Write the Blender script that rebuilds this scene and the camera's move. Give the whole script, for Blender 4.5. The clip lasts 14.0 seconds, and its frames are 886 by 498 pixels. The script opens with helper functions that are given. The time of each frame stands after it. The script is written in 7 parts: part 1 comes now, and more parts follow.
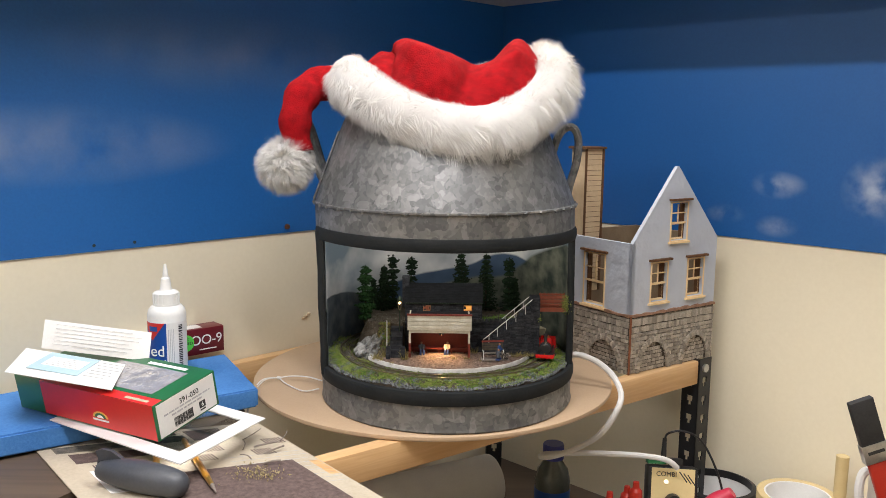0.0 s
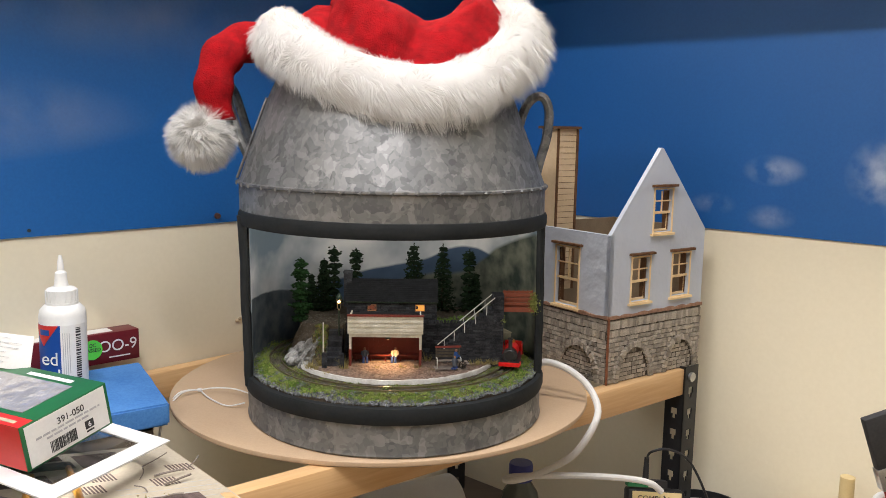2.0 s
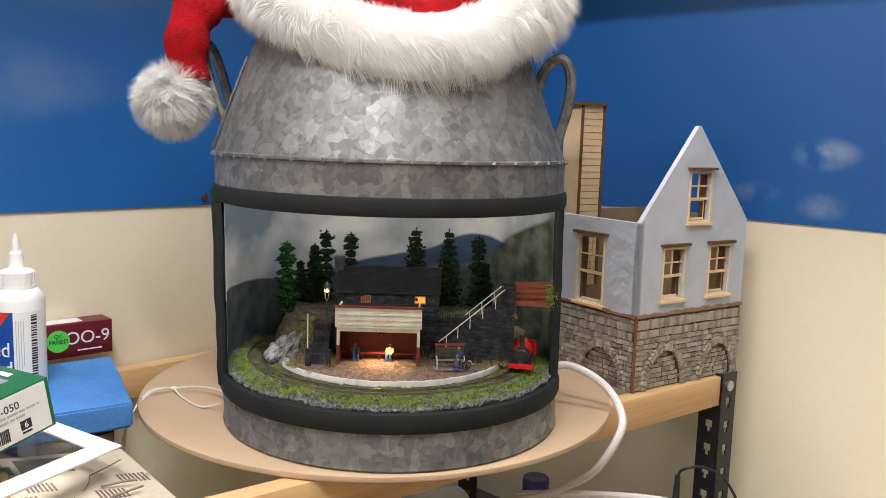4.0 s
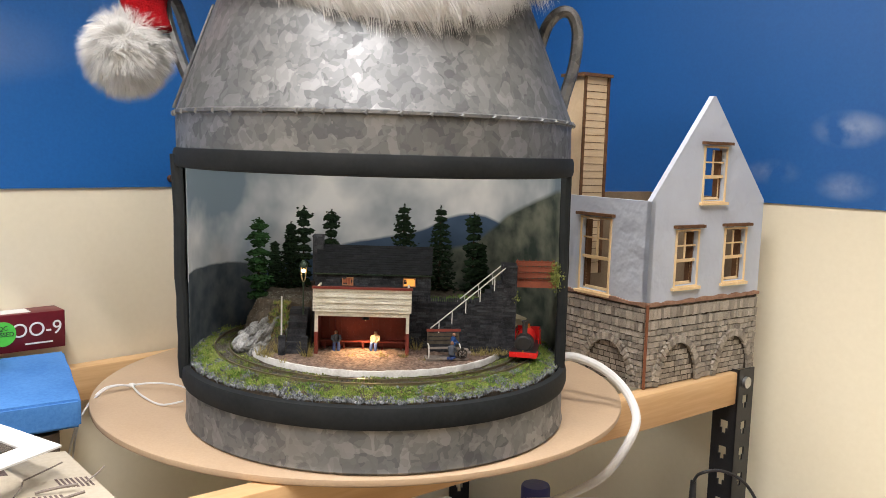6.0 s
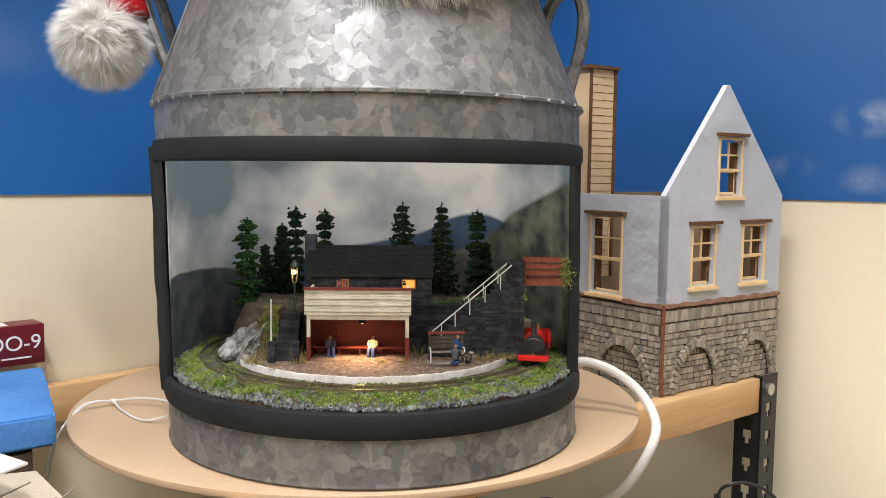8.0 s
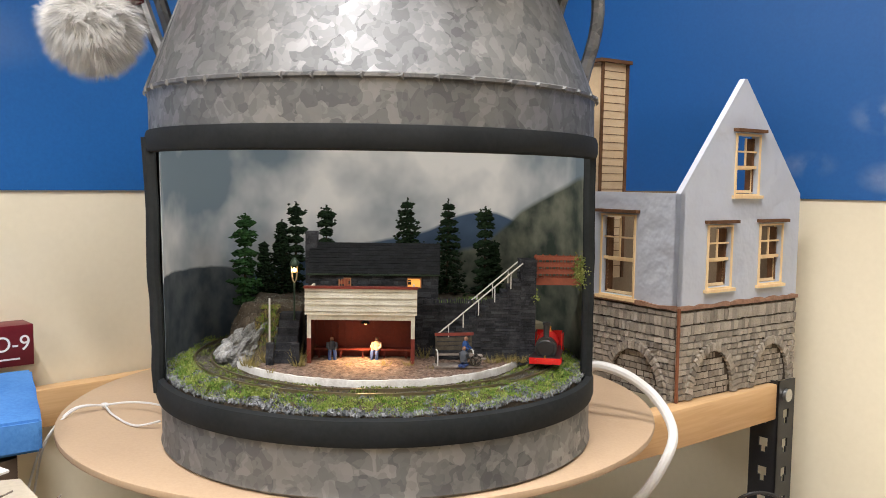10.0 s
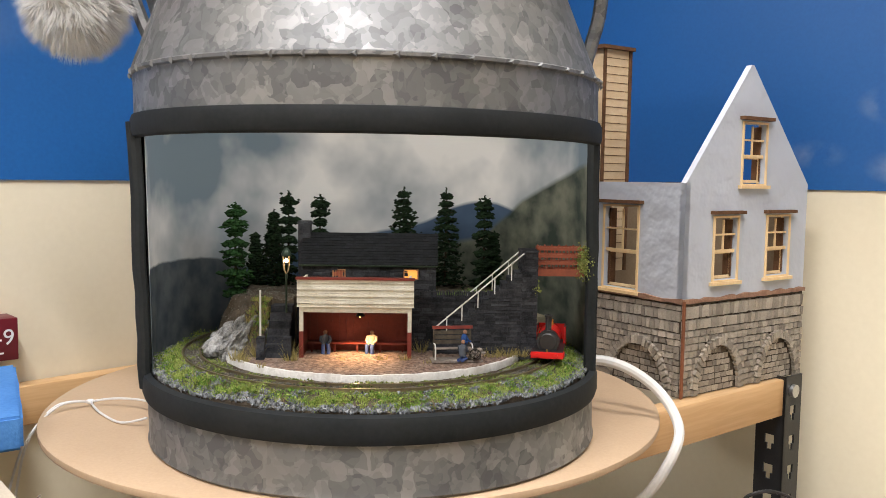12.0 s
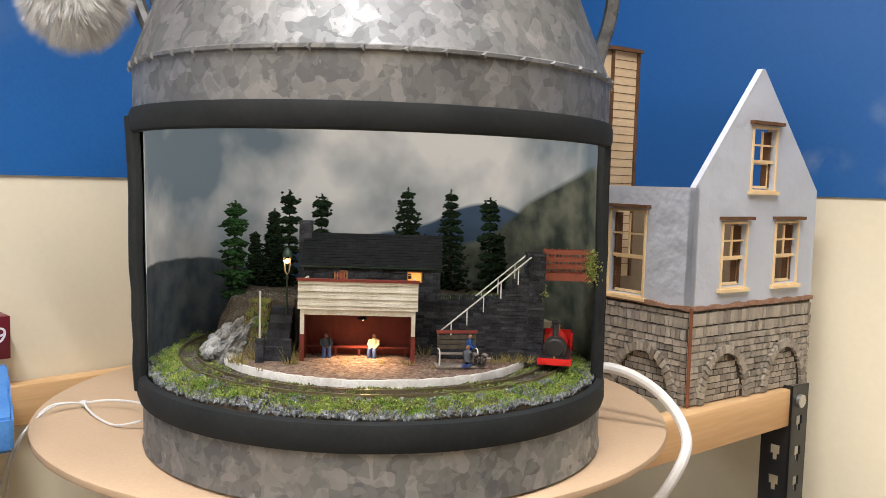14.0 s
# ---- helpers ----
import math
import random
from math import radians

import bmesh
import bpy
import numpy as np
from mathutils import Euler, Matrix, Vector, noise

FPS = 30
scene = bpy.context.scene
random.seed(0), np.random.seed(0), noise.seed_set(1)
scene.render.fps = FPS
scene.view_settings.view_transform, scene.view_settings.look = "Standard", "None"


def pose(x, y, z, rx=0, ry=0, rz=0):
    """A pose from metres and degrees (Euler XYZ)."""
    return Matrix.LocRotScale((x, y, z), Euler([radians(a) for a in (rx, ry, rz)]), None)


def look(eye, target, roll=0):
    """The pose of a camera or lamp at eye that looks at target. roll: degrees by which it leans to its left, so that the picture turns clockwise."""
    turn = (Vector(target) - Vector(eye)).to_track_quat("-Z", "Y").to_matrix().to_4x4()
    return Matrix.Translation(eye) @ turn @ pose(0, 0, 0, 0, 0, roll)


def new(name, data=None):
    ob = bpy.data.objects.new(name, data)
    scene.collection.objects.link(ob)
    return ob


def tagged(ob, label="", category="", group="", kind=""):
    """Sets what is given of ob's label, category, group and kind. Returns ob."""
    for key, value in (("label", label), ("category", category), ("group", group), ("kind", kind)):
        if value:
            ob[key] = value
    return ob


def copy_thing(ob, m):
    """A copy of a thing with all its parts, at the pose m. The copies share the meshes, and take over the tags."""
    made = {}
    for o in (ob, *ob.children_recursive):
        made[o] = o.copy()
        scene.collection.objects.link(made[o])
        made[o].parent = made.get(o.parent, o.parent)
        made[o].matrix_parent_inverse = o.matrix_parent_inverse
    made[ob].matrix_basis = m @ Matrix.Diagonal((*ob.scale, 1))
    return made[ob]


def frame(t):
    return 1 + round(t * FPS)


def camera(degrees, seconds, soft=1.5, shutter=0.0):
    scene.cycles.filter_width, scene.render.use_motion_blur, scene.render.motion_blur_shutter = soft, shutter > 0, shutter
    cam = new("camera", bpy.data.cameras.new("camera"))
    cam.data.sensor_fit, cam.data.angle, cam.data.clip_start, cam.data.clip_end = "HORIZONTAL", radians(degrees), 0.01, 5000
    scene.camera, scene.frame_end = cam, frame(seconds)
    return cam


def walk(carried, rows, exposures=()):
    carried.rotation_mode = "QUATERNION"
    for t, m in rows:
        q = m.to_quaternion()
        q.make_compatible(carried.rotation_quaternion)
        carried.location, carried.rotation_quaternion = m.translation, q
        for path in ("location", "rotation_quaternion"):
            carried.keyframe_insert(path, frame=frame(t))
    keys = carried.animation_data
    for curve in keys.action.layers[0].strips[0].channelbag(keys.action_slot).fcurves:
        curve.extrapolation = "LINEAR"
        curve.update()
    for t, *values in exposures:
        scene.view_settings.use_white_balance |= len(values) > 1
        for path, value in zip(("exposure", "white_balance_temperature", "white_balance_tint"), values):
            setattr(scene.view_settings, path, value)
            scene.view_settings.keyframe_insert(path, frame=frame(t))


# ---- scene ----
cam = camera(55.1, 14.0, soft=0.85)
PATH = [
    (0, (-0.003, -0.004, 1.41), (0.001, 1.974, 1.113), 0.7),
    (0.5, (0.017, 0.044, 1.397), (0.046, 2.023, 1.113), 0.6),
    (1, (0.023, 0.083, 1.39), (0.078, 2.063, 1.116), 1.0),
    (1.5, (0.024, 0.111, 1.379), (0.092, 2.092, 1.111), 1.3),
    (2, (0.025, 0.149, 1.369), (0.092, 2.128, 1.088), 1.1),
    (2.5, (0.036, 0.181, 1.356), (0.078, 2.16, 1.07), 1.1),
    (3, (0.053, 0.199, 1.353), (0.063, 2.179, 1.067), 1.6),
    (3.2, (0.053, 0.211, 1.352), (0.056, 2.191, 1.072), 1.8),
    (5.3, (0.049, 0.32, 1.291), (0.056, 2.303, 1.03), 1.4),
    (5.5, (0.051, 0.327, 1.288), (0.069, 2.311, 1.036), 1.4),
    (6, (0.047, 0.344, 1.287), (0.083, 2.331, 1.055), 1.7),
    (6.5, (0.048, 0.361, 1.268), (0.089, 2.348, 1.043), 1.7),
    (7, (0.054, 0.372, 1.269), (0.091, 2.36, 1.056), 1.1),
    (7.5, (0.055, 0.382, 1.263), (0.089, 2.373, 1.072), 0.7),
    (8, (0.05, 0.391, 1.26), (0.077, 2.384, 1.086), 0.6),
    (10.5, (0.045, 0.427, 1.248), (0.072, 2.42, 1.088), 0.8),
    (11, (0.045, 0.432, 1.245), (0.074, 2.425, 1.08), 0.7),
    (11.5, (0.045, 0.44, 1.243), (0.077, 2.433, 1.077), 0.6),
    (12, (0.045, 0.445, 1.244), (0.078, 2.438, 1.077), 0.8),
    (12.5, (0.044, 0.45, 1.244), (0.081, 2.443, 1.081), 1.1),
    (13, (0.044, 0.45, 1.243), (0.083, 2.443, 1.084), 1.4),
    (13.5, (0.044, 0.454, 1.244), (0.085, 2.448, 1.088), 1.4),
    (14, (0.039, 0.46, 1.242), (0.081, 2.453, 1.083), 1.6),
]
EXPOSURE = [(0.0, -0.38), (3.0, -0.32), (5.5, -0.06), (8.0, 0.02), (14.0, 0.10)]
walk(cam, [(t, look(eye, target, roll)) for t, eye, target, roll in PATH], EXPOSURE)

S2 = math.sqrt(0.5)
CAN = Vector((0.004, 1.073, 1.060))

# ---- light ----
world = bpy.data.worlds.new("room_world")
scene.world = world
world.use_nodes = True
world.node_tree.nodes["Background"].inputs[0].default_value = (0.9, 0.95, 1.0, 1)
world.node_tree.nodes["Background"].inputs[1].default_value = 0.025


def lamp(name, kind, place, target, energy, colour, size=0.1, size_y=None):
    data = bpy.data.lights.new(name, kind)
    data.energy, data.color = energy, colour
    if kind == "AREA":
        data.size = size
        if size_y:
            data.shape, data.size_y = "RECTANGLE", size_y
    elif kind in ("POINT", "SPOT"):
        data.shadow_soft_size = size
    ob = new(name, data)
    ob.matrix_world = look(place, target)
    return ob


# ceiling tubes run parallel to the wall on the right; x_axis lies along the tube
def tube_light(name, place, length, width, energy, colour):
    data = bpy.data.lights.new(name, "AREA")
    data.energy, data.color, data.shape, data.size, data.size_y = energy, colour, "RECTANGLE", length, width
    new(name, data).matrix_world = pose(*place, 0, 0, -45)


tube_light("ceiling_tube_near", (-0.09, 0.185, 2.42), 1.2, 0.08, 33, (1.0, 0.975, 0.985))
tube_light("ceiling_tube_far", (-1.35, -0.28, 2.42), 1.2, 0.10, 26, (1.0, 0.975, 0.985))
tube_light("ceiling_tube_over", (0.20, 0.93, 2.42), 1.2, 0.10, 17, (1.0, 0.975, 0.97))


# ---- materials ----
def material(name, colour, other=None, rough=0.6, metal=0.0, scale=40.0, fine=400.0, bump=0.2, depth=0.001, coat=0.0, emit=None, glow=0.0, random_amount=0.0):
    m = bpy.data.materials.new(name)
    m.use_nodes = True
    nodes, links = m.node_tree.nodes, m.node_tree.links
    bsdf = nodes["Principled BSDF"]
    other = other or tuple(c * 0.8 for c in colour)
    coord = nodes.new("ShaderNodeTexCoord")
    big, small = nodes.new("ShaderNodeTexNoise"), nodes.new("ShaderNodeTexNoise")
    big.inputs["Scale"].default_value, small.inputs["Scale"].default_value = scale, fine
    big.inputs["Detail"].default_value, small.inputs["Detail"].default_value = 4, 3
    for n in (big, small):
        links.new(coord.outputs["Object"], n.inputs["Vector"])
    mix = nodes.new("ShaderNodeMix")
    mix.data_type = "RGBA"
    mix.inputs[6].default_value, mix.inputs[7].default_value = (*colour, 1), (*other, 1)
    add = nodes.new("ShaderNodeMath")
    add.operation = "MULTIPLY_ADD"
    links.new(big.outputs["Fac"], add.inputs[0])
    add.inputs[1].default_value = 1.6
    links.new(small.outputs["Fac"], add.inputs[2])
    ramp = nodes.new("ShaderNodeMapRange")
    ramp.inputs[1].default_value, ramp.inputs[2].default_value = 0.95, 1.65
    links.new(add.outputs[0], ramp.inputs[0])
    links.new(ramp.outputs[0], mix.inputs[0])
    out = mix.outputs[2]
    if random_amount:
        info = nodes.new("ShaderNodeObjectInfo")
        geom = nodes.new("ShaderNodeNewGeometry")
        both = nodes.new("ShaderNodeMath")
        links.new(info.outputs["Random"], both.inputs[0])
        links.new(geom.outputs["Random Per Island"], both.inputs[1])
        fract = nodes.new("ShaderNodeMath")
        fract.operation = "FRACT"
        links.new(both.outputs[0], fract.inputs[0])
        hsv = nodes.new("ShaderNodeHueSaturation")
        rng = nodes.new("ShaderNodeMapRange")
        rng.inputs[3].default_value, rng.inputs[4].default_value = 1 - random_amount, 1 + random_amount
        links.new(fract.outputs[0], rng.inputs[0])
        links.new(rng.outputs[0], hsv.inputs["Value"])
        links.new(out, hsv.inputs["Color"])
        out = hsv.outputs[0]
    links.new(out, bsdf.inputs["Base Color"])
    bsdf.inputs["Roughness"].default_value, bsdf.inputs["Metallic"].default_value = rough, metal
    bsdf.inputs["Coat Weight"].default_value = coat
    bsdf.inputs["Specular IOR Level"].default_value = 0.5 if rough < 0.65 else 0.18
    if bump:
        b = nodes.new("ShaderNodeBump")
        b.inputs["Strength"].default_value, b.inputs["Distance"].default_value = bump, depth
        links.new(small.outputs["Fac"], b.inputs["Height"])
        links.new(b.outputs[0], bsdf.inputs["Normal"])
    if emit:
        bsdf.inputs["Emission Color"].default_value = (*emit, 1)
        bsdf.inputs["Emission Strength"].default_value = glow
    return m


def wood(name, light, dark, rough=0.55, along="X", scale=1.0):
    m = material(name, light, dark, rough, 0, 30 * scale, 300 * scale, 0.1, 0.0005)
    nodes, links = m.node_tree.nodes, m.node_tree.links
    mapping = nodes.new("ShaderNodeMapping")
    k = 0.06
    mapping.inputs["Scale"].default_value = {"X": (k, 1, 1), "Y": (1, k, 1), "Z": (1, 1, k)}[along]
    coord = [n for n in nodes if n.type == "TEX_COORD"][0]
    links.new(coord.outputs["Object"], mapping.inputs["Vector"])
    for n in [n for n in nodes if n.type == "TEX_NOISE"]:
        links.new(mapping.outputs[0], n.inputs["Vector"])
        n.inputs["Distortion"].default_value = 0.6
    return m


def galvanised():
    m = material("galvanised_steel", (0.30, 0.305, 0.31), (0.36, 0.36, 0.365), 0.55, 0.65, 12, 500, 0.05, 0.0004)
    nodes, links = m.node_tree.nodes, m.node_tree.links
    bsdf = nodes["Principled BSDF"]
    coord = [n for n in nodes if n.type == "TEX_COORD"][0]
    warp = nodes.new("ShaderNodeTexNoise")
    warp.inputs["Scale"].default_value = 60
    addv = nodes.new("ShaderNodeVectorMath")
    addv.operation = "MULTIPLY_ADD"
    links.new(coord.outputs["Object"], warp.inputs["Vector"])
    links.new(warp.outputs["Color"], addv.inputs[0])
    addv.inputs[1].default_value = (0.010, 0.010, 0.010)
    links.new(coord.outputs["Object"], addv.inputs[2])
    fac = None
    for sc, w in ((78, 0.62), (170, 0.38)):
        v = nodes.new("ShaderNodeTexVoronoi")
        v.inputs["Scale"].default_value = sc
        v.distance = "MANHATTAN"
        links.new(addv.outputs[0], v.inputs["Vector"])
        sep = nodes.new("ShaderNodeSeparateColor")
        links.new(v.outputs["Color"], sep.inputs[0])
        mul = nodes.new("ShaderNodeMath")
        mul.operation = "MULTIPLY_ADD"
        links.new(sep.outputs[0], mul.inputs[0])
        mul.inputs[1].default_value = w
        mul.inputs[2].default_value = 0
        if fac:
            links.new(fac, mul.inputs[2])
        fac = mul.outputs[0]
    ramp = nodes.new("ShaderNodeValToRGB")
    ramp.color_ramp.elements[0].position, ramp.color_ramp.elements[1].position = 0.12, 0.92
    ramp.color_ramp.elements[0].color, ramp.color_ramp.elements[1].color = (0.17, 0.175, 0.18, 1), (0.37, 0.37, 0.367, 1)
    links.new(fac, ramp.inputs[0])
    stain = [n for n in nodes if n.type == "MIX"][0]
    mul = nodes.new("ShaderNodeMix")
    mul.data_type, mul.blend_type = "RGBA", "MULTIPLY"
    mul.inputs[0].default_value = 0.5
    links.new(ramp.outputs[0], mul.inputs[6])
    big = [n for n in nodes if n.type == "TEX_NOISE"][0]
    links.new(big.outputs["Fac"], mul.inputs[7])
    links.new(mul.outputs[2], bsdf.inputs["Base Color"])
    rr = nodes.new("ShaderNodeMapRange")
    rr.inputs[3].default_value, rr.inputs[4].default_value = 0.64, 0.46
    links.new(fac, rr.inputs[0])
    links.new(rr.outputs[0], bsdf.inputs["Roughness"])
    return m


def blobs(name, base, dark, spots, cloud, rough=0.5, noise_scale=9.0):
    """A printed sky: a blue ground with soft clouds. spots: centre (x, y, z), radius and stretch of each cloud."""
    m = material(name, base, dark, rough, 0, 2.5, 300, 0.02, 0.0004)
    nodes, links = m.node_tree.nodes, m.node_tree.links
    bsdf = nodes["Principled BSDF"]
    out = [n for n in nodes if n.type == "MIX"][0].outputs[2]
    coord = [n for n in nodes if n.type == "TEX_COORD"][0]
    tex = nodes.new("ShaderNodeTexNoise")
    tex.inputs["Scale"].default_value, tex.inputs["Detail"].default_value = noise_scale, 5
    links.new(coord.outputs["Object"], tex.inputs["Vector"])
    for centre, size, amount in spots:
        mp = nodes.new("ShaderNodeMapping")
        mp.vector_type = "TEXTURE"
        mp.inputs["Location"].default_value, mp.inputs["Scale"].default_value = centre, size
        links.new(coord.outputs["Object"], mp.inputs["Vector"])
        gr = nodes.new("ShaderNodeTexGradient")
        gr.gradient_type = "SPHERICAL"
        links.new(mp.outputs[0], gr.inputs["Vector"])
        a = nodes.new("ShaderNodeMath")
        a.operation = "MULTIPLY"
        links.new(gr.outputs["Fac"], a.inputs[0])
        rg = nodes.new("ShaderNodeMapRange")
        rg.inputs[1].default_value, rg.inputs[2].default_value = 0.35, 0.65
        rg.inputs[4].default_value = amount
        links.new(tex.outputs["Fac"], rg.inputs[0])
        links.new(rg.outputs[0], a.inputs[1])
        a.use_clamp = True
        mix = nodes.new("ShaderNodeMix")
        mix.data_type = "RGBA"
        links.new(a.outputs[0], mix.inputs[0])
        links.new(out, mix.inputs[6])
        mix.inputs[7].default_value = (*cloud, 1)
        out = mix.outputs[2]
    links.new(out, bsdf.inputs["Base Color"])
    return m


GALV = galvanised()
RUBBER = material("black_rubber", (0.012, 0.014, 0.015), (0.020, 0.022, 0.023), 0.7, 0, 30, 300, 0.1)
CREAM = material("cream_paint", (0.78, 0.71, 0.54), (0.82, 0.75, 0.58), 0.55, 0, 3, 160, 0.12, 0.0008)
SHELF_WHITE = material("white_shelf_board", (0.5, 0.5, 0.5), (0.45, 0.45, 0.46), 0.5, 0, 4, 200, 0.05)
PINE = wood("pine", (0.72, 0.47, 0.24), (0.58, 0.34, 0.15), 0.5, "X")
MDF = material("mdf", (0.47, 0.33, 0.21), (0.53, 0.38, 0.245), 0.6, 0, 10, 500, 0.08, 0.0003)
BLACK_STEEL = material("black_powder_coat", (0.015, 0.015, 0.017), (0.025, 0.025, 0.027), 0.4, 0.2, 40, 600, 0.1)
ZINC = material("zinc_bolt", (0.6, 0.6, 0.58), (0.45, 0.45, 0.45), 0.3, 0.9, 100, 600, 0.05)
WHITE_PLASTIC = material("white_plastic", (0.8, 0.8, 0.78), (0.74, 0.74, 0.73), 0.35, 0, 20, 300, 0.03)
BLUE_FOAM = material("blue_foam", (0.055, 0.19, 0.50), (0.09, 0.26, 0.60), 0.75, 0, 18, 350, 0.35, 0.001)
WORKTOP = wood("dark_worktop", (0.12, 0.085, 0.06), (0.07, 0.05, 0.035), 0.5, "X", 0.4)



# ---- mesh helpers ----
ORIGIN = {}


def thing(name, place, label, category, group=""):
    """An Empty at the base of a thing; its parts are given in the room's coordinates."""
    ob = tagged(new(name), label, category, group)
    ob.empty_display_size = 0.01
    ob.location = place
    ORIGIN[ob.name] = Vector(place)
    return ob


def finish(name, bm, mat, origin, smooth):
    bm.transform(Matrix.Translation(-Vector(origin)))
    bmesh.ops.recalc_face_normals(bm, faces=bm.faces[:])
    me = bpy.data.meshes.new(name)
    bm.to_mesh(me)
    bm.free()
    if smooth:
        me.polygons.foreach_set("use_smooth", [True] * len(me.polygons))
        me.set_sharp_from_angle(angle=radians(smooth))
    me.materials.append(mat)
    return me


def part(name, bm, mat, parent, label="", smooth=35):
    """One mesh under a thing or a part."""
    origin = ORIGIN[parent.name]
    ob = new(name, finish(name, bm, mat, origin, smooth))
    ob.parent = parent
    ORIGIN[ob.name] = origin
    return tagged(ob, label)


def solid(name, bm, mat, place, label, category, group="", kind="", smooth=35):
    """A thing of one mesh."""
    ob = new(name, finish(name, bm, mat, place, smooth))
    ob.location = place
    ORIGIN[ob.name] = Vector(place)
    return tagged(ob, label, category, group, kind)


def box(bm, x0, x1, y0, y1, z0, z1, bevel=0.0, m=None):
    vs = bmesh.ops.create_cube(bm, size=1, matrix=Matrix.Translation(((x0 + x1) / 2, (y0 + y1) / 2, (z0 + z1) / 2)) @ Matrix.Diagonal((abs(x1 - x0), abs(y1 - y0), abs(z1 - z0), 1)))["verts"]
    if bevel:
        es = list({e for v in vs for e in v.link_edges})
        res = bmesh.ops.bevel(bm, geom=es, offset=bevel, segments=2, affect="EDGES", profile=0.5)
        vs = list({v for f in res["faces"] for v in f.verts} | {v for v in vs if v.is_valid})
    if m:
        bmesh.ops.transform(bm, matrix=m, verts=vs)
    return bm


def newbox(*a, **k):
    return box(bmesh.new(), *a, **k)


def rod(bm, a, b, r, r2=None, n=8):
    a, b = Vector(a), Vector(b)
    d = b - a
    m = Matrix.Translation((a + b) / 2) @ d.to_track_quat("Z", "Y").to_matrix().to_4x4()
    bmesh.ops.create_cone(bm, cap_ends=True, segments=n, radius1=r, radius2=r if r2 is None else r2, depth=d.length, matrix=m)
    return bm


def ball(bm, c, r, sub=2, squash=(1, 1, 1)):
    bmesh.ops.create_icosphere(bm, subdivisions=sub, radius=r, matrix=Matrix.Translation(c) @ Matrix.Diagonal((*squash, 1)))
    return bm


def lathe(bm, profile, n=64, a0=0.0, a1=360.0, centre=(0, 0), close=False):
    """Turns (r, z) pairs about an upright axis; angles count from the front (-y), to the right (+x)."""
    full = abs(a1 - a0) >= 359.9
    count = n if full else n + 1
    rings = []
    for i in range(count):
        a = radians(a0 + (a1 - a0) * i / n)
        rings.append([bm.verts.new((centre[0] + r * math.sin(a), centre[1] - r * math.cos(a), z)) for r, z in profile])
    pairs = list(zip(rings, rings[1:] + rings[:1])) if full else list(zip(rings, rings[1:]))
    m = len(profile)
    for p, q in pairs:
        for j in range(m if close else m - 1):
            bm.faces.new((p[j], q[j], q[(j + 1) % m], p[(j + 1) % m]))
    if close and not full:
        bm.faces.new(rings[0])
        bm.faces.new(rings[-1])
    return bm


def tube(bm, pts, r, n=8, taper=None, flat=1.0):
    pts = [Vector(p) for p in pts]
    rings = []
    up = None
    for i, p in enumerate(pts):
        d = (pts[min(i + 1, len(pts) - 1)] - pts[max(i - 1, 0)]).normalized()
        if up is None:
            up = d.orthogonal().normalized()
        up = (up - d * up.dot(d)).normalized()
        side = d.cross(up)
        rr = r * (taper[i] if taper else 1)
        rings.append([bm.verts.new(p + (up * math.cos(2 * math.pi * k / n) + side * flat * math.sin(2 * math.pi * k / n)) * rr) for k in range(n)])
    for p, q in zip(rings, rings[1:]):
        for k in range(n):
            bm.faces.new((p[k], p[(k + 1) % n], q[(k + 1) % n], q[k]))
    bm.faces.new(rings[0])
    bm.faces.new(rings[-1])
    return bm


def spline(pts, steps=8):
    pts = [Vector(p) for p in pts]
    out = []
    for i in range(len(pts) - 1):
        a, b, c, d = pts[max(i - 1, 0)], pts[i], pts[i + 1], pts[min(i + 2, len(pts) - 1)]
        for k in range(steps):
            t = k / steps
            out.append(0.5 * (2 * b + (c - a) * t + (2 * a - 5 * b + 4 * c - d) * t * t + (3 * b - a - 3 * c + d) * t ** 3))
    return out + [pts[-1]]


def slab(bm, poly, z0, z1):
    """A flat plate over a plan polygon."""
    lo, hi = [bm.verts.new((x, y, z0)) for x, y in poly], [bm.verts.new((x, y, z1)) for x, y in poly]
    bm.faces.new(lo)
    bm.faces.new(hi)
    n = len(poly)
    for i in range(n):
        bm.faces.new((lo[i], lo[(i + 1) % n], hi[(i + 1) % n], hi[i]))
    return bm


def prism(bm, poly, thick, m):
    """A plate in the local x-z plane, from y = 0 to thick, placed by m."""
    lo, hi = [bm.verts.new(m @ Vector((x, 0, z))) for x, z in poly], [bm.verts.new(m @ Vector((x, thick, z))) for x, z in poly]
    bm.faces.new(lo)
    bm.faces.new(hi)
    n = len(poly)
    for i in range(n):
        bm.faces.new((lo[i], lo[(i + 1) % n], hi[(i + 1) % n], hi[i]))
    return bm


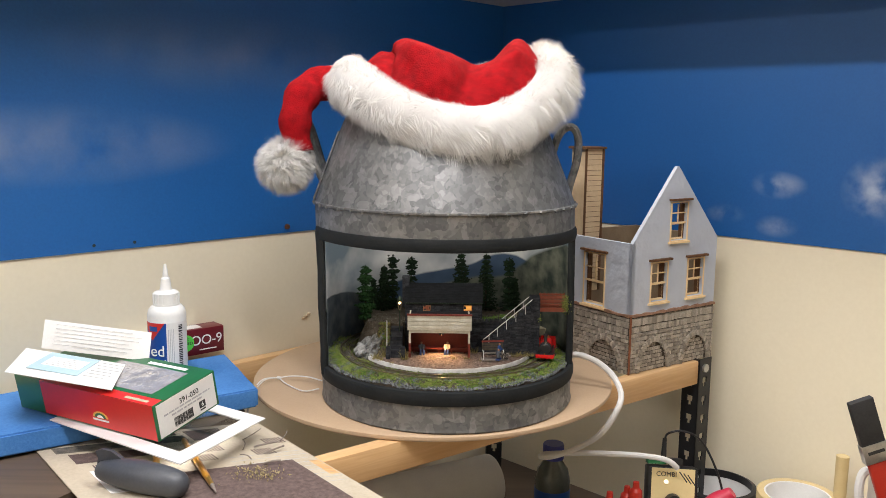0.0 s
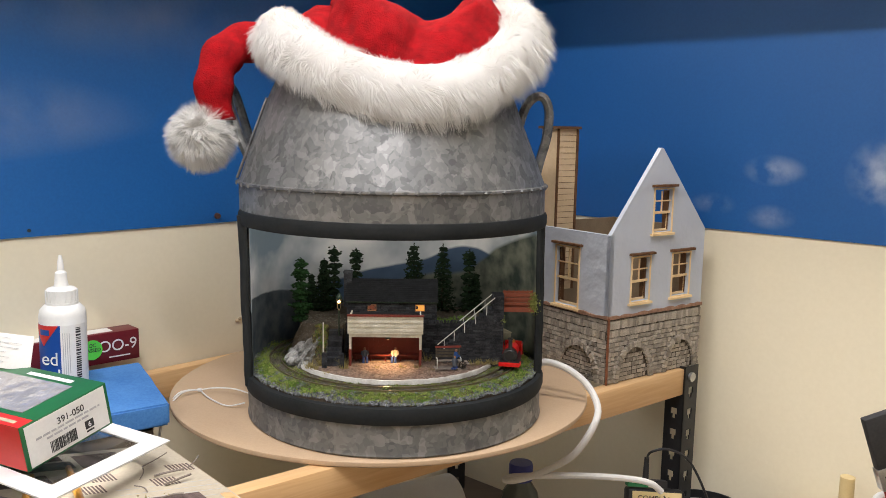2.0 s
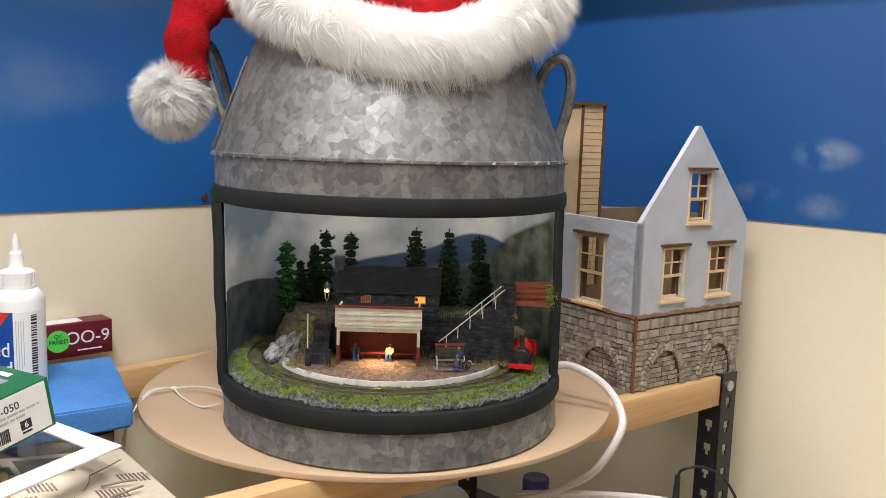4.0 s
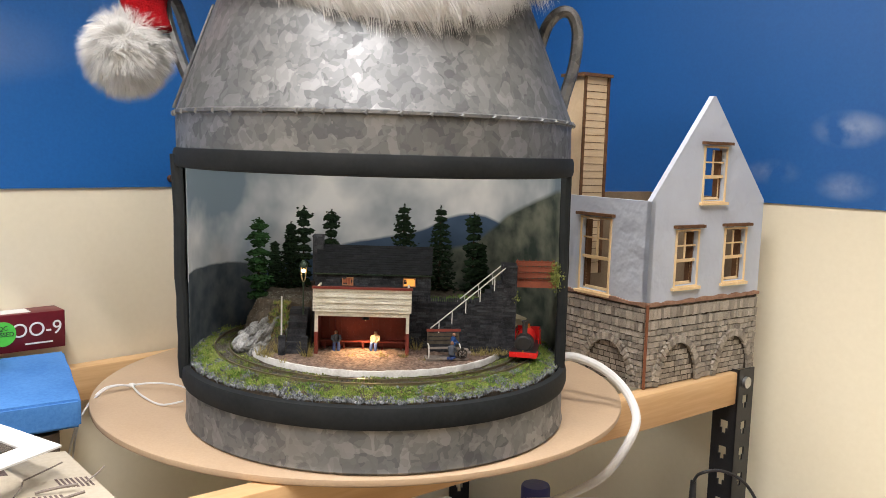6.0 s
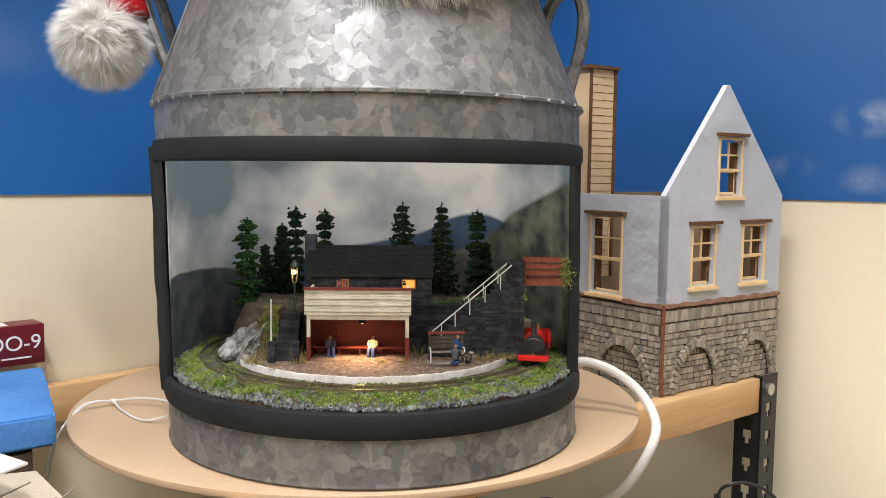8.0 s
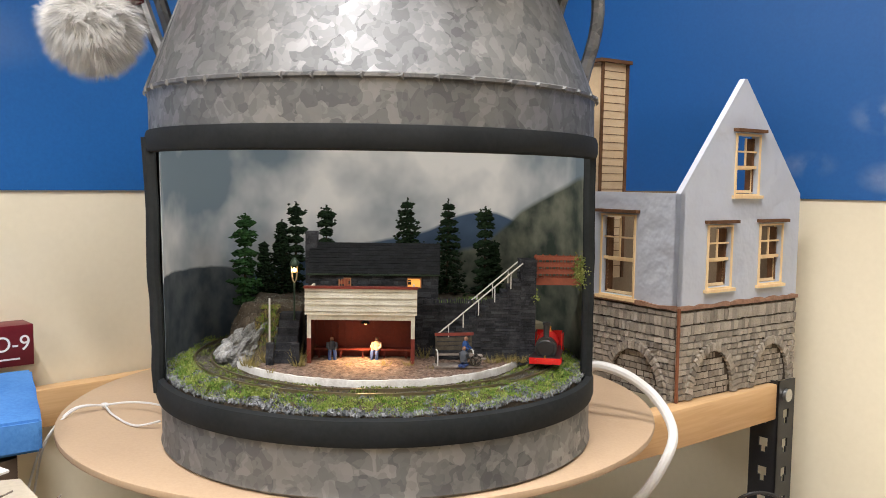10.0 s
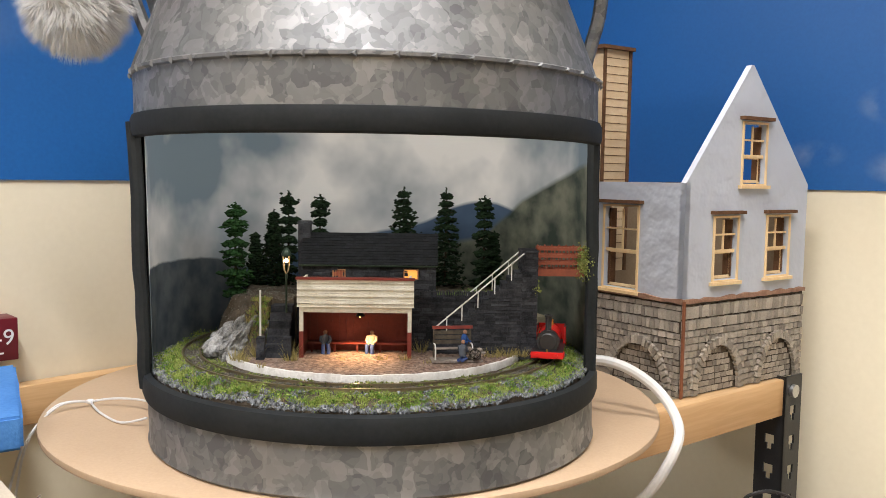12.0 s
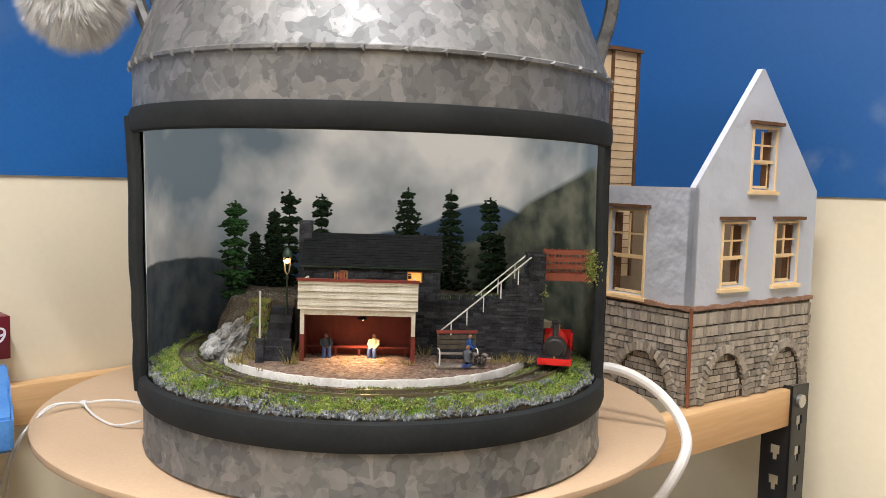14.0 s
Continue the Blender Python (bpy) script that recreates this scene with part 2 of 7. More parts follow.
def panel(bm, w, h, holes, thick, m, top=None):
    """An upright panel with rectangular holes that go through it. top(x): the height there, where it isn't straight."""
    xs = sorted({0.0, w, *[v for a in holes for v in (a[0], a[1])], *([w / 2] if top else [])})
    zs = sorted({0.0, h, *[v for a in holes for v in (a[2], a[3])]})

    def cell(x0, x1, lo0, lo1, hi0, hi1):
        prism(bm, [(x0, lo0), (x1, lo1), (x1, hi1), (x0, hi0)], thick, m)

    for x0, x1 in zip(xs, xs[1:]):
        for z0, z1 in zip(zs, zs[1:]):
            if any(a[0] <= x0 + 1e-6 and x1 <= a[1] + 1e-6 and a[2] <= z0 + 1e-6 and z1 <= a[3] + 1e-6 for a in holes):
                continue
            cell(x0, x1, z0, z0, z1, z1)
    bmesh.ops.remove_doubles(bm, verts=bm.verts[:], dist=1e-5)
    seen = {}
    for f in bm.faces:
        seen.setdefault(tuple(sorted(v.index for v in f.verts)), []).append(f)
    bmesh.ops.delete(bm, geom=[f for fs in seen.values() if len(fs) > 1 for f in fs], context="FACES_ONLY")
    return bm


def words(name, text, size, mat, m, parent, thick=0.0002, label=""):
    """Letters in the built-in font, as a mesh in the local x-y plane of m."""
    cu = bpy.data.curves.new(name, "FONT")
    cu.body, cu.size, cu.extrude, cu.align_x, cu.align_y = text, size, thick, "CENTER", "CENTER"
    tmp = bpy.data.objects.new(name, cu)
    me = bpy.data.meshes.new_from_object(tmp)
    bpy.data.objects.remove(tmp)
    me.transform(Matrix.Translation(-ORIGIN[parent.name]) @ m)
    me.materials.clear()
    me.materials.append(mat)
    ob = new(name, me)
    ob.parent = parent
    ORIGIN[ob.name] = ORIGIN[parent.name]
    return tagged(ob, label)


def ring_pos(phi, r, z, c=CAN):
    a = radians(phi)
    return Vector((c.x + r * math.sin(a), c.y - r * math.cos(a), z))


# ---- the room's corner ----
CORNER = Vector((0.1095, 1.6555, 0))
LEFT, RIGHT = Vector((-S2, -S2, 0)), Vector((S2, -S2, 0))
BORDER = 1.237


def wall(name, along, outward, z0, z1, mat, label, thick=0.12, proud=0.0, kind="structure", length=3.1):
    a = CORNER - outward * proud - along * (0.0 if proud else thick)
    b = CORNER - outward * proud + along * length
    poly = [a, b, b + outward * thick, a + outward * thick]
    return solid(name, slab(bmesh.new(), [(p.x, p.y) for p in poly], z0, z1), mat, (0, 0, 0), label, "wall", kind=kind, smooth=0)


# same print on both walls; their uneven lighting is put into the two blues
SKY_L = blobs("printed_sky_left", (0.010, 0.124, 0.41), (0.008, 0.100, 0.34),
              [((-0.50, 1.05, 1.375), (0.28, 0.28, 0.055), 0.55), ((-0.30, 1.25, 1.50), (0.30, 0.30, 0.06), 0.25)], (0.34, 0.39, 0.48))
SKY_R = blobs("printed_sky_right", (0.009, 0.105, 0.355), (0.008, 0.088, 0.30),
              [((0.501, 1.264, 1.322), (0.045, 0.045, 0.022), 0.65), ((0.598, 1.167, 1.322), (0.05, 0.05, 0.050), 0.75), ((0.443, 1.322, 1.273), (0.035, 0.035, 0.016), 0.45), ((0.501, 1.264, 1.260), (0.035, 0.035, 0.018), 0.45)], (0.50, 0.56, 0.66), noise_scale=30)
wall("wall_left", LEFT, Vector((-S2, S2, 0)), 0, 2.45, CREAM, "smooth cream painted wall with a few old screw holes")
wall("wall_right", RIGHT, Vector((S2, S2, 0)), 0, 2.45, CREAM, "smooth cream painted wall beside the corner shelf")
for nm, along, out, mt in (("backdrop_left", LEFT, Vector((-S2, S2, 0)), SKY_L), ("backdrop_right", RIGHT, Vector((S2, S2, 0)), SKY_R)):
    wall(nm, along, out, BORDER, 1.75, mt, "blue printed sky sheet with white clouds fixed to the wall", 0.0022, 0.0024)
SIDE_L, SIDE_R = CORNER + LEFT * 3.1, CORNER + RIGHT * 3.1
for nm, start, along, out in (("wall_front_left", SIDE_L, RIGHT, LEFT), ("wall_front_right", SIDE_R, LEFT, RIGHT)):
    ends = [start, start + along * 3.1, start + along * 3.1 + out * 0.1, start + out * 0.1]
    solid(nm, slab(bmesh.new(), [(p.x, p.y) for p in ends], 0, 2.45), CREAM, (0, 0, 0), "plain cream painted wall behind", "wall", kind="structure", smooth=0)
ROOM = [CORNER - (LEFT + RIGHT) * 0.13, SIDE_R + RIGHT * 0.13 - LEFT * 0.13, CORNER + (LEFT + RIGHT) * 3.23, SIDE_L + LEFT * 0.13 - RIGHT * 0.13]
solid("floor", slab(bmesh.new(), [(p.x, p.y) for p in ROOM], -0.1, 0), MDF, (0, 0, 0), "plain brown floor", "floor", kind="structure", smooth=0)
solid("ceiling", slab(bmesh.new(), [(p.x, p.y) for p in ROOM], 2.45, 2.55), SHELF_WHITE, (0, 0, 0), "plain white ceiling", "ceiling", kind="structure", smooth=0)

# shelf over the corner
SH = 0.165
up = bmesh.new()
pl = [CORNER + LEFT * 2, CORNER, CORNER + RIGHT * 2, CORNER + RIGHT * 2 + LEFT * SH, CORNER + (LEFT + RIGHT) * SH, CORNER + LEFT * 2 + RIGHT * SH]
slab(up, [((p - Vector((0, 0.004, 0))).x, p.y - 0.004) for p in pl], 1.626, 1.650)
solid("upper_shelf", up, SHELF_WHITE, (0.1, 1.5, 1.626), "grey white shelf board across the corner overhead", "shelf", smooth=0)

# ---- shelf frame ----
BEAM_A, BEAM_D = Vector((-0.1254, 0.849, 0)), Vector((0.789, 0.6145, 0))
BEAM_N = Vector((-BEAM_D.y, BEAM_D.x, 0))


def beam(name, a, d, n, length, z0, z1, thick, label):
    m = Matrix((( d.x, n.x, 0, a.x), (d.y, n.y, 0, a.y), (0, 0, 1, 0), (0, 0, 0, 1)))
    ob = solid(name, newbox(0, length, 0, thick, z0, z1, bevel=0.0015), PINE, (0, 0, 0), label, "shelf beam")
    ob.matrix_world = m
    return ob


beam("front_beam", BEAM_A - BEAM_D * 0.33, BEAM_D, BEAM_N, 0.988, 1.017, 1.053, 0.020, "planed pine front beam of the shelf frame")
beam("wall_beam", CORNER + LEFT * 1.05 + Vector((S2, -S2, 0)) * 0.024, -LEFT, Vector((-S2, S2, 0)), 1.0, 1.017, 1.053, 0.020, "planed pine beam along the wall under the disc")
disc = bmesh.new()
lathe(disc, [(0.0005, 1.0532), (0.2450, 1.0532), (0.2470, 1.0545), (0.2475, 1.0565), (0.2470, 1.0590), (0.2455, 1.06), (0.0005, 1.06)], 96, centre=(-0.0125, 1.1535), close=True)
solid("round_board", disc, MDF, (-0.0125, 1.1535, 1.0532), "round sanded brown MDF board lying on the shelf frame", "board")


def post(name, place, z0, z1, d, label):
    """A slotted angle upright with keyhole slots in both flanges."""
    n = Vector((-d.y, d.x, 0))
    ob = thing(name, (place[0], place[1], z0), label, "shelf upright")
    w, pitch = 0.030, 0.030
    for nm, ax, ay in (("flange", d, n), ("flange", n, d)):
        m = Matrix(((ax.x, ay.x, 0, place[0]), (ax.y, ay.y, 0, place[1]), (0, 0, 1, z0), (0, 0, 0, 1)))
        holes = []
        z = 0.012
        while z < z1 - z0 - 0.02:
            holes.append((0.010, 0.020, z, z + 0.009))
            holes.append((0.0125, 0.0175, z - 0.006, z))
            z += pitch
        part(nm, panel(bmesh.new(), w, z1 - z0, holes, 0.002, m), BLACK_STEEL, ob, smooth=0)
    return ob


p_at = BEAM_A + BEAM_D * 0.655 - BEAM_N * 0.0025
shelf_post = post("shelf_post", (p_at.x, p_at.y), 0.735, 1.056, Vector((BEAM_D.x, BEAM_D.y, 0)), "black slotted steel angle upright bolted to the pine beam")
b_at = BEAM_A + BEAM_D * 0.668 + Vector((0, 0, 1.041))
part("bolt", rod(bmesh.new(), b_at - BEAM_N * 0.006, b_at + BEAM_N * 0.004, 0.0065, n=12), ZINC, shelf_post, "zinc plated bolt head")
post("shelf_post", (0.090, 1.585), 0.735, 1.05, Vector((1, 0, 0)), "black slotted steel upright in the shade under the board")
wp = [CORNER, CORNER + RIGHT * 1.5, CORNER + RIGHT * 1.5 + LEFT * 0.85, CORNER + (LEFT + RIGHT) * 0.85, CORNER + LEFT * 1.5 + RIGHT * 0.85, CORNER + LEFT * 1.5]
solid("worktop", slab(bmesh.new(), [(p.x, p.y) for p in wp], 0.705, 0.735), WORKTOP, (0.1, 1.2, 0.705), "dark brown worktop under the shelf", "worktop", kind="structure", smooth=0)



# ---- the milk churn ----
WIN0, WIN1 = -68.0, 76.5
CX = (CAN.x, CAN.y)
churn = thing("milk_churn", CAN, "galvanised steel milk churn with a wide window cut in its side", "milk churn")
part("base_wall", lathe(bmesh.new(), [(0.150, 1.0605), (0.1600, 1.0605), (0.1618, 1.0625), (0.1608, 1.066), (0.1612, 1.107), (0.158, 1.107), (0.158, 1.066)], 96, centre=CX, close=True), GALV, churn)
part("back_wall", lathe(bmesh.new(), [(0.1614, 1.107), (0.1635, 1.270), (0.1605, 1.270), (0.1585, 1.107)], 60, WIN1 - 360, WIN0, CX, True), GALV, churn)
part("top_wall", lathe(bmesh.new(), [(0.1635, 1.270), (0.1635, 1.3085), (0.1655, 1.3095), (0.1655, 1.3115), (0.1632, 1.3125), (0.1610, 1.3125), (0.1605, 1.270)], 96, centre=CX, close=True), GALV, churn, "riveted seam round the shoulder")
part("shoulder", lathe(bmesh.new(), [(0.1632, 1.3122), (0.1305, 1.398), (0.1240, 1.412), (0.1200, 1.416), (0.1180, 1.414), (0.1220, 1.410), (0.128, 1.397), (0.1605, 1.3122)], 96, centre=CX, close=True), GALV, churn)
for phi in (-78, 100):
    bm = bmesh.new()
    tube(bm, [ring_pos(phi, 0.1650 - 0.0330 * t, 1.314 + 0.083 * t) for t in (0, 0.25, 0.5, 0.75, 1)], 0.0016, 6)
    part("side_seam", bm, GALV, churn)
rivet = bmesh.new()
bmesh.ops.create_cone(rivet, cap_ends=True, segments=3, radius1=0.0030, radius2=0.0012, depth=0.0016)
rivet_mesh = bpy.data.meshes.new("rivet")
rivet.to_mesh(rivet_mesh)
rivet.free()
rivet_mesh.materials.append(GALV)
for k in range(44):
    ob = new("rivet", rivet_mesh)
    ob.parent = churn
    p = ring_pos(k * 360 / 44 + random.uniform(-1.4, 1.4), 0.1660, 1.3098) - CAN
    ob.matrix_basis = Matrix.Translation(p) @ Vector((p.x, p.y, 0)).to_track_quat("Z", "Y").to_matrix().to_4x4() @ pose(0, 0, 0, 0, 0, 90)


def strip(z0, z1, r, bulge=0.0022):
    h = (z1 - z0) / 2
    return [(r - 0.003, z0), (r + bulge * 0.5, z0 + h * 0.12), (r + bulge, z0 + h * 0.5), (r + bulge, z1 - h * 0.5), (r + bulge * 0.5, z1 - h * 0.12), (r - 0.003, z1)]


part("upper_trim", lathe(bmesh.new(), strip(1.2675, 1.2835, 0.1640), 96, WIN0 - 4, WIN1 + 4, CX, True), RUBBER, churn, "black rubber edging strip")
part("lower_trim", lathe(bmesh.new(), strip(1.0925, 1.1105, 0.1622), 96, WIN0 - 4, WIN1 + 4, CX, True), RUBBER, churn, "black rubber edging strip")
for phi, w in ((WIN0, 1), (WIN1, 1)):
    pts = [ring_pos(phi, (0.1622 if phi < 0 else 0.1590) + 0.0018 * (z - 1.1) / 0.17 + random.uniform(-0.0007, 0.0007), z) for z in np.linspace(1.100, 1.278, 12)]
    part("side_trim", tube(bmesh.new(), pts, 0.0045, 10), RUBBER, churn, "black rubber edging strip")
hx, hy = CAN.x, CAN.y
LOOP_RIGHT = [(hx + 0.136, hy, 1.372), (hx + 0.143, hy, 1.393), (hx + 0.153, hy, 1.404), (hx + 0.163, hy, 1.403), (hx + 0.1685, hy, 1.388), (hx + 0.1665, hy, 1.362), (hx + 0.1590, hy, 1.335), (hx + 0.155, hy - 0.001, 1.318)]
LOOP_LEFT = [(hx - 0.1500, hy - 0.020, 1.332), (hx - 0.1580, hy - 0.021, 1.352), (hx - 0.1680, hy - 0.020, 1.382), (hx - 0.1725, hy - 0.012, 1.402), (hx - 0.1720, hy + 0.004, 1.408), (hx - 0.1690, hy + 0.018, 1.396), (hx - 0.1620, hy + 0.024, 1.368), (hx - 0.1520, hy + 0.024, 1.332)]
for loop in (LOOP_LEFT, LOOP_RIGHT):
    part("handle", tube(bmesh.new(), spline(loop, 5), 0.0050, 8), GALV, churn, "bent steel tube handle")

# painted scene inside the churn
def backscene():
    m = material("painted_backscene", (0.19, 0.245, 0.295), (0.88, 0.86, 0.845), 0.7, 0, 14, 22, 0.0)
    nodes, links = m.node_tree.nodes, m.node_tree.links
    bsdf = nodes["Principled BSDF"]
    coord = [n for n in nodes if n.type == "TEX_COORD"][0]
    big = [n for n in nodes if n.type == "TEX_NOISE"][0]
    big.inputs["Scale"].default_value, big.inputs["Detail"].default_value = 8, 2.5
    sep = nodes.new("ShaderNodeSeparateXYZ")
    links.new(coord.outputs["Object"], sep.inputs[0])
    sky = [n for n in nodes if n.type == "MIX"][0]
    out = sky.outputs[2]
    tone = [n for n in nodes if n.type == "MAP_RANGE"][0].outputs[0]
    # cloud patches; strip light at top centre and shade at left are painted in too
    for centre, size, amount in (((0.03, 0.13, 0.245), (0.10, 0.3, 0.07), 0.9), ((-0.06, 0.12, 0.175), (0.06, 0.3, 0.05), 0.55), ((-0.15, 0.03, 0.22), (0.11, 0.3, 0.10), -0.6), ((0.14, 0.05, 0.24), (0.06, 0.3, 0.05), -0.5)):
        mp = nodes.new("ShaderNodeMapping")
        mp.vector_type = "TEXTURE"
        mp.inputs["Location"].default_value, mp.inputs["Scale"].default_value = centre, size
        links.new(coord.outputs["Object"], mp.inputs["Vector"])
        gr = nodes.new("ShaderNodeTexGradient")
        gr.gradient_type = "SPHERICAL"
        links.new(mp.outputs[0], gr.inputs["Vector"])
        ad = nodes.new("ShaderNodeMath")
        ad.operation, ad.use_clamp = "MULTIPLY_ADD", True
        links.new(gr.outputs["Fac"], ad.inputs[0])
        ad.inputs[1].default_value = amount
        links.new(tone, ad.inputs[2])
        tone = ad.outputs[0]
    links.new(tone, sky.inputs[0])

    def layer(out, ridge, c1, c2, soft, nscale, stretch):
        xr = nodes.new("ShaderNodeMapRange")
        xr.inputs[1].default_value, xr.inputs[2].default_value = -0.16, 0.16
        links.new(sep.outputs[0], xr.inputs[0])
        cu = nodes.new("ShaderNodeFloatCurve")
        c = cu.mapping.curves[0]
        pts = [((x + 0.16) / 0.32, (z - 1.10) / 0.2) for x, z in ridge]
        c.points[0].location, c.points[1].location = pts[0], pts[-1]
        for p in pts[1:-1]:
            c.points.new(*p)
        cu.mapping.update()
        links.new(xr.outputs[0], cu.inputs["Value"])
        h = nodes.new("ShaderNodeMath")
        h.operation = "MULTIPLY_ADD"
        links.new(cu.outputs[0], h.inputs[0])
        h.inputs[1].default_value, h.inputs[2].default_value = 0.2, 1.10 - CAN.z
        tex = nodes.new("ShaderNodeTexNoise")
        tex.inputs["Scale"].default_value, tex.inputs["Detail"].default_value = nscale, 6
        mp = nodes.new("ShaderNodeMapping")
        mp.inputs["Scale"].default_value = stretch
        links.new(coord.outputs["Object"], mp.inputs[0])
        links.new(mp.outputs[0], tex.inputs["Vector"])
        d = nodes.new("ShaderNodeMath")
        d.operation = "SUBTRACT"
        links.new(h.outputs[0], d.inputs[0])
        links.new(sep.outputs[2], d.inputs[1])
        e = nodes.new("ShaderNodeMath")
        e.operation = "MULTIPLY_ADD"
        links.new(tex.outputs["Fac"], e.inputs[0])
        e.inputs[1].default_value = 0.004
        links.new(d.outputs[0], e.inputs[2])
        f = nodes.new("ShaderNodeMapRange")
        f.inputs[1].default_value, f.inputs[2].default_value = 0.001, 0.001 + soft
        links.new(e.outputs[0], f.inputs[0])
        col = nodes.new("ShaderNodeMix")
        col.data_type = "RGBA"
        col.inputs[6].default_value, col.inputs[7].default_value = (*c1, 1), (*c2, 1)
        cr = nodes.new("ShaderNodeMapRange")
        cr.inputs[1].default_value, cr.inputs[2].default_value = 0.35, 0.65
        links.new(tex.outputs["Fac"], cr.inputs[0])
        links.new(cr.outputs[0], col.inputs[0])
        mx = nodes.new("ShaderNodeMix")
        mx.data_type = "RGBA"
        links.new(f.outputs[0], mx.inputs[0])
        links.new(out, mx.inputs[6])
        links.new(col.outputs[2], mx.inputs[7])
        return mx.outputs[2]

    out = layer(out, [(-0.16, 1.15), (-0.04, 1.188), (0.005, 1.196), (0.036, 1.204), (0.066, 1.219), (0.09, 1.2235), (0.12, 1.215), (0.16, 1.20)], (0.055, 0.09, 0.15), (0.08, 0.125, 0.20), 0.003, 30, (1, 1, 1))
    out = layer(out, [(-0.16, 1.12), (0.0, 1.175), (0.05, 1.187), (0.082, 1.191), (0.105, 1.210), (0.122, 1.228), (0.138, 1.2405), (0.152, 1.252), (0.16, 1.268)], (0.040, 0.055, 0.045), (0.21, 0.215, 0.165), 0.005, 52, (1, 0.55, 0.8))
    out = layer(out, [(-0.16, 1.178), (-0.15, 1.1775), (-0.127, 1.171), (-0.108, 1.150), (-0.08, 1.13), (0.16, 1.10)], (0.055, 0.07, 0.085), (0.12, 0.135, 0.145), 0.002, 90, (1, 0.6, 0.6))
    links.new(out, bsdf.inputs["Base Color"])
    return m


bs = lathe(bmesh.new(), [(0.1575, 1.108), (0.1575, 1.30), (0.1570, 1.30), (0.1570, 1.108)], 72, WIN1 - 360, WIN0, CX, True)
solid("painted_backscene", bs, backscene(), CAN, "curved backscene of grey clouds and dark hills inside the churn", "backscene")
lid = lathe(bmesh.new(), [(0.0005, 1.300), (0.1570, 1.300), (0.1570, 1.303), (0.0005, 1.303)], 64, centre=CX, close=True)
solid("inner_roof", lid, SHELF_WHITE, (CAN.x, CAN.y, 1.30), "white board that closes the scene inside the churn above", "board")
strip_led = lathe(bmesh.new(), [(0.140, 1.2965), (0.146, 1.2965), (0.146, 1.2995), (0.140, 1.2995)], 40, -50, 60, CX, True)
solid("led_strip", strip_led, material("led_diffuser", (0.9, 0.9, 0.9), None, 0.4, emit=(1, 0.98, 0.94), glow=1.5), (CAN.x, CAN.y, 1.2965), "white lighting strip hidden behind the upper rim", "lighting strip")
lamp("churn_light", "AREA", (CAN.x + 0.008, 0.963, 1.2945), (CAN.x, 1.20, 1.245), 0.28, (1.0, 0.98, 0.94), 0.20, 0.008)

# ---- scenery ----
TRACK_Z = 1.1165
TC = Vector((0.005, 1.073, 0))


def step(a, b, v):
    t = min(1, max(0, (v - a) / (b - a)))
    return t * t * (3 - 2 * t)


def ground_height(x, y):
    dx, dy = x - TC.x, y - TC.y
    r = math.hypot(dx, dy)
    n = noise.noise(Vector((x * 60, y * 60, 0.3))) * 0.0016 + noise.noise(Vector((x * 200, y * 200, 1.3))) * 0.0008
    z = 1.1150 + n * 0.6
    if r > 0.142:
        z += n * 1.5 - 0.0035 * step(0.142, 0.157, r)
    z += 0.0021 * step(0.1145, 0.1175, r) * (1 - step(0.1400, 0.1440, r))
    inner = 1 - step(0.108, 0.114, r)
    z = z * (1 - inner) + (1.1205 + n * 0.25) * inner
    terrace = step(1.0475, 1.0515, y) * (1 - step(0.114, 0.120, r)) * step(-0.118, -0.092, x + n * 4) * (1 - step(0.112, 0.116, x))
    left_hill = step(-0.118, -0.088, x + n * 5) * (1 - step(-0.0500, -0.0475, x)) * (1 - step(-0.068, -0.066, x) * (1 - step(1.044, 1.046, y))) * step(1.010, 1.04, y + n * 6 + 0.25 * (x + 0.07)) * (1 - step(0.114, 0.120, r))
    hill = max(terrace, left_hill)
    slot = step(-0.0665, -0.0655, x) * (1 - step(-0.0495, -0.0485, x)) * (1 - step(1.044, 1.047, y))
    hill *= 1 - slot
    z = z * (1 - hill) + (1.1560 + n * 2) * hill
    return z


gb = bmesh.new()
NR, NA = 64, 200
rings = []
for i in range(NR + 1):
    r = 0.1562 * (i / NR) ** 0.8
    rings.append([gb.verts.new((TC.x + r * math.sin(2 * math.pi * k / NA), TC.y - r * math.cos(2 * math.pi * k / NA), 0)) for k in range(NA if i else 1)])
for ring in rings:
    for v in ring:
        v.co.z = ground_height(v.co.x, v.co.y)
for k in range(NA):
    gb.faces.new((rings[0][0], rings[1][k], rings[1][(k + 1) % NA]))
    for a, b in zip(rings[1:], rings[2:]):
        gb.faces.new((a[k], b[k], b[(k + 1) % NA], a[(k + 1) % NA]))
lo = [gb.verts.new((v.co.x, v.co.y, 1.100)) for v in rings[-1]]
for k in range(NA):
    gb.faces.new((rings[-1][k], lo[k], lo[(k + 1) % NA], rings[-1][(k + 1) % NA]))
EARTH = material("scenic_earth", (0.055, 0.042, 0.028), (0.11, 0.09, 0.07), 0.9, 0, 90, 900, 0.8, 0.0015)
solid("scenic_base", gb, EARTH, (TC.x, TC.y, 1.10), "model landscape base of brown earth with a raised terrace", "scenery")


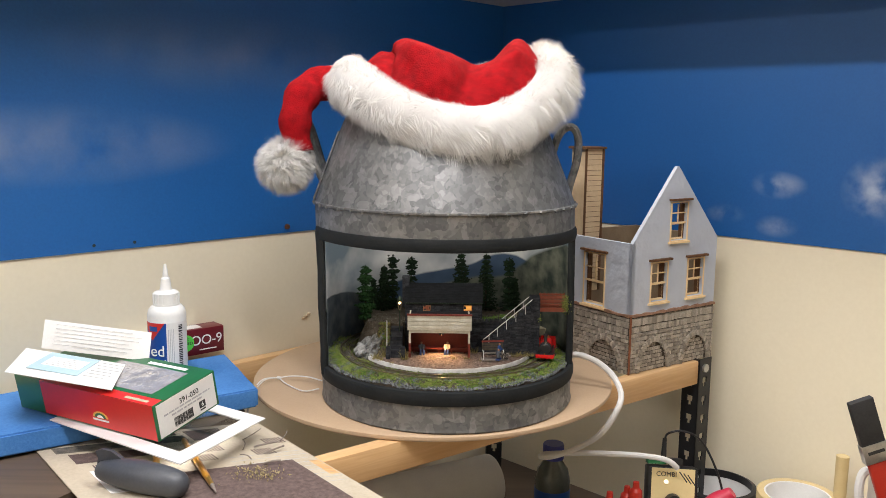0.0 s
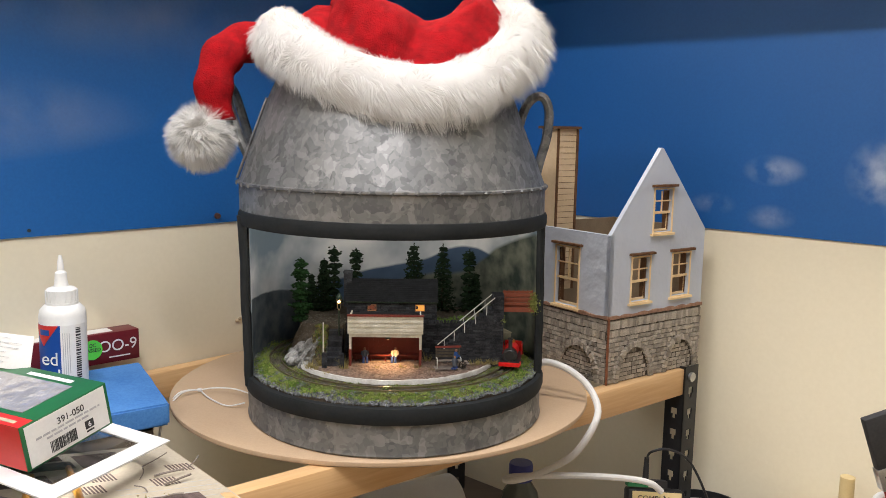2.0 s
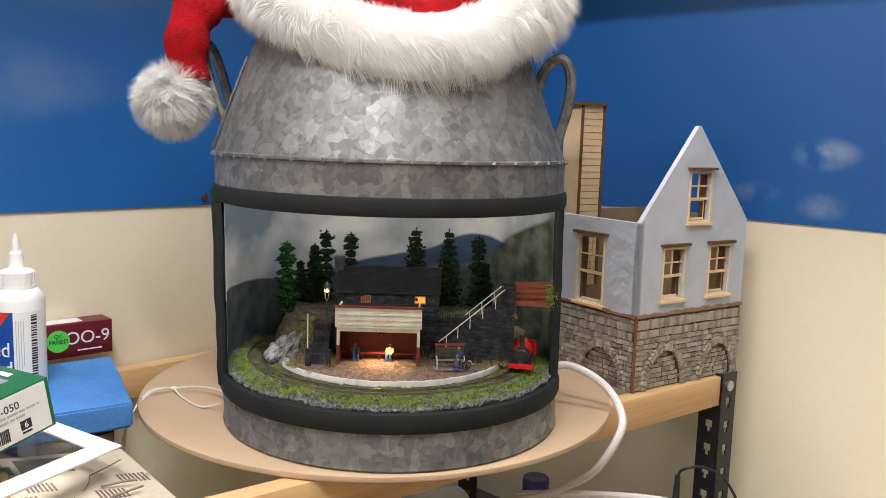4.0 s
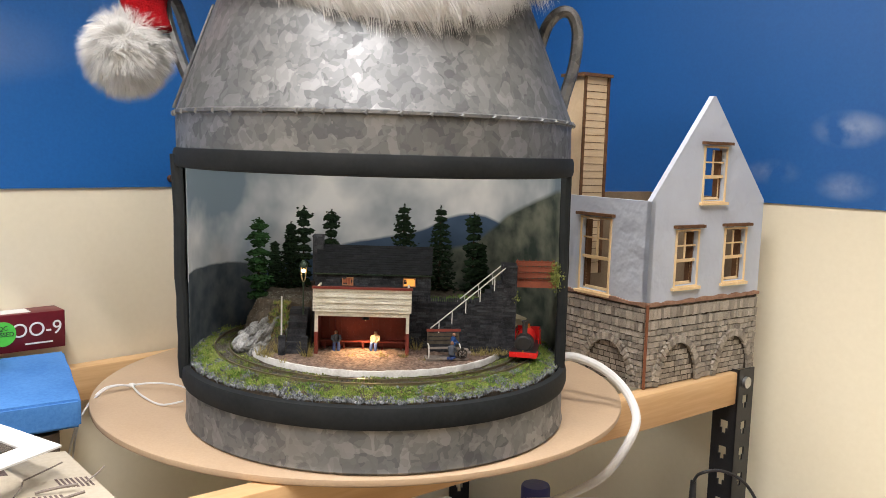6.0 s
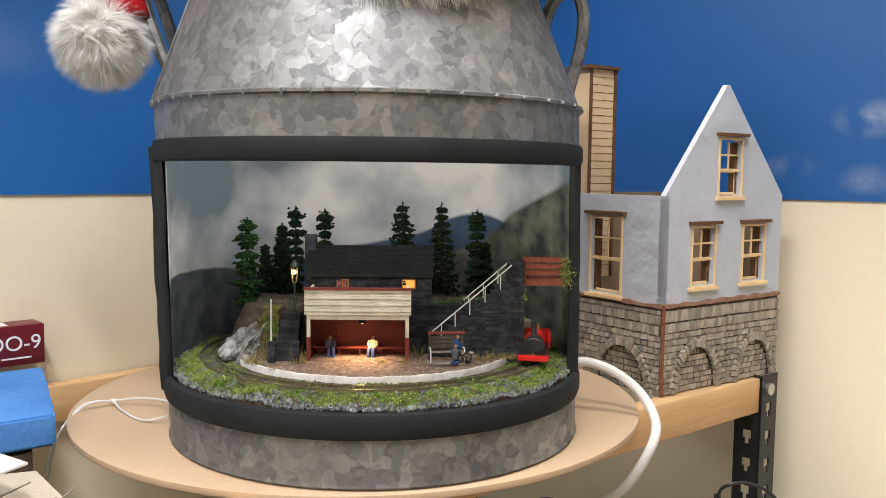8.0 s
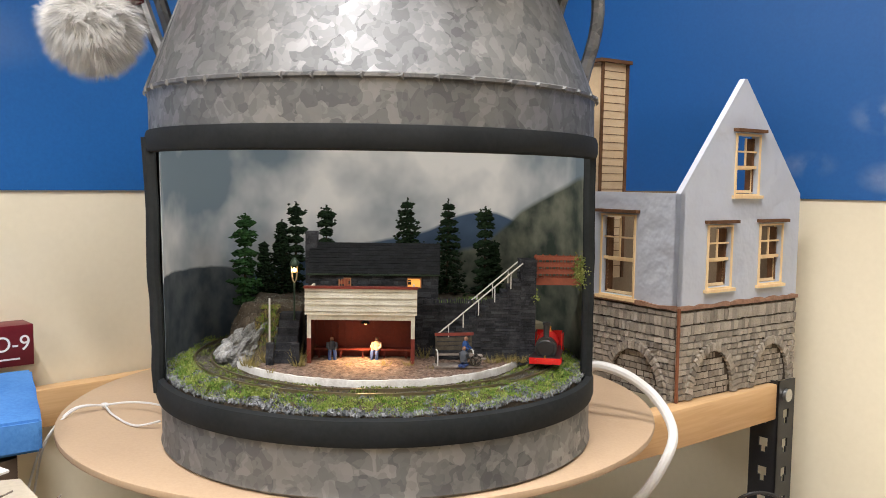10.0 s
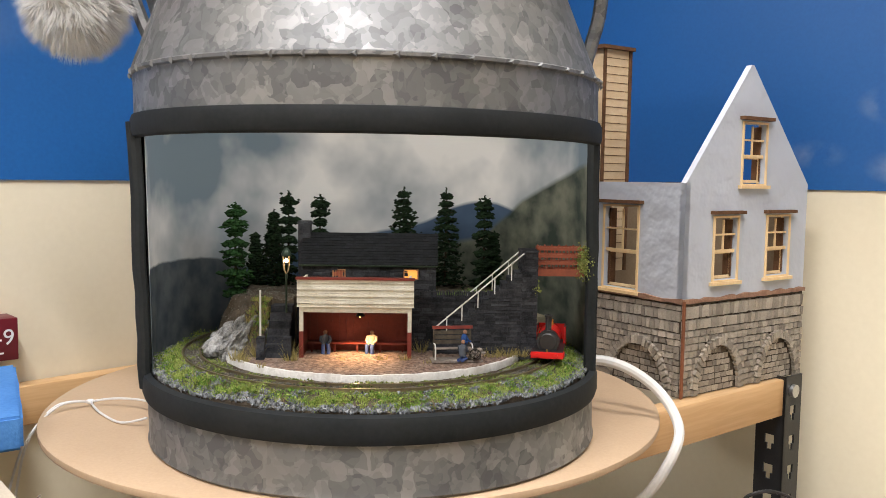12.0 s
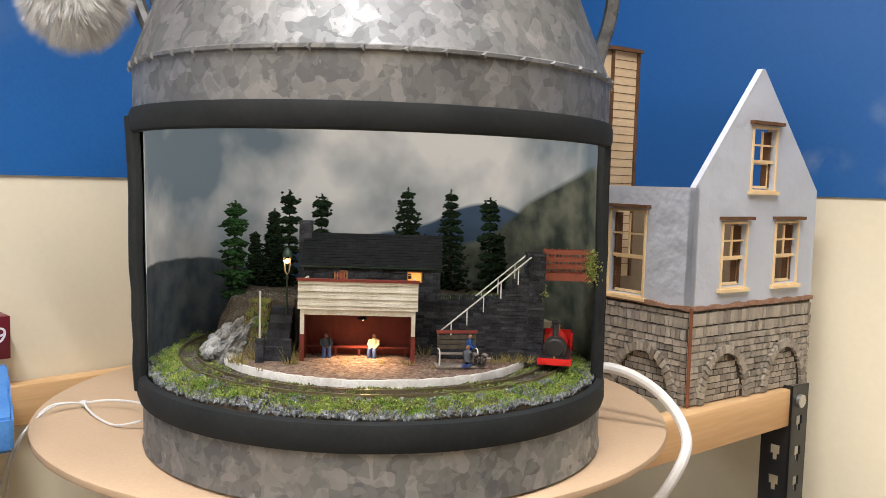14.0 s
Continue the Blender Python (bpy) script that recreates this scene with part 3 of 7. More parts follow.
# ---- santa hat ----
PLUSH = material("red_plush", (0.36, 0.003, 0.007), (0.20, 0.0015, 0.004), 0.95, 0, 90, 700, 0.9, 0.0020)
FUR = material("white_fake_fur", (0.84, 0.83, 0.81), (0.76, 0.75, 0.73), 0.85, 0, 60, 800, 0.1, random_amount=0.04)
fn, fl_ = FUR.node_tree.nodes, FUR.node_tree.links
hair, through_hair, both_ = fn["Principled BSDF"], fn.new("ShaderNodeBsdfTranslucent"), fn.new("ShaderNodeMixShader")
through_hair.inputs["Color"].default_value = (0.86, 0.85, 0.83, 1)
both_.inputs[0].default_value = 0.40
fl_.new(hair.outputs[0], both_.inputs[1])
fl_.new(through_hair.outputs[0], both_.inputs[2])
fl_.new(both_.outputs[0], fn["Material Output"].inputs["Surface"])
hat = thing("santa_hat", (CAN.x, CAN.y, 1.40), "red plush santa hat with white fur trim on the churn", "hat")


def trim_centre(phi):
    a = radians(phi)
    s, c = math.sin(a), math.cos(a)
    r = 0.128 + 0.006 * s
    s2, c2 = math.sin(a - 0.20), math.cos(a - 0.20)
    top = 0.086 if s2 > 0 else 0.066
    rise = abs(s2) ** 2.0 * top if c2 > 0 else top + 0.030 * c2
    z = 1.3965 + rise + 0.003 * math.sin(3 * a + 1)
    return Vector((CAN.x + 0.002 + r * s, CAN.y - r * c, z))


def trim_point(phi, psi, k=1.0):
    c = trim_centre(phi)
    a = radians(phi)
    w = 0.022 + 0.002 * math.sin(5 * a)
    h = 0.0265 + 0.002 * math.sin(2 * a + 2)
    out = Vector((math.sin(a), -math.cos(a), 0))
    lean = 0.35
    d = out * (math.cos(psi) * w + lean * -math.sin(psi) * 0.012) + Vector((0, 0, math.sin(psi) * h))
    return c + d * k, (out * math.cos(psi) / w + Vector((0, 0, math.sin(psi) / h))).normalized()


fb = bmesh.new()
NF, NP = 96, 16
grid = [[fb.verts.new(trim_point(360 * i / NF, 2 * math.pi * j / NP)[0]) for j in range(NP)] for i in range(NF)]
for i in range(NF):
    for j in range(NP):
        fb.faces.new((grid[i][j], grid[(i + 1) % NF][j], grid[(i + 1) % NF][(j + 1) % NP], grid[i][(j + 1) % NP]))
fur_trim = part("fur_trim", fb, FUR, hat, "shaggy white fake fur band")


def strands(name, roots, parent, mat, width):
    """Tapered hairs: each one a bent ribbon of three pieces. roots: place, way, length, droop."""
    verts, faces = [], []
    for p, d, length, droop in roots:
        side = d.cross(Vector((random.uniform(-1, 1), random.uniform(-1, 1), random.uniform(-1, 1)))).normalized() * width
        pts = []
        q, way = p.copy(), d.copy()
        for s in range(4):
            pts.append(q.copy())
            way = (way + Vector(droop)).normalized()
            q = q + way * length / 3
        b = len(verts)
        for s, (pt, k) in enumerate(zip(pts[:3], (1.0, 0.85, 0.5))):
            verts += [pt - side * k, pt + side * k]
        verts.append(pts[3])
        faces += [(b, b + 1, b + 3, b + 2), (b + 2, b + 3, b + 5, b + 4), (b + 4, b + 5, b + 6)]
    o = ORIGIN[parent.name]
    me = bpy.data.meshes.new(name)
    me.from_pydata([tuple(v - o) for v in verts], [], faces)
    me.materials.append(mat)
    ob = new(name, me)
    ob.parent = parent
    ORIGIN[ob.name] = o
    return tagged(ob, kind="stuff")


roots = []
for k in range(62000):
    phi, psi = random.uniform(-180, 180), random.uniform(0, 2 * math.pi)
    if abs(phi) > 115 and random.random() < 0.75:
        continue
    p, n = trim_point(phi, psi, 0.97)
    clump = noise.noise_vector(p * 30) * 0.8 + noise.noise_vector(p * 95) * 0.8
    a = radians(phi)
    comb = Vector((math.cos(a) * 0.55 + 0.1, math.sin(a) * 0.55, -0.8))
    short = 0.35 if math.sin(psi) > 0.3 else 0.85
    roots.append((p, (n * 0.45 + comb * 0.75 * (0.6 - 0.4 * math.sin(psi)) + clump * 0.55).normalized(), random.uniform(0.012, 0.022) * short * (1.6 if 55 < phi < 115 else 1.0), (clump.x * 0.15, clump.y * 0.15, -0.16 + clump.z * 0.1)))
strands("fur", roots, fur_trim, FUR, 0.00022)

# crown: a slack bag with a deep fold, two humps and a dip between them
def hump(x, at, wide):
    return math.exp(-((x - at) / wide) ** 2)


def crown_top(x):
    z = 1.472 + 0.018 * hump(x, -0.089, 0.022) + 0.033 * hump(x, -0.045, 0.034) + 0.018 * hump(x, 0.005, 0.034)
    return z + 0.042 * hump(x, 0.094, 0.032) - 0.008 * hump(x, -0.069, 0.006)


cb = bmesh.new()
NA2, NR2 = 132, 40
rows_ = []
for i in range(NR2 + 1):
    u = i / NR2
    row = []
    for k in range(NA2):
        phi = 360 * k / NA2
        a = radians(phi)
        rim = trim_centre(phi) + Vector((-math.sin(a) * 0.006, math.cos(a) * 0.002, 0.006))
        ctr = Vector((CAN.x + 0.004, CAN.y, 1.47))
        p = rim.lerp(ctr, 1 - (1 - u) ** 0.72 if u < 1 else 1.0)
        x, y = p.x - CAN.x, p.y - CAN.y
        rise = math.sin(min(1.0, u / 0.55) * math.pi / 2) ** 0.9
        p.z = rim.z + (crown_top(x) - 0.012 * (y / 0.1) ** 2 - rim.z) * rise
        f = noise.noise(Vector((x * 24, y * 24 + 3, p.z * 14))) + 0.35 * noise.noise(Vector((x * 60, y * 60, p.z * 45)))
        fold = 0.016 * f - 0.022 * hump(x + (p.z - 1.45) * 0.25, -0.066, 0.009) - 0.016 * hump(x - (p.z - 1.44) * 0.5, 0.022, 0.013) + 0.010 * hump(x, -0.03, 0.03) + 0.008 * hump(x, 0.06, 0.02)
        out = Vector((x, y, 0))
        if out.length > 0.01:
            p += out.normalized() * fold * math.sin(math.pi * min(1, u * 1.15)) * max(0.0, math.cos(a)) ** 0.5 if math.cos(a) > 0 else Vector((0, 0, 0))
        p.z += 0.003 * f * min(1, u * 4)
        row.append(cb.verts.new(p))
    rows_.append(row)
for a, b in zip(rows_, rows_[1:]):
    for k in range(NA2):
        cb.faces.new((a[k], a[(k + 1) % NA2], b[(k + 1) % NA2], b[k]))
bmesh.ops.remove_doubles(cb, verts=cb.verts[:], dist=1e-5)
crown = part("crown", cb, PLUSH, hat, "red plush crown in slack folds", smooth=180)
tail_pts = spline([(-0.070, 1.120, 1.456), (-0.112, 1.105, 1.460), (-0.146, 1.075, 1.456), (-0.1680, 1.048, 1.440), (-0.1760, 1.032, 1.408), (-0.173, 1.030, 1.372)], 6)
tb = bmesh.new()
tube(tb, tail_pts, 0.0265, 16, [1.0 - 0.012 * i + 0.06 * math.sin(i * 1.1) for i in range(len(tail_pts))], 0.8)
tail = part("tail", tb, PLUSH, hat, "red plush tail hanging over the side", smooth=180)
PC = Vector((-0.189, 1.028, 1.356))
pom = part("pompom", ball(bmesh.new(), PC, 0.026, 3), FUR, hat, "round white fur pompom")
roots = []
for k in range(15000):
    d = Vector((random.gauss(0, 1), random.gauss(0, 1), random.gauss(0, 1))).normalized()
    clump = noise.noise_vector(d * 2.2) * 0.9 + noise.noise_vector(d * 6.0) * 0.7
    roots.append((PC + d * 0.0245, (d + clump).normalized(), random.uniform(0.009, 0.018), (clump.x * 0.15 + 0.06, clump.y * 0.15, -0.24)))
strands("fur", roots, pom, FUR, 0.00022)

# ---- grey model house ----
PLASTER = material("grey_modelling_plaster", (0.47, 0.50, 0.56), (0.50, 0.53, 0.59), 0.65, 0, 18, 40, 0.6, 0.005)
MASONRY = material("painted_stone", (0.26, 0.225, 0.185), (0.50, 0.445, 0.37), 0.85, 0, 70, 700, 0.7, 0.0008, random_amount=0.32)
JOINT = material("dark_joints", (0.07, 0.056, 0.043), (0.11, 0.09, 0.07), 0.9, 0, 70, 700, 0.3)
PLY = wood("laser_cut_ply", (0.80, 0.60, 0.34), (0.70, 0.49, 0.25), 0.6, "Z", 3)
# dark brown holds the shade of the unlit rooms behind the windows
BOARD = material("bare_brown_card", (0.20, 0.14, 0.085), (0.26, 0.19, 0.12), 0.8, 0, 30, 500, 0.1)
CHAR = material("charred_edge", (0.09, 0.045, 0.022), (0.16, 0.08, 0.04), 0.8, 0, 100, 600, 0.2)
HC = Vector((0.2660, 1.1750, 1.0535))
HD = Vector((0.826, 0.5637, 0))
HS = Vector((-0.5637, 0.826, 0))
GW, SD = 0.183, 0.165
FRONT = Matrix(((HD.x, HS.x, 0, HC.x), (HD.y, HS.y, 0, HC.y), (0, 0, 1, HC.z), (0, 0, 0, 1)))
# the side wall runs back from the corner; its outer face looks along -HD
SIDE = Matrix(((HS.x, HD.x, 0, HC.x), (HS.y, HD.y, 0, HC.y), (0, 0, 1, HC.z), (0, 0, 0, 1)))
house = thing("model_house", HC, "unfinished grey plastered model house with stone base and no roof", "model house")
Z0, ZE, ZA = 0.086, 0.189, 0.2985
w1, w2, w3 = (0.0405, 0.0735, 0.102, 0.158), (0.119, 0.1535, 0.102, 0.158), (0.077, 0.111, 0.189, 0.2435)
g = bmesh.new()
panel(g, GW, ZE - Z0, [(a, b, c - Z0, min(d, ZE) - Z0) for a, b, c, d in (w1, w2)], 0.006, FRONT @ Matrix.Translation((0, 0, Z0)))


def eave(z):
    k = (z - ZE) / (ZA - ZE)
    return GW * 0.475 * k, GW - GW * 0.525 * k


for za, zb, hole in ((ZE, w3[3], w3), (w3[3], ZA - 0.002, None)):
    (l0, r0), (l1, r1) = eave(za), eave(zb)
    if hole:
        prism(g, [(l0, za), (hole[0], za), (hole[0], zb), (l1, zb)], 0.006, FRONT)
        prism(g, [(hole[1], za), (r0, za), (r1, zb), (hole[1], zb)], 0.006, FRONT)
    else:
        prism(g, [(l0, za), (r0, za), (r1, zb), (l1, zb)], 0.006, FRONT)
bmesh.ops.remove_doubles(g, verts=g.verts[:], dist=1e-4)
part("gable_wall", g, PLASTER, house, smooth=0)
ws = (0.053, 0.094, 0.090, 0.166)
part("side_wall", panel(bmesh.new(), SD, ZE - Z0, [(ws[0], ws[1], ws[2] - Z0, ws[3] - Z0)], 0.006, SIDE @ Matrix.Translation((0, 0, Z0))), PLASTER, house, smooth=0)
back = FRONT @ Matrix.Translation((0, SD - 0.006, 0))
part("back_wall", prism(bmesh.new(), [(0.006, 0), (GW, 0), (GW, ZE), (0.006, ZE)], 0.006, back), BOARD, house, "bare brown card inner wall", smooth=0)
part("far_wall", prism(bmesh.new(), [(0.006, 0), (SD - 0.008, 0), (SD - 0.008, ZE), (0.006, ZE)], 0.006, SIDE @ Matrix.Translation((0, GW - 0.006, 0))), BOARD, house, "bare brown card inner wall", smooth=0)
base_f = part("stone_base", prism(bmesh.new(), [(0, 0), (GW, 0), (GW, Z0), (0, Z0)], 0.008, FRONT @ Matrix.Translation((0, 0.0005, 0))), JOINT, house, "embossed painted stone base", smooth=0)
base_s = part("stone_base", prism(bmesh.new(), [(0.009, 0), (SD, 0), (SD, Z0), (0.009, Z0)], 0.008, SIDE @ Matrix.Translation((0, 0.0005, 0))), JOINT, house, "embossed painted stone base", smooth=0)
for mm, w in ((FRONT, GW), (SIDE, SD)):
    lb = bmesh.new()
    pts = [(w * i / 24, Z0 - 0.0022 + random.uniform(-0.0005, 0.0005)) for i in range(25)] + [(w * i / 24, Z0 + 0.0016 + random.uniform(-0.0014, 0.0012)) for i in range(24, -1, -1)]
    prism(lb, pts, 0.0045, mm @ Matrix.Translation((0, -0.0028, 0)))
    part("string_course", lb, material("card_edge", (0.36, 0.22, 0.15), (0.22, 0.12, 0.08), 0.85, 0, 80, 600, 0.4), house, "torn brown card edge", smooth=0)
part("corner_edge", prism(bmesh.new(), [(-0.0012, 0), (0.0012, 0), (0.0012, Z0), (-0.0012, Z0)], 0.002, FRONT @ Matrix.Translation((0, -0.0035, 0))), material("red_brown_edge", (0.28, 0.11, 0.06), (0.20, 0.08, 0.04), 0.8), house, smooth=0)


def sash(m, a, b, c, d, rows_n, deep):
    """A sash window: casing, two sashes, glazing bars and a dark lintel."""
    t = 0.0019
    fr = part("window_frame", panel(bmesh.new(), b - a + 0.004, d - c + 0.004, [(t, b - a + 0.004 - t, t, d - c + 0.004 - t)], 0.010, m @ Matrix.Translation((a - 0.002, -0.0015, c - 0.002))), PLY, house, "pale laser-cut plywood sash window", smooth=0)
    mid = c + (d - c) * 0.46
    part("window_sill", newbox(a - 0.005, b + 0.005, -0.004, 0.002, c - 0.0045, c - 0.0015, m=m), PLY, fr, smooth=0)
    for x0, x1, z0, z1 in ((a + t - 0.002, b - t + 0.002, mid - 0.0015, mid + 0.0015), ((a + b) / 2 - 0.0008, (a + b) / 2 + 0.0008, mid, d - t), (a + t - 0.002, b - t + 0.002, (mid + d) / 2 - 0.0008, (mid + d) / 2 + 0.0008)):
        part("glazing_bar", newbox(x0, x1, 0.002, 0.0035, z0, z1, m=m), PLY, fr, smooth=0)
    part("inner_sash", panel(bmesh.new(), b - a - 2 * t + 0.002, mid - c - t + 0.001, [(0.0025, b - a - 2 * t - 0.0005, 0.0025, mid - c - t - 0.0015)], 0.0015, m @ Matrix.Translation((a + t - 0.001, 0.0045, c + t - 0.001))), PLY, fr, smooth=0)
    part("lintel", newbox(a - 0.006, b + 0.006, -0.0055, 0.001, d + 0.0035, d + 0.0065, m=m), CHAR, fr, "dark brown lintel", smooth=0)
    part("jamb", newbox(b - t - 0.0015, b - t + 0.0005, 0.004, deep, c + t, d - t, m=m), CHAR, fr, smooth=0)


sash(FRONT, *w1, 2, 0.012)
sash(FRONT, *w2, 2, 0.012)
sash(FRONT, *w3, 2, 0.012)
sash(SIDE, *ws, 2, 0.012)
chim = part("chimney", prism(bmesh.new(), [(0, 0.1), (0.036, 0.1), (0.036, 0.318), (0, 0.318)], 0.030, Matrix.Translation((0.2125, 1.2795, HC.z)) @ Matrix.Rotation(radians(34), 4, "Z")), wood("scored_chimney_ply", (0.66, 0.50, 0.31), (0.58, 0.42, 0.25), 0.6, "X", 4), house, "tall plywood chimney scored as brick", smooth=0)
CH = Matrix.Translation((0.2125, 1.2795, HC.z)) @ Matrix.Rotation(radians(34), 4, "Z")
part("chimney_cap", newbox(-0.004, 0.040, -0.004, 0.034, 0.318, 0.3215, m=CH), CHAR, chim, "dark cap", smooth=0)
for x in (-0.0008, 0.0345):
    part("corner_strip", newbox(x, x + 0.0034, -0.0018, -0.0001, 0.1, 0.318, m=CH), CHAR, chim, smooth=0)


# ---- track ----
RAIL = material("steel_rail", (0.24, 0.19, 0.12), (0.34, 0.28, 0.18), 0.35, 0.8, 60, 600, 0.1)
SLEEPER = material("dark_sleeper", (0.06, 0.05, 0.038), (0.10, 0.085, 0.065), 0.85, 0, 200, 900, 0.3)
R_IN, R_OUT = 0.1255, 0.1370
track = thing("railway_track", (TC.x, TC.y, 1.115), "narrow gauge model railway loop half buried in scenery", "railway track")
for r in (R_IN, R_OUT):
    zt = 1.1199
    part("rail", lathe(bmesh.new(), [(r - 0.0004, zt - 0.0025), (r + 0.0004, zt - 0.0025), (r + 0.0005, zt), (r - 0.0005, zt)], 140, centre=(TC.x, TC.y), close=True), RAIL, track, smooth=30)
sl = newbox(-0.0012, 0.0012, -0.0095, 0.0095, 0.0, 0.0015)
sl_me = bpy.data.meshes.new("sleeper")
sl.to_mesh(sl_me)
sl.free()
sl_me.materials.append(SLEEPER)
for k in range(110):
    ob = new("sleeper", sl_me)
    ob.parent = track
    phi = k * 360 / 110
    ob.matrix_basis = Matrix.Translation(ring_pos(phi, 0.13125, 1.1159, TC) - ORIGIN[track.name]) @ pose(0, 0, 0, 0, 0, phi)

# platform edge and brick paving
WHITE_STONE = material("white_painted_stone", (0.66, 0.65, 0.62), (0.48, 0.46, 0.43), 0.75, 0, 120, 600, 0.4)
kerb = bmesh.new()
lathe(kerb, [(0.1094, 1.1160), (0.1117, 1.1160), (0.1116, 1.1210), (0.1113, 1.1217), (0.1097, 1.1218), (0.1094, 1.1212)], 90, -76, 84, (TC.x, TC.y), True)
for v in kerb.verts:
    v.co += noise.noise_vector(v.co * 260) * 0.0006
solid("platform_edge", kerb, WHITE_STONE, ring_pos(0, 0.1105, 1.116, TC), "chipped white painted kerb round the platform", "platform edge")
PAVER = material("worn_paving", (0.15, 0.095, 0.072), (0.25, 0.185, 0.145), 0.85, 0, 80, 700, 0.4, random_amount=0.35)
pv, pf = [], []
for i in range(-60, 60):
    for j in range(-32, 20):
        x = TC.x + i * 0.0019 + (j % 2) * 0.00095
        y = 1.02 + j * 0.0024
        d = math.hypot(x - TC.x, y - TC.y)
        if d > 0.1082 or (y > 1.040) or (x < -0.045 and y > 1.012) or (x < -0.088):
            continue
        z = 1.1216 + random.uniform(-0.00015, 0.0002)
        b = len(pv)
        w, h = 0.00082, 0.00105
        pv += [(x - w, y - h, z), (x + w, y - h, z), (x + w, y + h, z), (x - w, y + h, z), (x - w * 1.1, y - h * 1.1, z - 0.0012), (x + w * 1.1, y - h * 1.1, z - 0.0012), (x + w * 1.1, y + h * 1.1, z - 0.0012), (x - w * 1.1, y + h * 1.1, z - 0.0012)]
        pf += [(b, b + 1, b + 2, b + 3), (b, b + 4, b + 5, b + 1), (b + 1, b + 5, b + 6, b + 2), (b + 2, b + 6, b + 7, b + 3), (b + 3, b + 7, b + 4, b)]


def joined(name, verts, faces, mat, place, label, category, kind="stuff"):
    me = bpy.data.meshes.new(name)
    o = Vector(place)
    me.from_pydata([tuple(Vector(v) - o) for v in verts], [], faces)
    me.materials.append(mat)
    ob = new(name, me)
    ob.location = place
    ORIGIN[ob.name] = o
    return tagged(ob, label, category, "", kind)


joined("paving", pv, pf, PAVER, (TC.x, 1.0, 1.121), "tiny reddish brown paving setts on the platform", "paving")


# ---- slate masonry ----
SLATE = material("dark_slate_stone", (0.016, 0.0165, 0.020), (0.052, 0.054, 0.061), 0.8, 0, 90, 900, 0.5, 0.0006, random_amount=0.4)
SLATE_JOINT = material("slate_joint", (0.012, 0.012, 0.014), (0.022, 0.022, 0.025), 0.9, 0, 90, 900, 0.2)


def courses(name, m, inside, w, h, parent, course=0.0021, long=0.0075, proud=0.0010):
    """Thin irregular slate courses laid on a face: local x along, z up, out along -y. inside(x, z): whether the wall is there."""
    vs, fs = [], []
    z = 0.0
    while z < h:
        ch = course * random.uniform(0.7, 1.3)
        x = -random.uniform(0, long)
        while x < w:
            cw = long * random.uniform(0.45, 1.4)
            x0, x1 = max(0, x + 0.00012), min(w, x + cw - 0.00012)
            z0, z1 = z + 0.00012, min(h, z + ch - 0.00012)
            if x1 > x0 and z1 > z0 and inside((x0 + x1) / 2, (z0 + z1) / 2):
                d = -proud * random.uniform(0.3, 1.3)
                b = len(vs)
                k = [random.uniform(-0.00015, 0.00015) for _ in range(4)]
                vs += [m @ Vector(p) for p in ((x0, d, z0 + k[0]), (x1, d, z0 + k[1]), (x1, d, z1 + k[2]), (x0, d, z1 + k[3]), (x0, 0, z0), (x1, 0, z0), (x1, 0, z1), (x0, 0, z1))]
                fs += [(b, b + 1, b + 2, b + 3), (b, b + 4, b + 5, b + 1), (b + 1, b + 5, b + 6, b + 2), (b + 2, b + 6, b + 7, b + 3), (b + 3, b + 7, b + 4, b)]
            x += cw
        z += ch
    me = bpy.data.meshes.new(name)
    o = ORIGIN[parent.name]
    me.from_pydata([tuple(v - o) for v in vs], [], fs)
    me.materials.append(SLATE)
    ob = new(name, me)
    ob.parent = parent
    return tagged(ob, kind="stuff")


def flat(x, y, z):
    return Matrix.Translation((x, y, z))


# terrace wall behind the shelter, with a row of upright capping stones
tw = thing("retaining_wall", (0.03, 1.046, 1.12), "dark slate retaining wall with upright capping stones", "wall")
part("wall_core", newbox(-0.048, 0.112, 1.0445, 1.050, 1.118, 1.1600), SLATE_JOINT, tw, smooth=0)
courses("stone_facing", flat(-0.048, 1.0444, 1.118), lambda x, z: True, 0.160, 0.042, tw)
for k in range(44):
    x = 0.0330 + k * 0.00155
    if x > 0.098:
        break
    part("capping_stone", newbox(x, x + 0.0011, 1.0438, 1.0500, 1.1598, 1.1632 + random.uniform(-0.0006, 0.0006), m=Matrix.Translation((x, 1.047, 1.16)) @ Matrix.Rotation(random.uniform(-0.08, 0.08), 4, "Y") @ Matrix.Translation((-x, -1.047, -1.16))), SLATE, tw, smooth=0)

# ---- waiting shelter ----
RED_WOOD = material("red_brown_boards", (0.21, 0.030, 0.019), (0.15, 0.022, 0.014), 0.6, 0, 60, 500, 0.2)
OFFWHITE = material("weathered_white_paint", (0.74, 0.71, 0.62), (0.58, 0.54, 0.44), 0.65, 0, 90, 600, 0.3)
sx0, sx1, sy0, sy1, sz = -0.0425, 0.0345, 1.0125, 1.041, 1.1208
shelter = thing("waiting_shelter", (-0.004, 1.026, sz), "open fronted red wooden waiting shelter with white boarded canopy", "shelter")
part("back_wall", newbox(sx0 + 0.001, sx1 - 0.001, sy1 - 0.0015, sy1, sz, 1.170), RED_WOOD, shelter, smooth=0)
for x in (sx0 + 0.001, sx1 - 0.0025):
    part("side_wall", newbox(x, x + 0.0015, sy0 + 0.006, sy1, sz, 1.172), RED_WOOD, shelter, smooth=0)
part("inner_roof", newbox(sx0, sx1, sy0 + 0.002, sy1, 1.1715, 1.173), SLATE_JOINT, shelter, smooth=0)
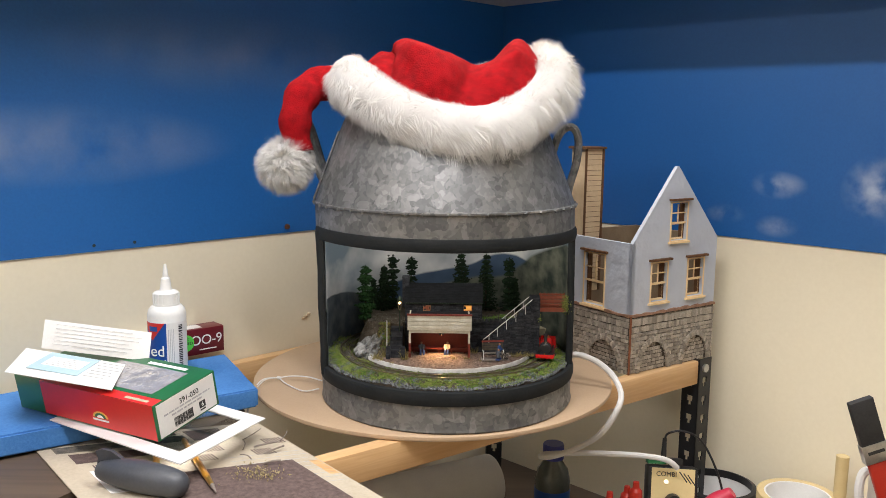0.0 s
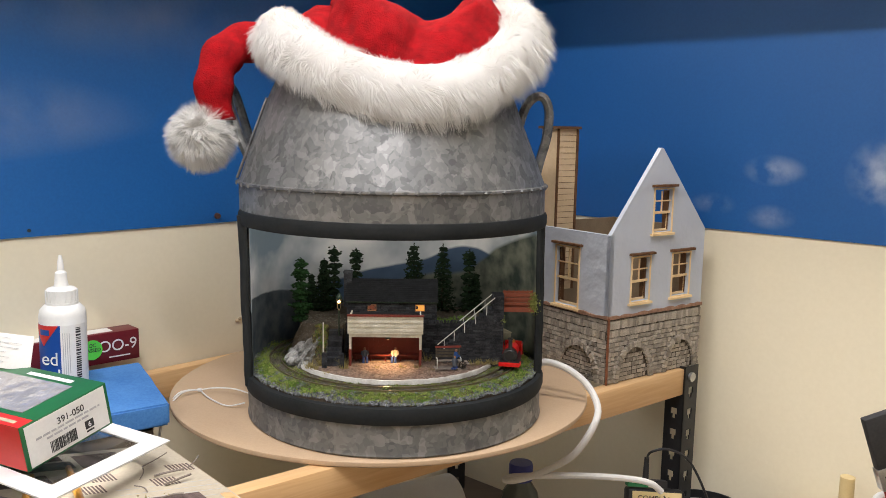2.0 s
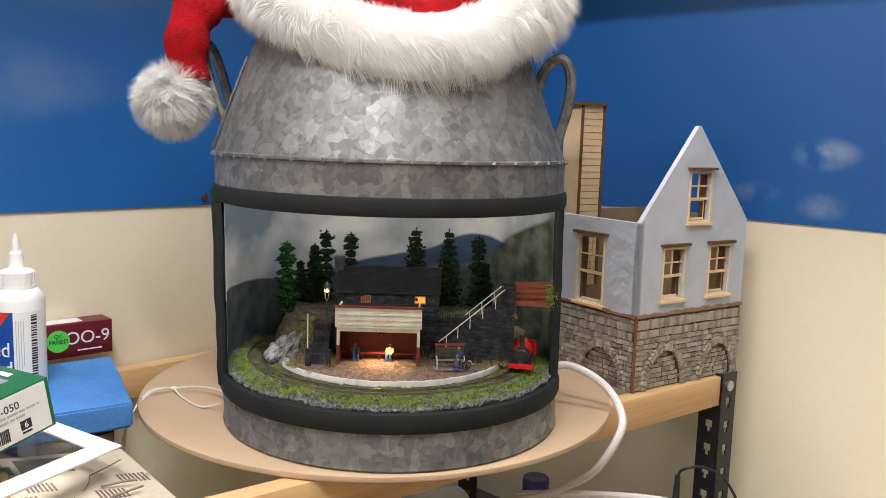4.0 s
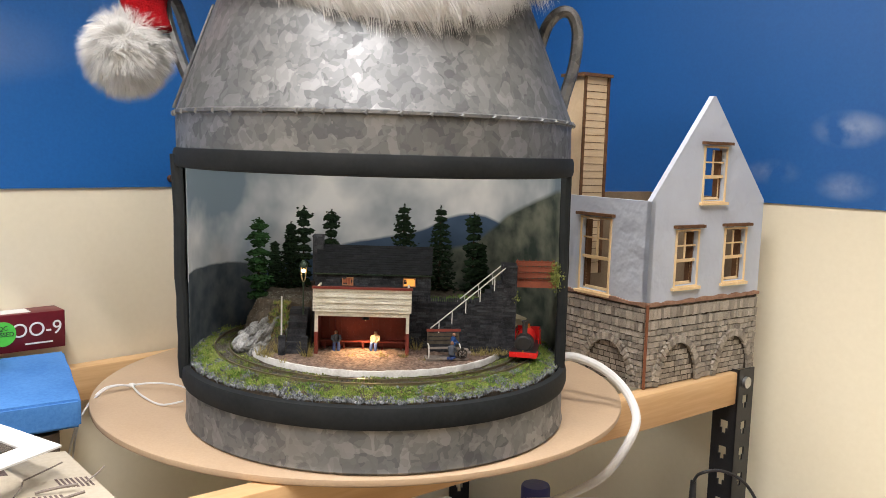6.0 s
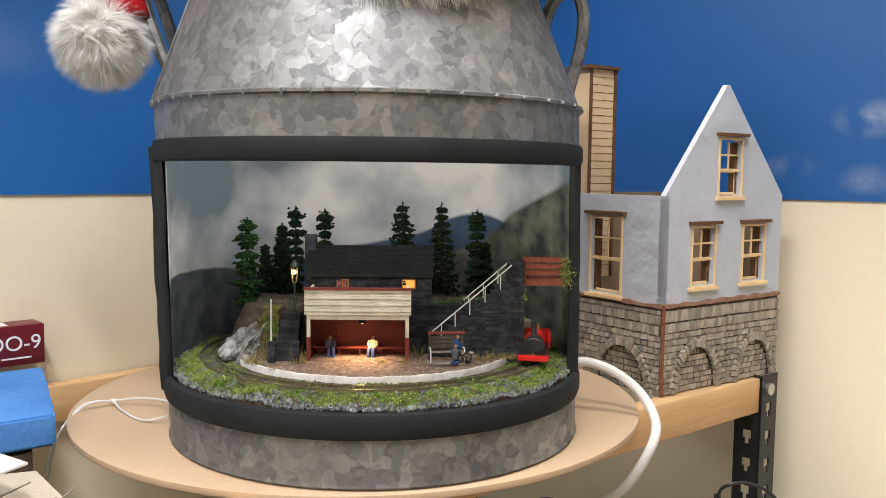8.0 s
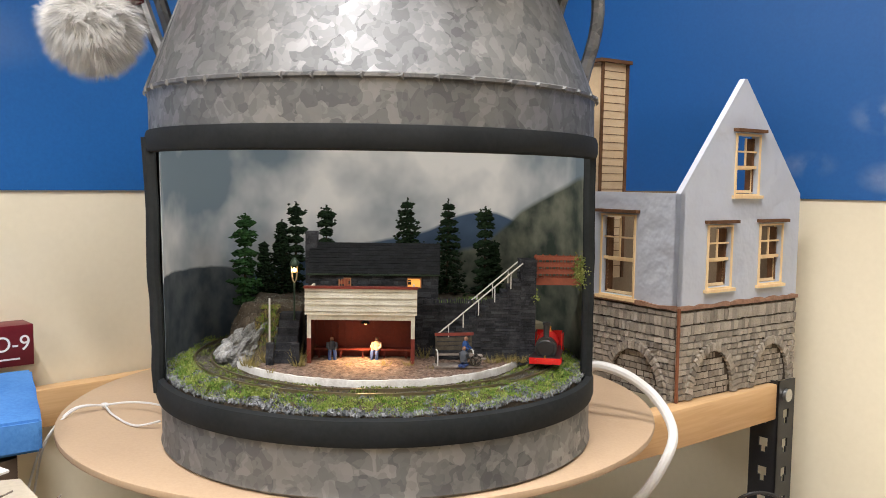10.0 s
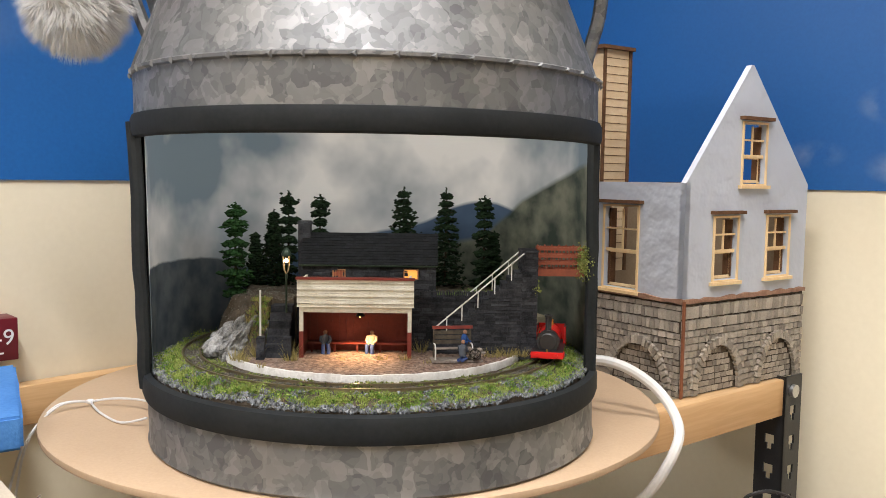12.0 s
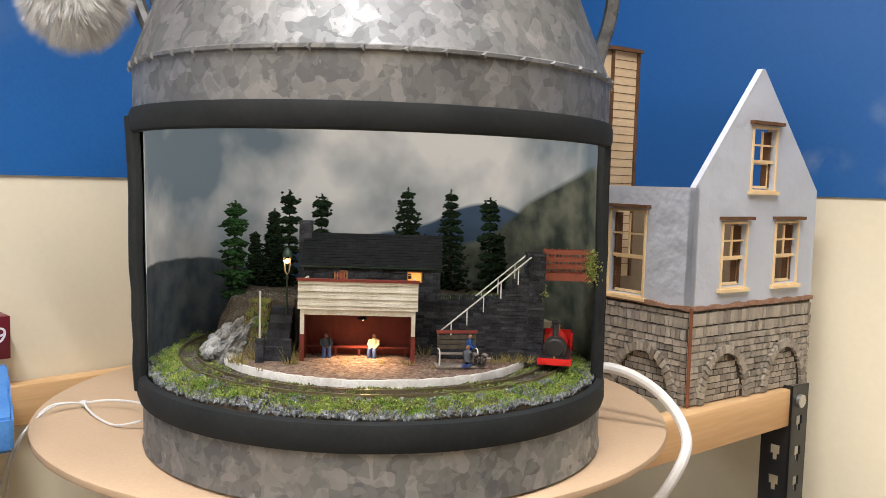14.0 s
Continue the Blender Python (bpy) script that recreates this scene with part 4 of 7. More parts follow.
part("red_ridge_board", newbox(sx0 - 0.0015, sx1 + 0.0015, sy0 - 0.0020, sy0 + 0.0025, 1.1748, 1.1764), RED_WOOD, shelter, "red painted top edge", smooth=0)
for k in range(8):
    z0 = 1.1562 + k * 0.00234
    part("canopy_board", newbox(sx0 - 0.0008, sx1 + 0.0008, sy0 - 0.0010 - 0.0004 * (k % 2), sy0 + 0.0010, z0, z0 + 0.00218, m=Matrix.Translation((0, sy0, z0)) @ Matrix.Rotation(radians(-10), 4, "X") @ Matrix.Translation((0, -sy0, -z0))), OFFWHITE, shelter, smooth=0)
for x in (sx0 + 0.0006, sx1 - 0.0034):
    pst = part("post", newbox(x, x + 0.0028, sy0, sy0 + 0.0028, sz, 1.1395), RED_WOOD, shelter, smooth=0)
    part("post_top", newbox(x + 0.0001, x + 0.0027, sy0 + 0.0001, sy0 + 0.0027, 1.1395, 1.1562), OFFWHITE, pst, "white upper half of the post", smooth=0)
    part("end_board", newbox(x + 0.0005, x + 0.0020, sy0 + 0.001, sy1, 1.1562, 1.1748), OFFWHITE, shelter, smooth=0)
part("beam", newbox(sx0 + 0.003, sx1 - 0.003, sy0 + 0.0005, sy0 + 0.002, 1.1525, 1.1565), OFFWHITE, shelter, "soiled white beam under the canopy", smooth=0)
part("seat", newbox(sx0 + 0.003, sx1 - 0.003, sy1 - 0.0095, sy1 - 0.0015, 1.1272, 1.1284), RED_WOOD, shelter, "red bench along the back", smooth=0)
for k in range(5):
    x = sx0 + 0.006 + k * 0.0158
    part("seat_leg", newbox(x, x + 0.0012, sy1 - 0.009, sy1 - 0.0075, sz, 1.1272), RED_WOOD, shelter, smooth=0)
for k in range(14):
    x = sx0 + 0.004 + k * 0.0051
    part("cover_strip", newbox(x, x + 0.0005, sy1 - 0.0020, sy1 - 0.0014, 1.1284, 1.170), RED_WOOD, shelter, smooth=0)
LAMP_GLOW = material("warm_lamp_glow", (1, 0.8, 0.5), None, 0.4, emit=(1.0, 0.56, 0.20), glow=7.0)
IRON = material("dark_green_iron", (0.018, 0.035, 0.022), (0.03, 0.05, 0.03), 0.45, 0.3, 100, 600, 0.1)
hang = thing("hanging_lamp", (-0.0015, 1.022, 1.1485), "small black enamel lamp hanging inside the shelter", "lamp")
part("shade", lathe(bmesh.new(), [(0.0004, 1.1525), (0.0010, 1.1520), (0.0032, 1.1492), (0.0032, 1.1488), (0.0008, 1.1512)], 16, centre=(-0.0015, 1.022), close=True), BLACK_STEEL, hang)
part("bulb", ball(bmesh.new(), (-0.0015, 1.022, 1.1487), 0.0009, 2), LAMP_GLOW, hang, "glowing warm bulb")
part("cord", rod(bmesh.new(), (-0.0015, 1.022, 1.1522), (-0.0015, 1.022, 1.1716), 0.00025, n=6), BLACK_STEEL, hang)
shelter_lamp = lamp("shelter_lamp", "SPOT", (-0.0015, 1.0210, 1.1468), (-0.0015, 1.0125, 1.12), 0.24, (1.0, 0.62, 0.30), 0.0015)
shelter_lamp.data.spot_size, shelter_lamp.data.spot_blend = radians(125), 0.7

# ---- slate house on the terrace ----
cot = thing("slate_cottage", (0.001, 1.08, 1.157), "small dark slate cottage with chimney and lit windows", "model house")
cx0, cx1, cy0, cy1, cz, ce, cr = -0.0485, 0.0505, 1.066, 1.104, 1.150, 1.1800, 1.2005
part("front_wall", newbox(cx0, cx1, cy0, cy0 + 0.002, cz, ce), SLATE_JOINT, cot, smooth=0)
wins = ((-0.0255, -0.0160, 1.1690, 1.1765), (0.0265, 0.0375, 1.1690, 1.1770))
courses("stone_facing", flat(cx0, cy0, cz), lambda x, z: not any(a < x + cx0 < b and c < z + cz < d for a, b, c, d in wins), cx1 - cx0, ce - cz, cot)
for x0, x1 in ((cx0, cx0 + 0.002), (cx1 - 0.002, cx1)):
    e = bmesh.new()
    prism(e, [(0, cz), (cy1 - cy0, cz), (cy1 - cy0, ce), ((cy1 - cy0) / 2, cr), (0, ce)], 0.002, Matrix(((0, -1, 0, x1), (1, 0, 0, cy0 + 0.0001), (0, 0, 1, 0), (0, 0, 0, 1))))
    part("gable_wall", e, SLATE, cot, smooth=0)
part("rear_wall", newbox(cx0, cx1, cy1 - 0.002, cy1, cz, ce), SLATE, cot, smooth=0)
ym = (cy0 + cy1) / 2
slope = math.atan2(cr - ce, ym - cy0)
ROOF = material("roof_slate", (0.007, 0.0075, 0.009), (0.014, 0.015, 0.017), 0.7, 0, 90, 700, 0.3, random_amount=0.3)
RM = Matrix.Translation((cx0 - 0.001, cy0 - 0.0015, ce - 0.001)) @ Matrix.Rotation(slope, 4, "X")
RL = math.hypot(cr - ce, ym - cy0) + 0.002
roof = part("roof", newbox(0, cx1 - cx0 + 0.002, 0, RL, 0, 0.0010, m=RM), ROOF, cot, smooth=0)
part("rear_roof", newbox(0, cx1 - cx0 + 0.002, 0, RL, 0, 0.0010, m=Matrix.Translation((0, 2 * ym, 0)) @ Matrix.Diagonal((1, -1, 1, 1)) @ RM), ROOF, cot, smooth=0)
rv, rf = [], []
for j in range(12):
    y0 = j * RL / 12
    x = -(j % 2) * 0.0022
    while x < cx1 - cx0 + 0.002:
        a, b2 = max(0, x + 0.0001), min(cx1 - cx0 + 0.002, x + 0.0043)
        if b2 > a:
            k = len(rv)
            t = random.uniform(0.0003, 0.0006)
            rv += [RM @ Vector(p) for p in ((a, y0, 0.001 + t), (b2, y0, 0.001 + t), (b2, y0 + RL / 12 + 0.0003, 0.0011), (a, y0 + RL / 12 + 0.0003, 0.0011), (a, y0, 0.001), (b2, y0, 0.001))]
            rf += [(k, k + 1, k + 2, k + 3), (k, k + 4, k + 5, k + 1)]
        x += 0.0044
me = bpy.data.meshes.new("slate_covering")
me.from_pydata([tuple(v - ORIGIN[cot.name]) for v in rv], [], rf)
me.materials.append(ROOF)
so = new("slate_covering", me)
so.parent = cot
tagged(so, kind="stuff")
part("ridge", newbox(cx0 - 0.001, cx1 + 0.001, ym - 0.0012, ym + 0.0012, cr - 0.0005, cr + 0.0012, bevel=0.0004), ROOF, cot)
part("gutter", newbox(cx0 - 0.001, cx1 + 0.001, cy0 - 0.0030, cy0 - 0.0014, ce - 0.0014, ce - 0.0004), IRON, cot, smooth=0)
chm = part("chimney", newbox(-0.0530, -0.0440, ym - 0.004, ym + 0.005, 1.170, 1.2105, bevel=0.0003), SLATE, cot, "slate chimney stack")
courses("stone_facing", flat(-0.0530, ym - 0.0041, 1.185), lambda x, z: True, 0.009, 0.025, cot)
part("chimney_cap", newbox(-0.0536, -0.0434, ym - 0.0046, ym + 0.0056, 1.2080, 1.2096), SLATE, chm, smooth=0)
ORANGE = material("lit_window_glass", (0.8, 0.35, 0.08), None, 0.5, emit=(1.0, 0.42, 0.08), glow=0.75)
DIM = material("dim_window_glass", (0.28, 0.07, 0.035), (0.20, 0.05, 0.03), 0.5, emit=(0.5, 0.12, 0.04), glow=0.08)
FRAME = material("orange_brown_frame", (0.42, 0.20, 0.09), (0.34, 0.15, 0.07), 0.6)
for (a, b, c, d), glass in zip(wins, (DIM, ORANGE)):
    wf = part("window", panel(bmesh.new(), b - a, d - c, [(0.0008, b - a - 0.0008, 0.0008, d - c - 0.0008)], 0.0016, flat(a, cy0 - 0.0011, c)), FRAME, cot, smooth=0)
    part("pane", newbox(a + 0.0006, b - 0.0006, cy0 - 0.0003, cy0 - 0.0001, c + 0.0006, d - 0.0006), glass, wf, "window pane lit from within", smooth=0)
    for k in range(1, 4):
        if glass is DIM:
            x = a + (b - a) * k / 4
            part("glazing_bar", newbox(x - 0.0002, x + 0.0002, cy0 - 0.0009, cy0 - 0.0004, c + 0.0006, d - 0.0006), FRAME, wf, smooth=0)

# ---- stone stairs, tower and footbridge ----
stw = thing("stone_staircase", (0.085, 1.04, 1.12), "dark slate staircase with white handrails up to the bridge", "staircase")
st0, st1, zt0, zt1 = 0.0500, 0.1100, 1.1285, 1.1790
ya, yb = 1.030, 1.0525
NSTEP = 13


def stair_z(x):
    return zt0 + (zt1 - zt0) * min(1, max(0, (x - st0) / (st1 - st0)))


poly = [(st0, 1.119)]
for k in range(NSTEP):
    x = st0 + (st1 - st0) * k / NSTEP
    z = zt0 + (zt1 - zt0) * (k + 1) / NSTEP
    poly += [(x, z), (x + (st1 - st0) / NSTEP, z)]
poly += [(st1, 1.119)]
part("steps", prism(bmesh.new(), poly, yb - ya - 0.001, Matrix.Translation((0, ya + 0.0005, 0))), SLATE, stw, smooth=0)
courses("stone_facing", flat(st0, ya + 0.0004, 1.119), lambda x, z: z + 1.119 < stair_z(x + st0) + 0.002, st1 - st0, zt1 - 1.117, stw)
part("tower", newbox(0.1100, 0.1208, ya, 1.052, 1.118, 1.1945), SLATE_JOINT, stw, "slate bridge pier", smooth=0)
courses("stone_facing", flat(0.1100, ya, 1.118), lambda x, z: True, 0.0108, 0.0765, stw, long=0.005)
courses("stone_facing", Matrix.Translation((0.1100, 1.052, 1.118)) @ Matrix.Rotation(radians(-90), 4, "Z"), lambda x, z: True, 0.022, 0.0765, stw)
WHITE_RAIL = material("white_handrail", (0.70, 0.70, 0.68), (0.55, 0.54, 0.5), 0.5, 0, 100, 500, 0.1)
for y in (ya - 0.0006, yb + 0.001):
    h = 0.0125
    rl = part("handrail", rod(bmesh.new(), (st0 + 0.001, y, stair_z(st0) + h), (st1 + 0.001, y, stair_z(st1) + h + 0.001), 0.00055, n=6), WHITE_RAIL, stw, "white painted handrail")
    for x in (0.058, 0.0685, 0.0795, 0.091, 0.1025):
        part("baluster", rod(bmesh.new(), (x, y, stair_z(x) + 0.001), (x, y, stair_z(x) + h), 0.00045, n=6), WHITE_RAIL, rl)
BRIDGE = material("red_oxide_bridge", (0.24, 0.058, 0.028), (0.17, 0.04, 0.02), 0.6, 0, 80, 500, 0.2)
br = thing("footbridge", (0.14, 1.045, 1.178), "red brown plank footbridge between pier and backscene", "footbridge")
bx0, bx1, by0, by1 = 0.1212, 0.1535, 1.034, 1.050
part("deck", newbox(bx0, bx1, by0, by1, 1.1770, 1.1795), BRIDGE, br, smooth=0)
for y in (by0 + 0.0003, by1 - 0.0016):
    part("girder", newbox(bx0, bx1, y - 0.0006, y + 0.0012, 1.1765, 1.1815), BRIDGE, br, smooth=0)
    for z in (1.1845, 1.1895, 1.1945):
        part("rail", newbox(bx0, bx1, y, y + 0.0010, z, z + 0.0022), BRIDGE, br, smooth=0)
    for k in range(7):
        x = bx0 + 0.001 + k * 0.0051
        part("stanchion", newbox(x, x + 0.0010, y + 0.0010, y + 0.0018, 1.1795, 1.1975), BRIDGE, br, smooth=0)

# ---- side steps with gate posts and handrail post ----
ss = thing("stone_steps", (-0.0575, 1.02, 1.12), "narrow black slate steps climbing between low posts", "steps")
for k in range(7):
    part("step", newbox(-0.0650, -0.0500, 1.010 + k * 0.0042, 1.0185 + k * 0.0046, 1.118, 1.1252 + k * 0.0047, bevel=0.0003), SLATE, ss)
for x in (-0.0690, -0.0512):
    part("gate_post", newbox(x, x + 0.0050, 1.0045, 1.0095, 1.118, 1.1368, bevel=0.0005), SLATE, ss)
    courses("stone_facing", flat(x, 1.0044, 1.119), lambda a, b: True, 0.005, 0.0175, ss, long=0.004)
part("handrail_post", rod(bmesh.new(), (-0.0690, 1.018, 1.130), (-0.0690, 1.018, 1.1665), 0.0007, n=6), WHITE_RAIL, ss, "white handrail post")

# ---- street lamp ----
LX, LY = -0.0541, 1.0345
sl_ = thing("street_lamp", (LX, LY, 1.122), "green model street lamp glowing warm on the terrace", "street lamp")
part("post", lathe(bmesh.new(), [(0.0002, 1.122), (0.0016, 1.122), (0.0014, 1.132), (0.0008, 1.136), (0.0007, 1.172), (0.0011, 1.174), (0.0007, 1.176), (0.0002, 1.176)], 10, centre=(LX, LY), close=True), IRON, sl_)
for k in range(4):
    a = k * math.pi / 2 + 0.78
    part("bracket", tube(bmesh.new(), [(LX, LY, 1.1755), (LX + 0.0020 * math.cos(a), LY + 0.0020 * math.sin(a), 1.1785), (LX + 0.0031 * math.cos(a), LY + 0.0031 * math.sin(a), 1.1885)], 0.00035, 6), RAIL, sl_)
part("bulb", ball(bmesh.new(), (LX, LY, 1.1852), 0.0014, 2, (1, 1, 1.3)), LAMP_GLOW, sl_, "glowing warm bulb")
part("hood", lathe(bmesh.new(), [(0.0001, 1.1945), (0.0012, 1.1938), (0.0030, 1.1912), (0.0036, 1.1890), (0.0034, 1.1884), (0.0001, 1.1888)], 14, centre=(LX, LY), close=True), IRON, sl_, "domed green hood")
lamp("street_lamp_light", "POINT", (LX, LY - 0.0028, 1.1850), (0, 0, 0), 0.008, (1.0, 0.66, 0.32), 0.001)


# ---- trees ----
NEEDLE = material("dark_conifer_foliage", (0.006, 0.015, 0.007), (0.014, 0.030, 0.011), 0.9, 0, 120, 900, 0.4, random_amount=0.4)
# paler copy of NEEDLE: light on the front tree is put into its colour
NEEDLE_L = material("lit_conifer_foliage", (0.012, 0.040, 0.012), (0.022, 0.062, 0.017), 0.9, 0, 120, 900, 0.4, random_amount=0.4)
BARK = material("dark_bark", (0.03, 0.02, 0.013), (0.05, 0.035, 0.02), 0.9, 0, 200, 900, 0.4)


def conifer(x, y, z0, z1, w, tiers, open_top, mat, label):
    """A conifer: trunk, drooping boughs in whorls, each carrying many small leaf clumps."""
    ob = thing("conifer_tree", (x, y, z0), label, "tree", "model trees on the terrace")
    h = z1 - z0
    part("trunk", rod(bmesh.new(), (x, y, z0 - 0.002), (x, y, z1 - 0.003), 0.0012, 0.0004, 7), BARK, ob)
    vs, fs = [], []
    rnd = random.Random(int(abs(x) * 1e5) + 7)

    def clump(c, s):
        b = len(vs)
        for d in ((1, 0, 0), (-1, 0, 0), (0, 1, 0), (0, -1, 0), (0, 0, 0.7), (0, 0, -0.7)):
            vs.append(Vector(c) + Vector((d[0] * s * rnd.uniform(0.5, 1.3), d[1] * s * rnd.uniform(0.5, 1.3), d[2] * s * rnd.uniform(0.5, 1.2))))
        for i, j, k in ((0, 2, 4), (2, 1, 4), (1, 3, 4), (3, 0, 4), (2, 0, 5), (1, 2, 5), (3, 1, 5), (0, 3, 5)):
            fs.append((b + i, b + j, b + k))

    limbs = bmesh.new()
    tiers = tiers + 2 if not open_top else 9
    for t in range(tiers):
        u = (t + 0.3) / tiers
        z = z0 + h * (0.06 + 0.92 * u)
        reach = w * ((1 - u) ** 0.8 * 1.30 + 0.20) if not open_top else w * (0.95 - 0.35 * u + 0.20 * math.sin(t * 2.4 + x * 90))
        nb = 11
        for k in range(nb):
            a = 2 * math.pi * (k + rnd.random() * 0.7) / nb
            r = reach * rnd.uniform(0.65, 1.1)
            tip = (x + r * math.cos(a), y + r * math.sin(a), z - r * 0.32)
            rod(limbs, (x, y, z), tip, 0.0003, 0.0001, 4)
            for q in range(8):
                f = 0.2 + 0.8 * (q + rnd.random()) / 8
                jit = 0.0013
                clump((x + (tip[0] - x) * f + rnd.uniform(-jit, jit), y + (tip[1] - y) * f + rnd.uniform(-jit, jit), z + (tip[2] - z) * f + rnd.uniform(-jit, jit) * 1.5), rnd.uniform(0.0012, 0.0024) * (1.30 if open_top else 1))
    if open_top:
        for q in range(60):
            clump((x + rnd.gauss(0, w * 0.22), y + rnd.gauss(0, w * 0.22), z1 - rnd.uniform(0.002, 0.014)), rnd.uniform(0.0010, 0.0020))
    for q in range(10):
        clump((x + rnd.uniform(-0.0006, 0.0006), y + rnd.uniform(-0.0006, 0.0006), z1 - 0.0035 + q * 0.0004), 0.0008)
    part("limb", limbs, BARK, ob, smooth=0)
    me = bpy.data.meshes.new("crown")
    me.from_pydata([tuple(v - Vector((x, y, z0))) for v in vs], [], fs)
    me.materials.append(mat)
    cr = new("crown", me)
    cr.parent = ob
    tagged(cr, kind="stuff")
    return ob


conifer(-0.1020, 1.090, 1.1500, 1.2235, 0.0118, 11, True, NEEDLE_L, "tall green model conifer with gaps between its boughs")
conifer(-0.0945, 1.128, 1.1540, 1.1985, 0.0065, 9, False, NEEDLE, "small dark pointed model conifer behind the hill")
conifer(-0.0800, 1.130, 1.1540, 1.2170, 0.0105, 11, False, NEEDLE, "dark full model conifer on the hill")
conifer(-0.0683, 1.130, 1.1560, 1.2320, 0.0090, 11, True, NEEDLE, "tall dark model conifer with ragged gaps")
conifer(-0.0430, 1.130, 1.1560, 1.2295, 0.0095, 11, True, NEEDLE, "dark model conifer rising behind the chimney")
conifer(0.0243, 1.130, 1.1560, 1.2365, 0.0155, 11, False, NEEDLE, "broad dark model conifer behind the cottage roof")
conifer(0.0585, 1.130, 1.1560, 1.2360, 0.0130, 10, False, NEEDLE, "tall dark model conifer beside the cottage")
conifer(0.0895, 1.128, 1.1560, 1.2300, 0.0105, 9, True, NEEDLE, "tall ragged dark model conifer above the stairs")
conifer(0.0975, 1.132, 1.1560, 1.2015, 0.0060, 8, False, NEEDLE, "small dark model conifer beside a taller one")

# ---- rocks, ballast, grass ----
ROCK = material("grey_plaster_rock", (0.09, 0.09, 0.088), (0.36, 0.36, 0.35), 0.9, 0, 160, 900, 0.7, 0.001)
rk = bmesh.new()
RC = Vector((-0.0900, 1.036, 1.125))
ball(rk, RC, 0.0240, 6, (1.0, 1.0, 1.05))
for v in rk.verts:
    d = (v.co - RC).normalized()
    q = Vector((v.co.x * 1.2, v.co.y, v.co.z * 0.7))
    cells = noise.voronoi(q * 95)
    crack = min(0.45, cells[0][1] - cells[0][0])
    ledge = noise.fractal(q * 130, 0.9, 2.1, 5)
    v.co += d * (0.0035 * noise.noise(v.co * 45) + 0.0070 * crack - 0.0055 + 0.0030 * ledge)
    v.co.x += 0.60 * max(0.0, v.co.z - RC.z)
solid("rock_outcrop", rk, ROCK, (-0.092, 1.034, 1.118), "rough pale grey plaster rock face on the hill", "rock", smooth=20)

CHIP = material("slate_chippings", (0.07, 0.077, 0.083), (0.24, 0.25, 0.262), 0.7, 0, 200, 900, 0.3, random_amount=0.6)
BALLAST = material("brown_ballast", (0.075, 0.07, 0.055), (0.19, 0.18, 0.15), 0.85, 0, 200, 900, 0.3, random_amount=0.5)


def chips(name, spots, mat, label, category):
    vs, fs = [], []
    for x, y, z, s in spots:
        b = len(vs)
        q = Euler((random.uniform(0, 6), random.uniform(0, 6), random.uniform(0, 6))).to_matrix()
        for d in ((1, 0, 0), (-0.8, 0.5, 0), (-0.7, -0.6, 0), (0, 0.2, 0.55), (0.1, -0.2, -0.5)):
            vs.append(Vector((x, y, z)) + q @ (Vector(d) * s * random.uniform(0.6, 1.3)))
        fs += [(b, b + 1, b + 3), (b + 1, b + 2, b + 3), (b + 2, b, b + 3), (b + 1, b, b + 4), (b + 2, b + 1, b + 4), (b, b + 2, b + 4)]
    return joined(name, vs, fs, mat, (TC.x, TC.y, 1.115), label, category)


def annulus(n, r0, r1, a0, a1):
    out = []
    for _ in range(n):
        r = math.sqrt(random.uniform(r0 * r0, r1 * r1))
        a = radians(random.uniform(a0, a1))
        out.append((TC.x + r * math.sin(a), TC.y - r * math.cos(a)))
    return out


rim = []
for x, y in annulus(10500, 0.1390, 0.1572, -112, 115):
    r = math.hypot(x - TC.x, y - TC.y)
    if noise.noise(Vector((x * 75, y * 75, 4))) + 1.1 * step(0.149, 0.1565, r) > 0.12:
        rim.append((x, y, ground_height(x, y) + 0.0005, random.uniform(0.0008, 0.0024)))
chips("slate_chippings", rim, CHIP, "grey slate chippings along the rim of the landscape", "chippings")
bal = [(x, y, ground_height(x, y) + random.uniform(0.0002, 0.0009), random.uniform(0.0005, 0.0010)) for x, y in annulus(15000, 0.1145, 0.1425, -180, 180)]
moss = []
for x, y in annulus(5000, 0.1130, 0.1425, -115, 115):
    if noise.noise(Vector((x * 60, y * 60, 9))) > 0.02:
        moss.append((x, y, ground_height(x, y) + random.uniform(0.0010, 0.0022), random.uniform(0.0006, 0.0012)))
chips("track_moss", moss, material("moss_scatter", (0.10, 0.14, 0.025), (0.20, 0.21, 0.07), 0.9, 0, 200, 900, 0.3, random_amount=0.4), "patches of green moss between the rails", "moss")
chips("track_ballast", bal, BALLAST, "fine brown ballast between the rails", "ballast")
top = []
for _ in range(5200):
    x, y = random.uniform(-0.112, 0.10), random.uniform(1.012, 1.10)
    if ground_height(x, y) > 1.128 and not (-0.0485 < x < 0.051 and 1.06 < y):
        top.append((x, y, ground_height(x, y) + 0.0003, random.uniform(0.0004, 0.0010)))
chips("hillside_gravel", top, BALLAST, "brown gravel on the terrace and hill", "gravel")

GRASS = [material("light_static_grass", (0.22, 0.31, 0.055), (0.34, 0.42, 0.11), 0.9, 0, 200, 900, 0.2, random_amount=0.35),
         material("mid_static_grass", (0.13, 0.25, 0.04), (0.21, 0.34, 0.06), 0.9, 0, 200, 900, 0.2, random_amount=0.35),
         material("straw_static_grass", (0.24, 0.20, 0.07), (0.34, 0.28, 0.11), 0.9, 0, 200, 900, 0.2, random_amount=0.35)]


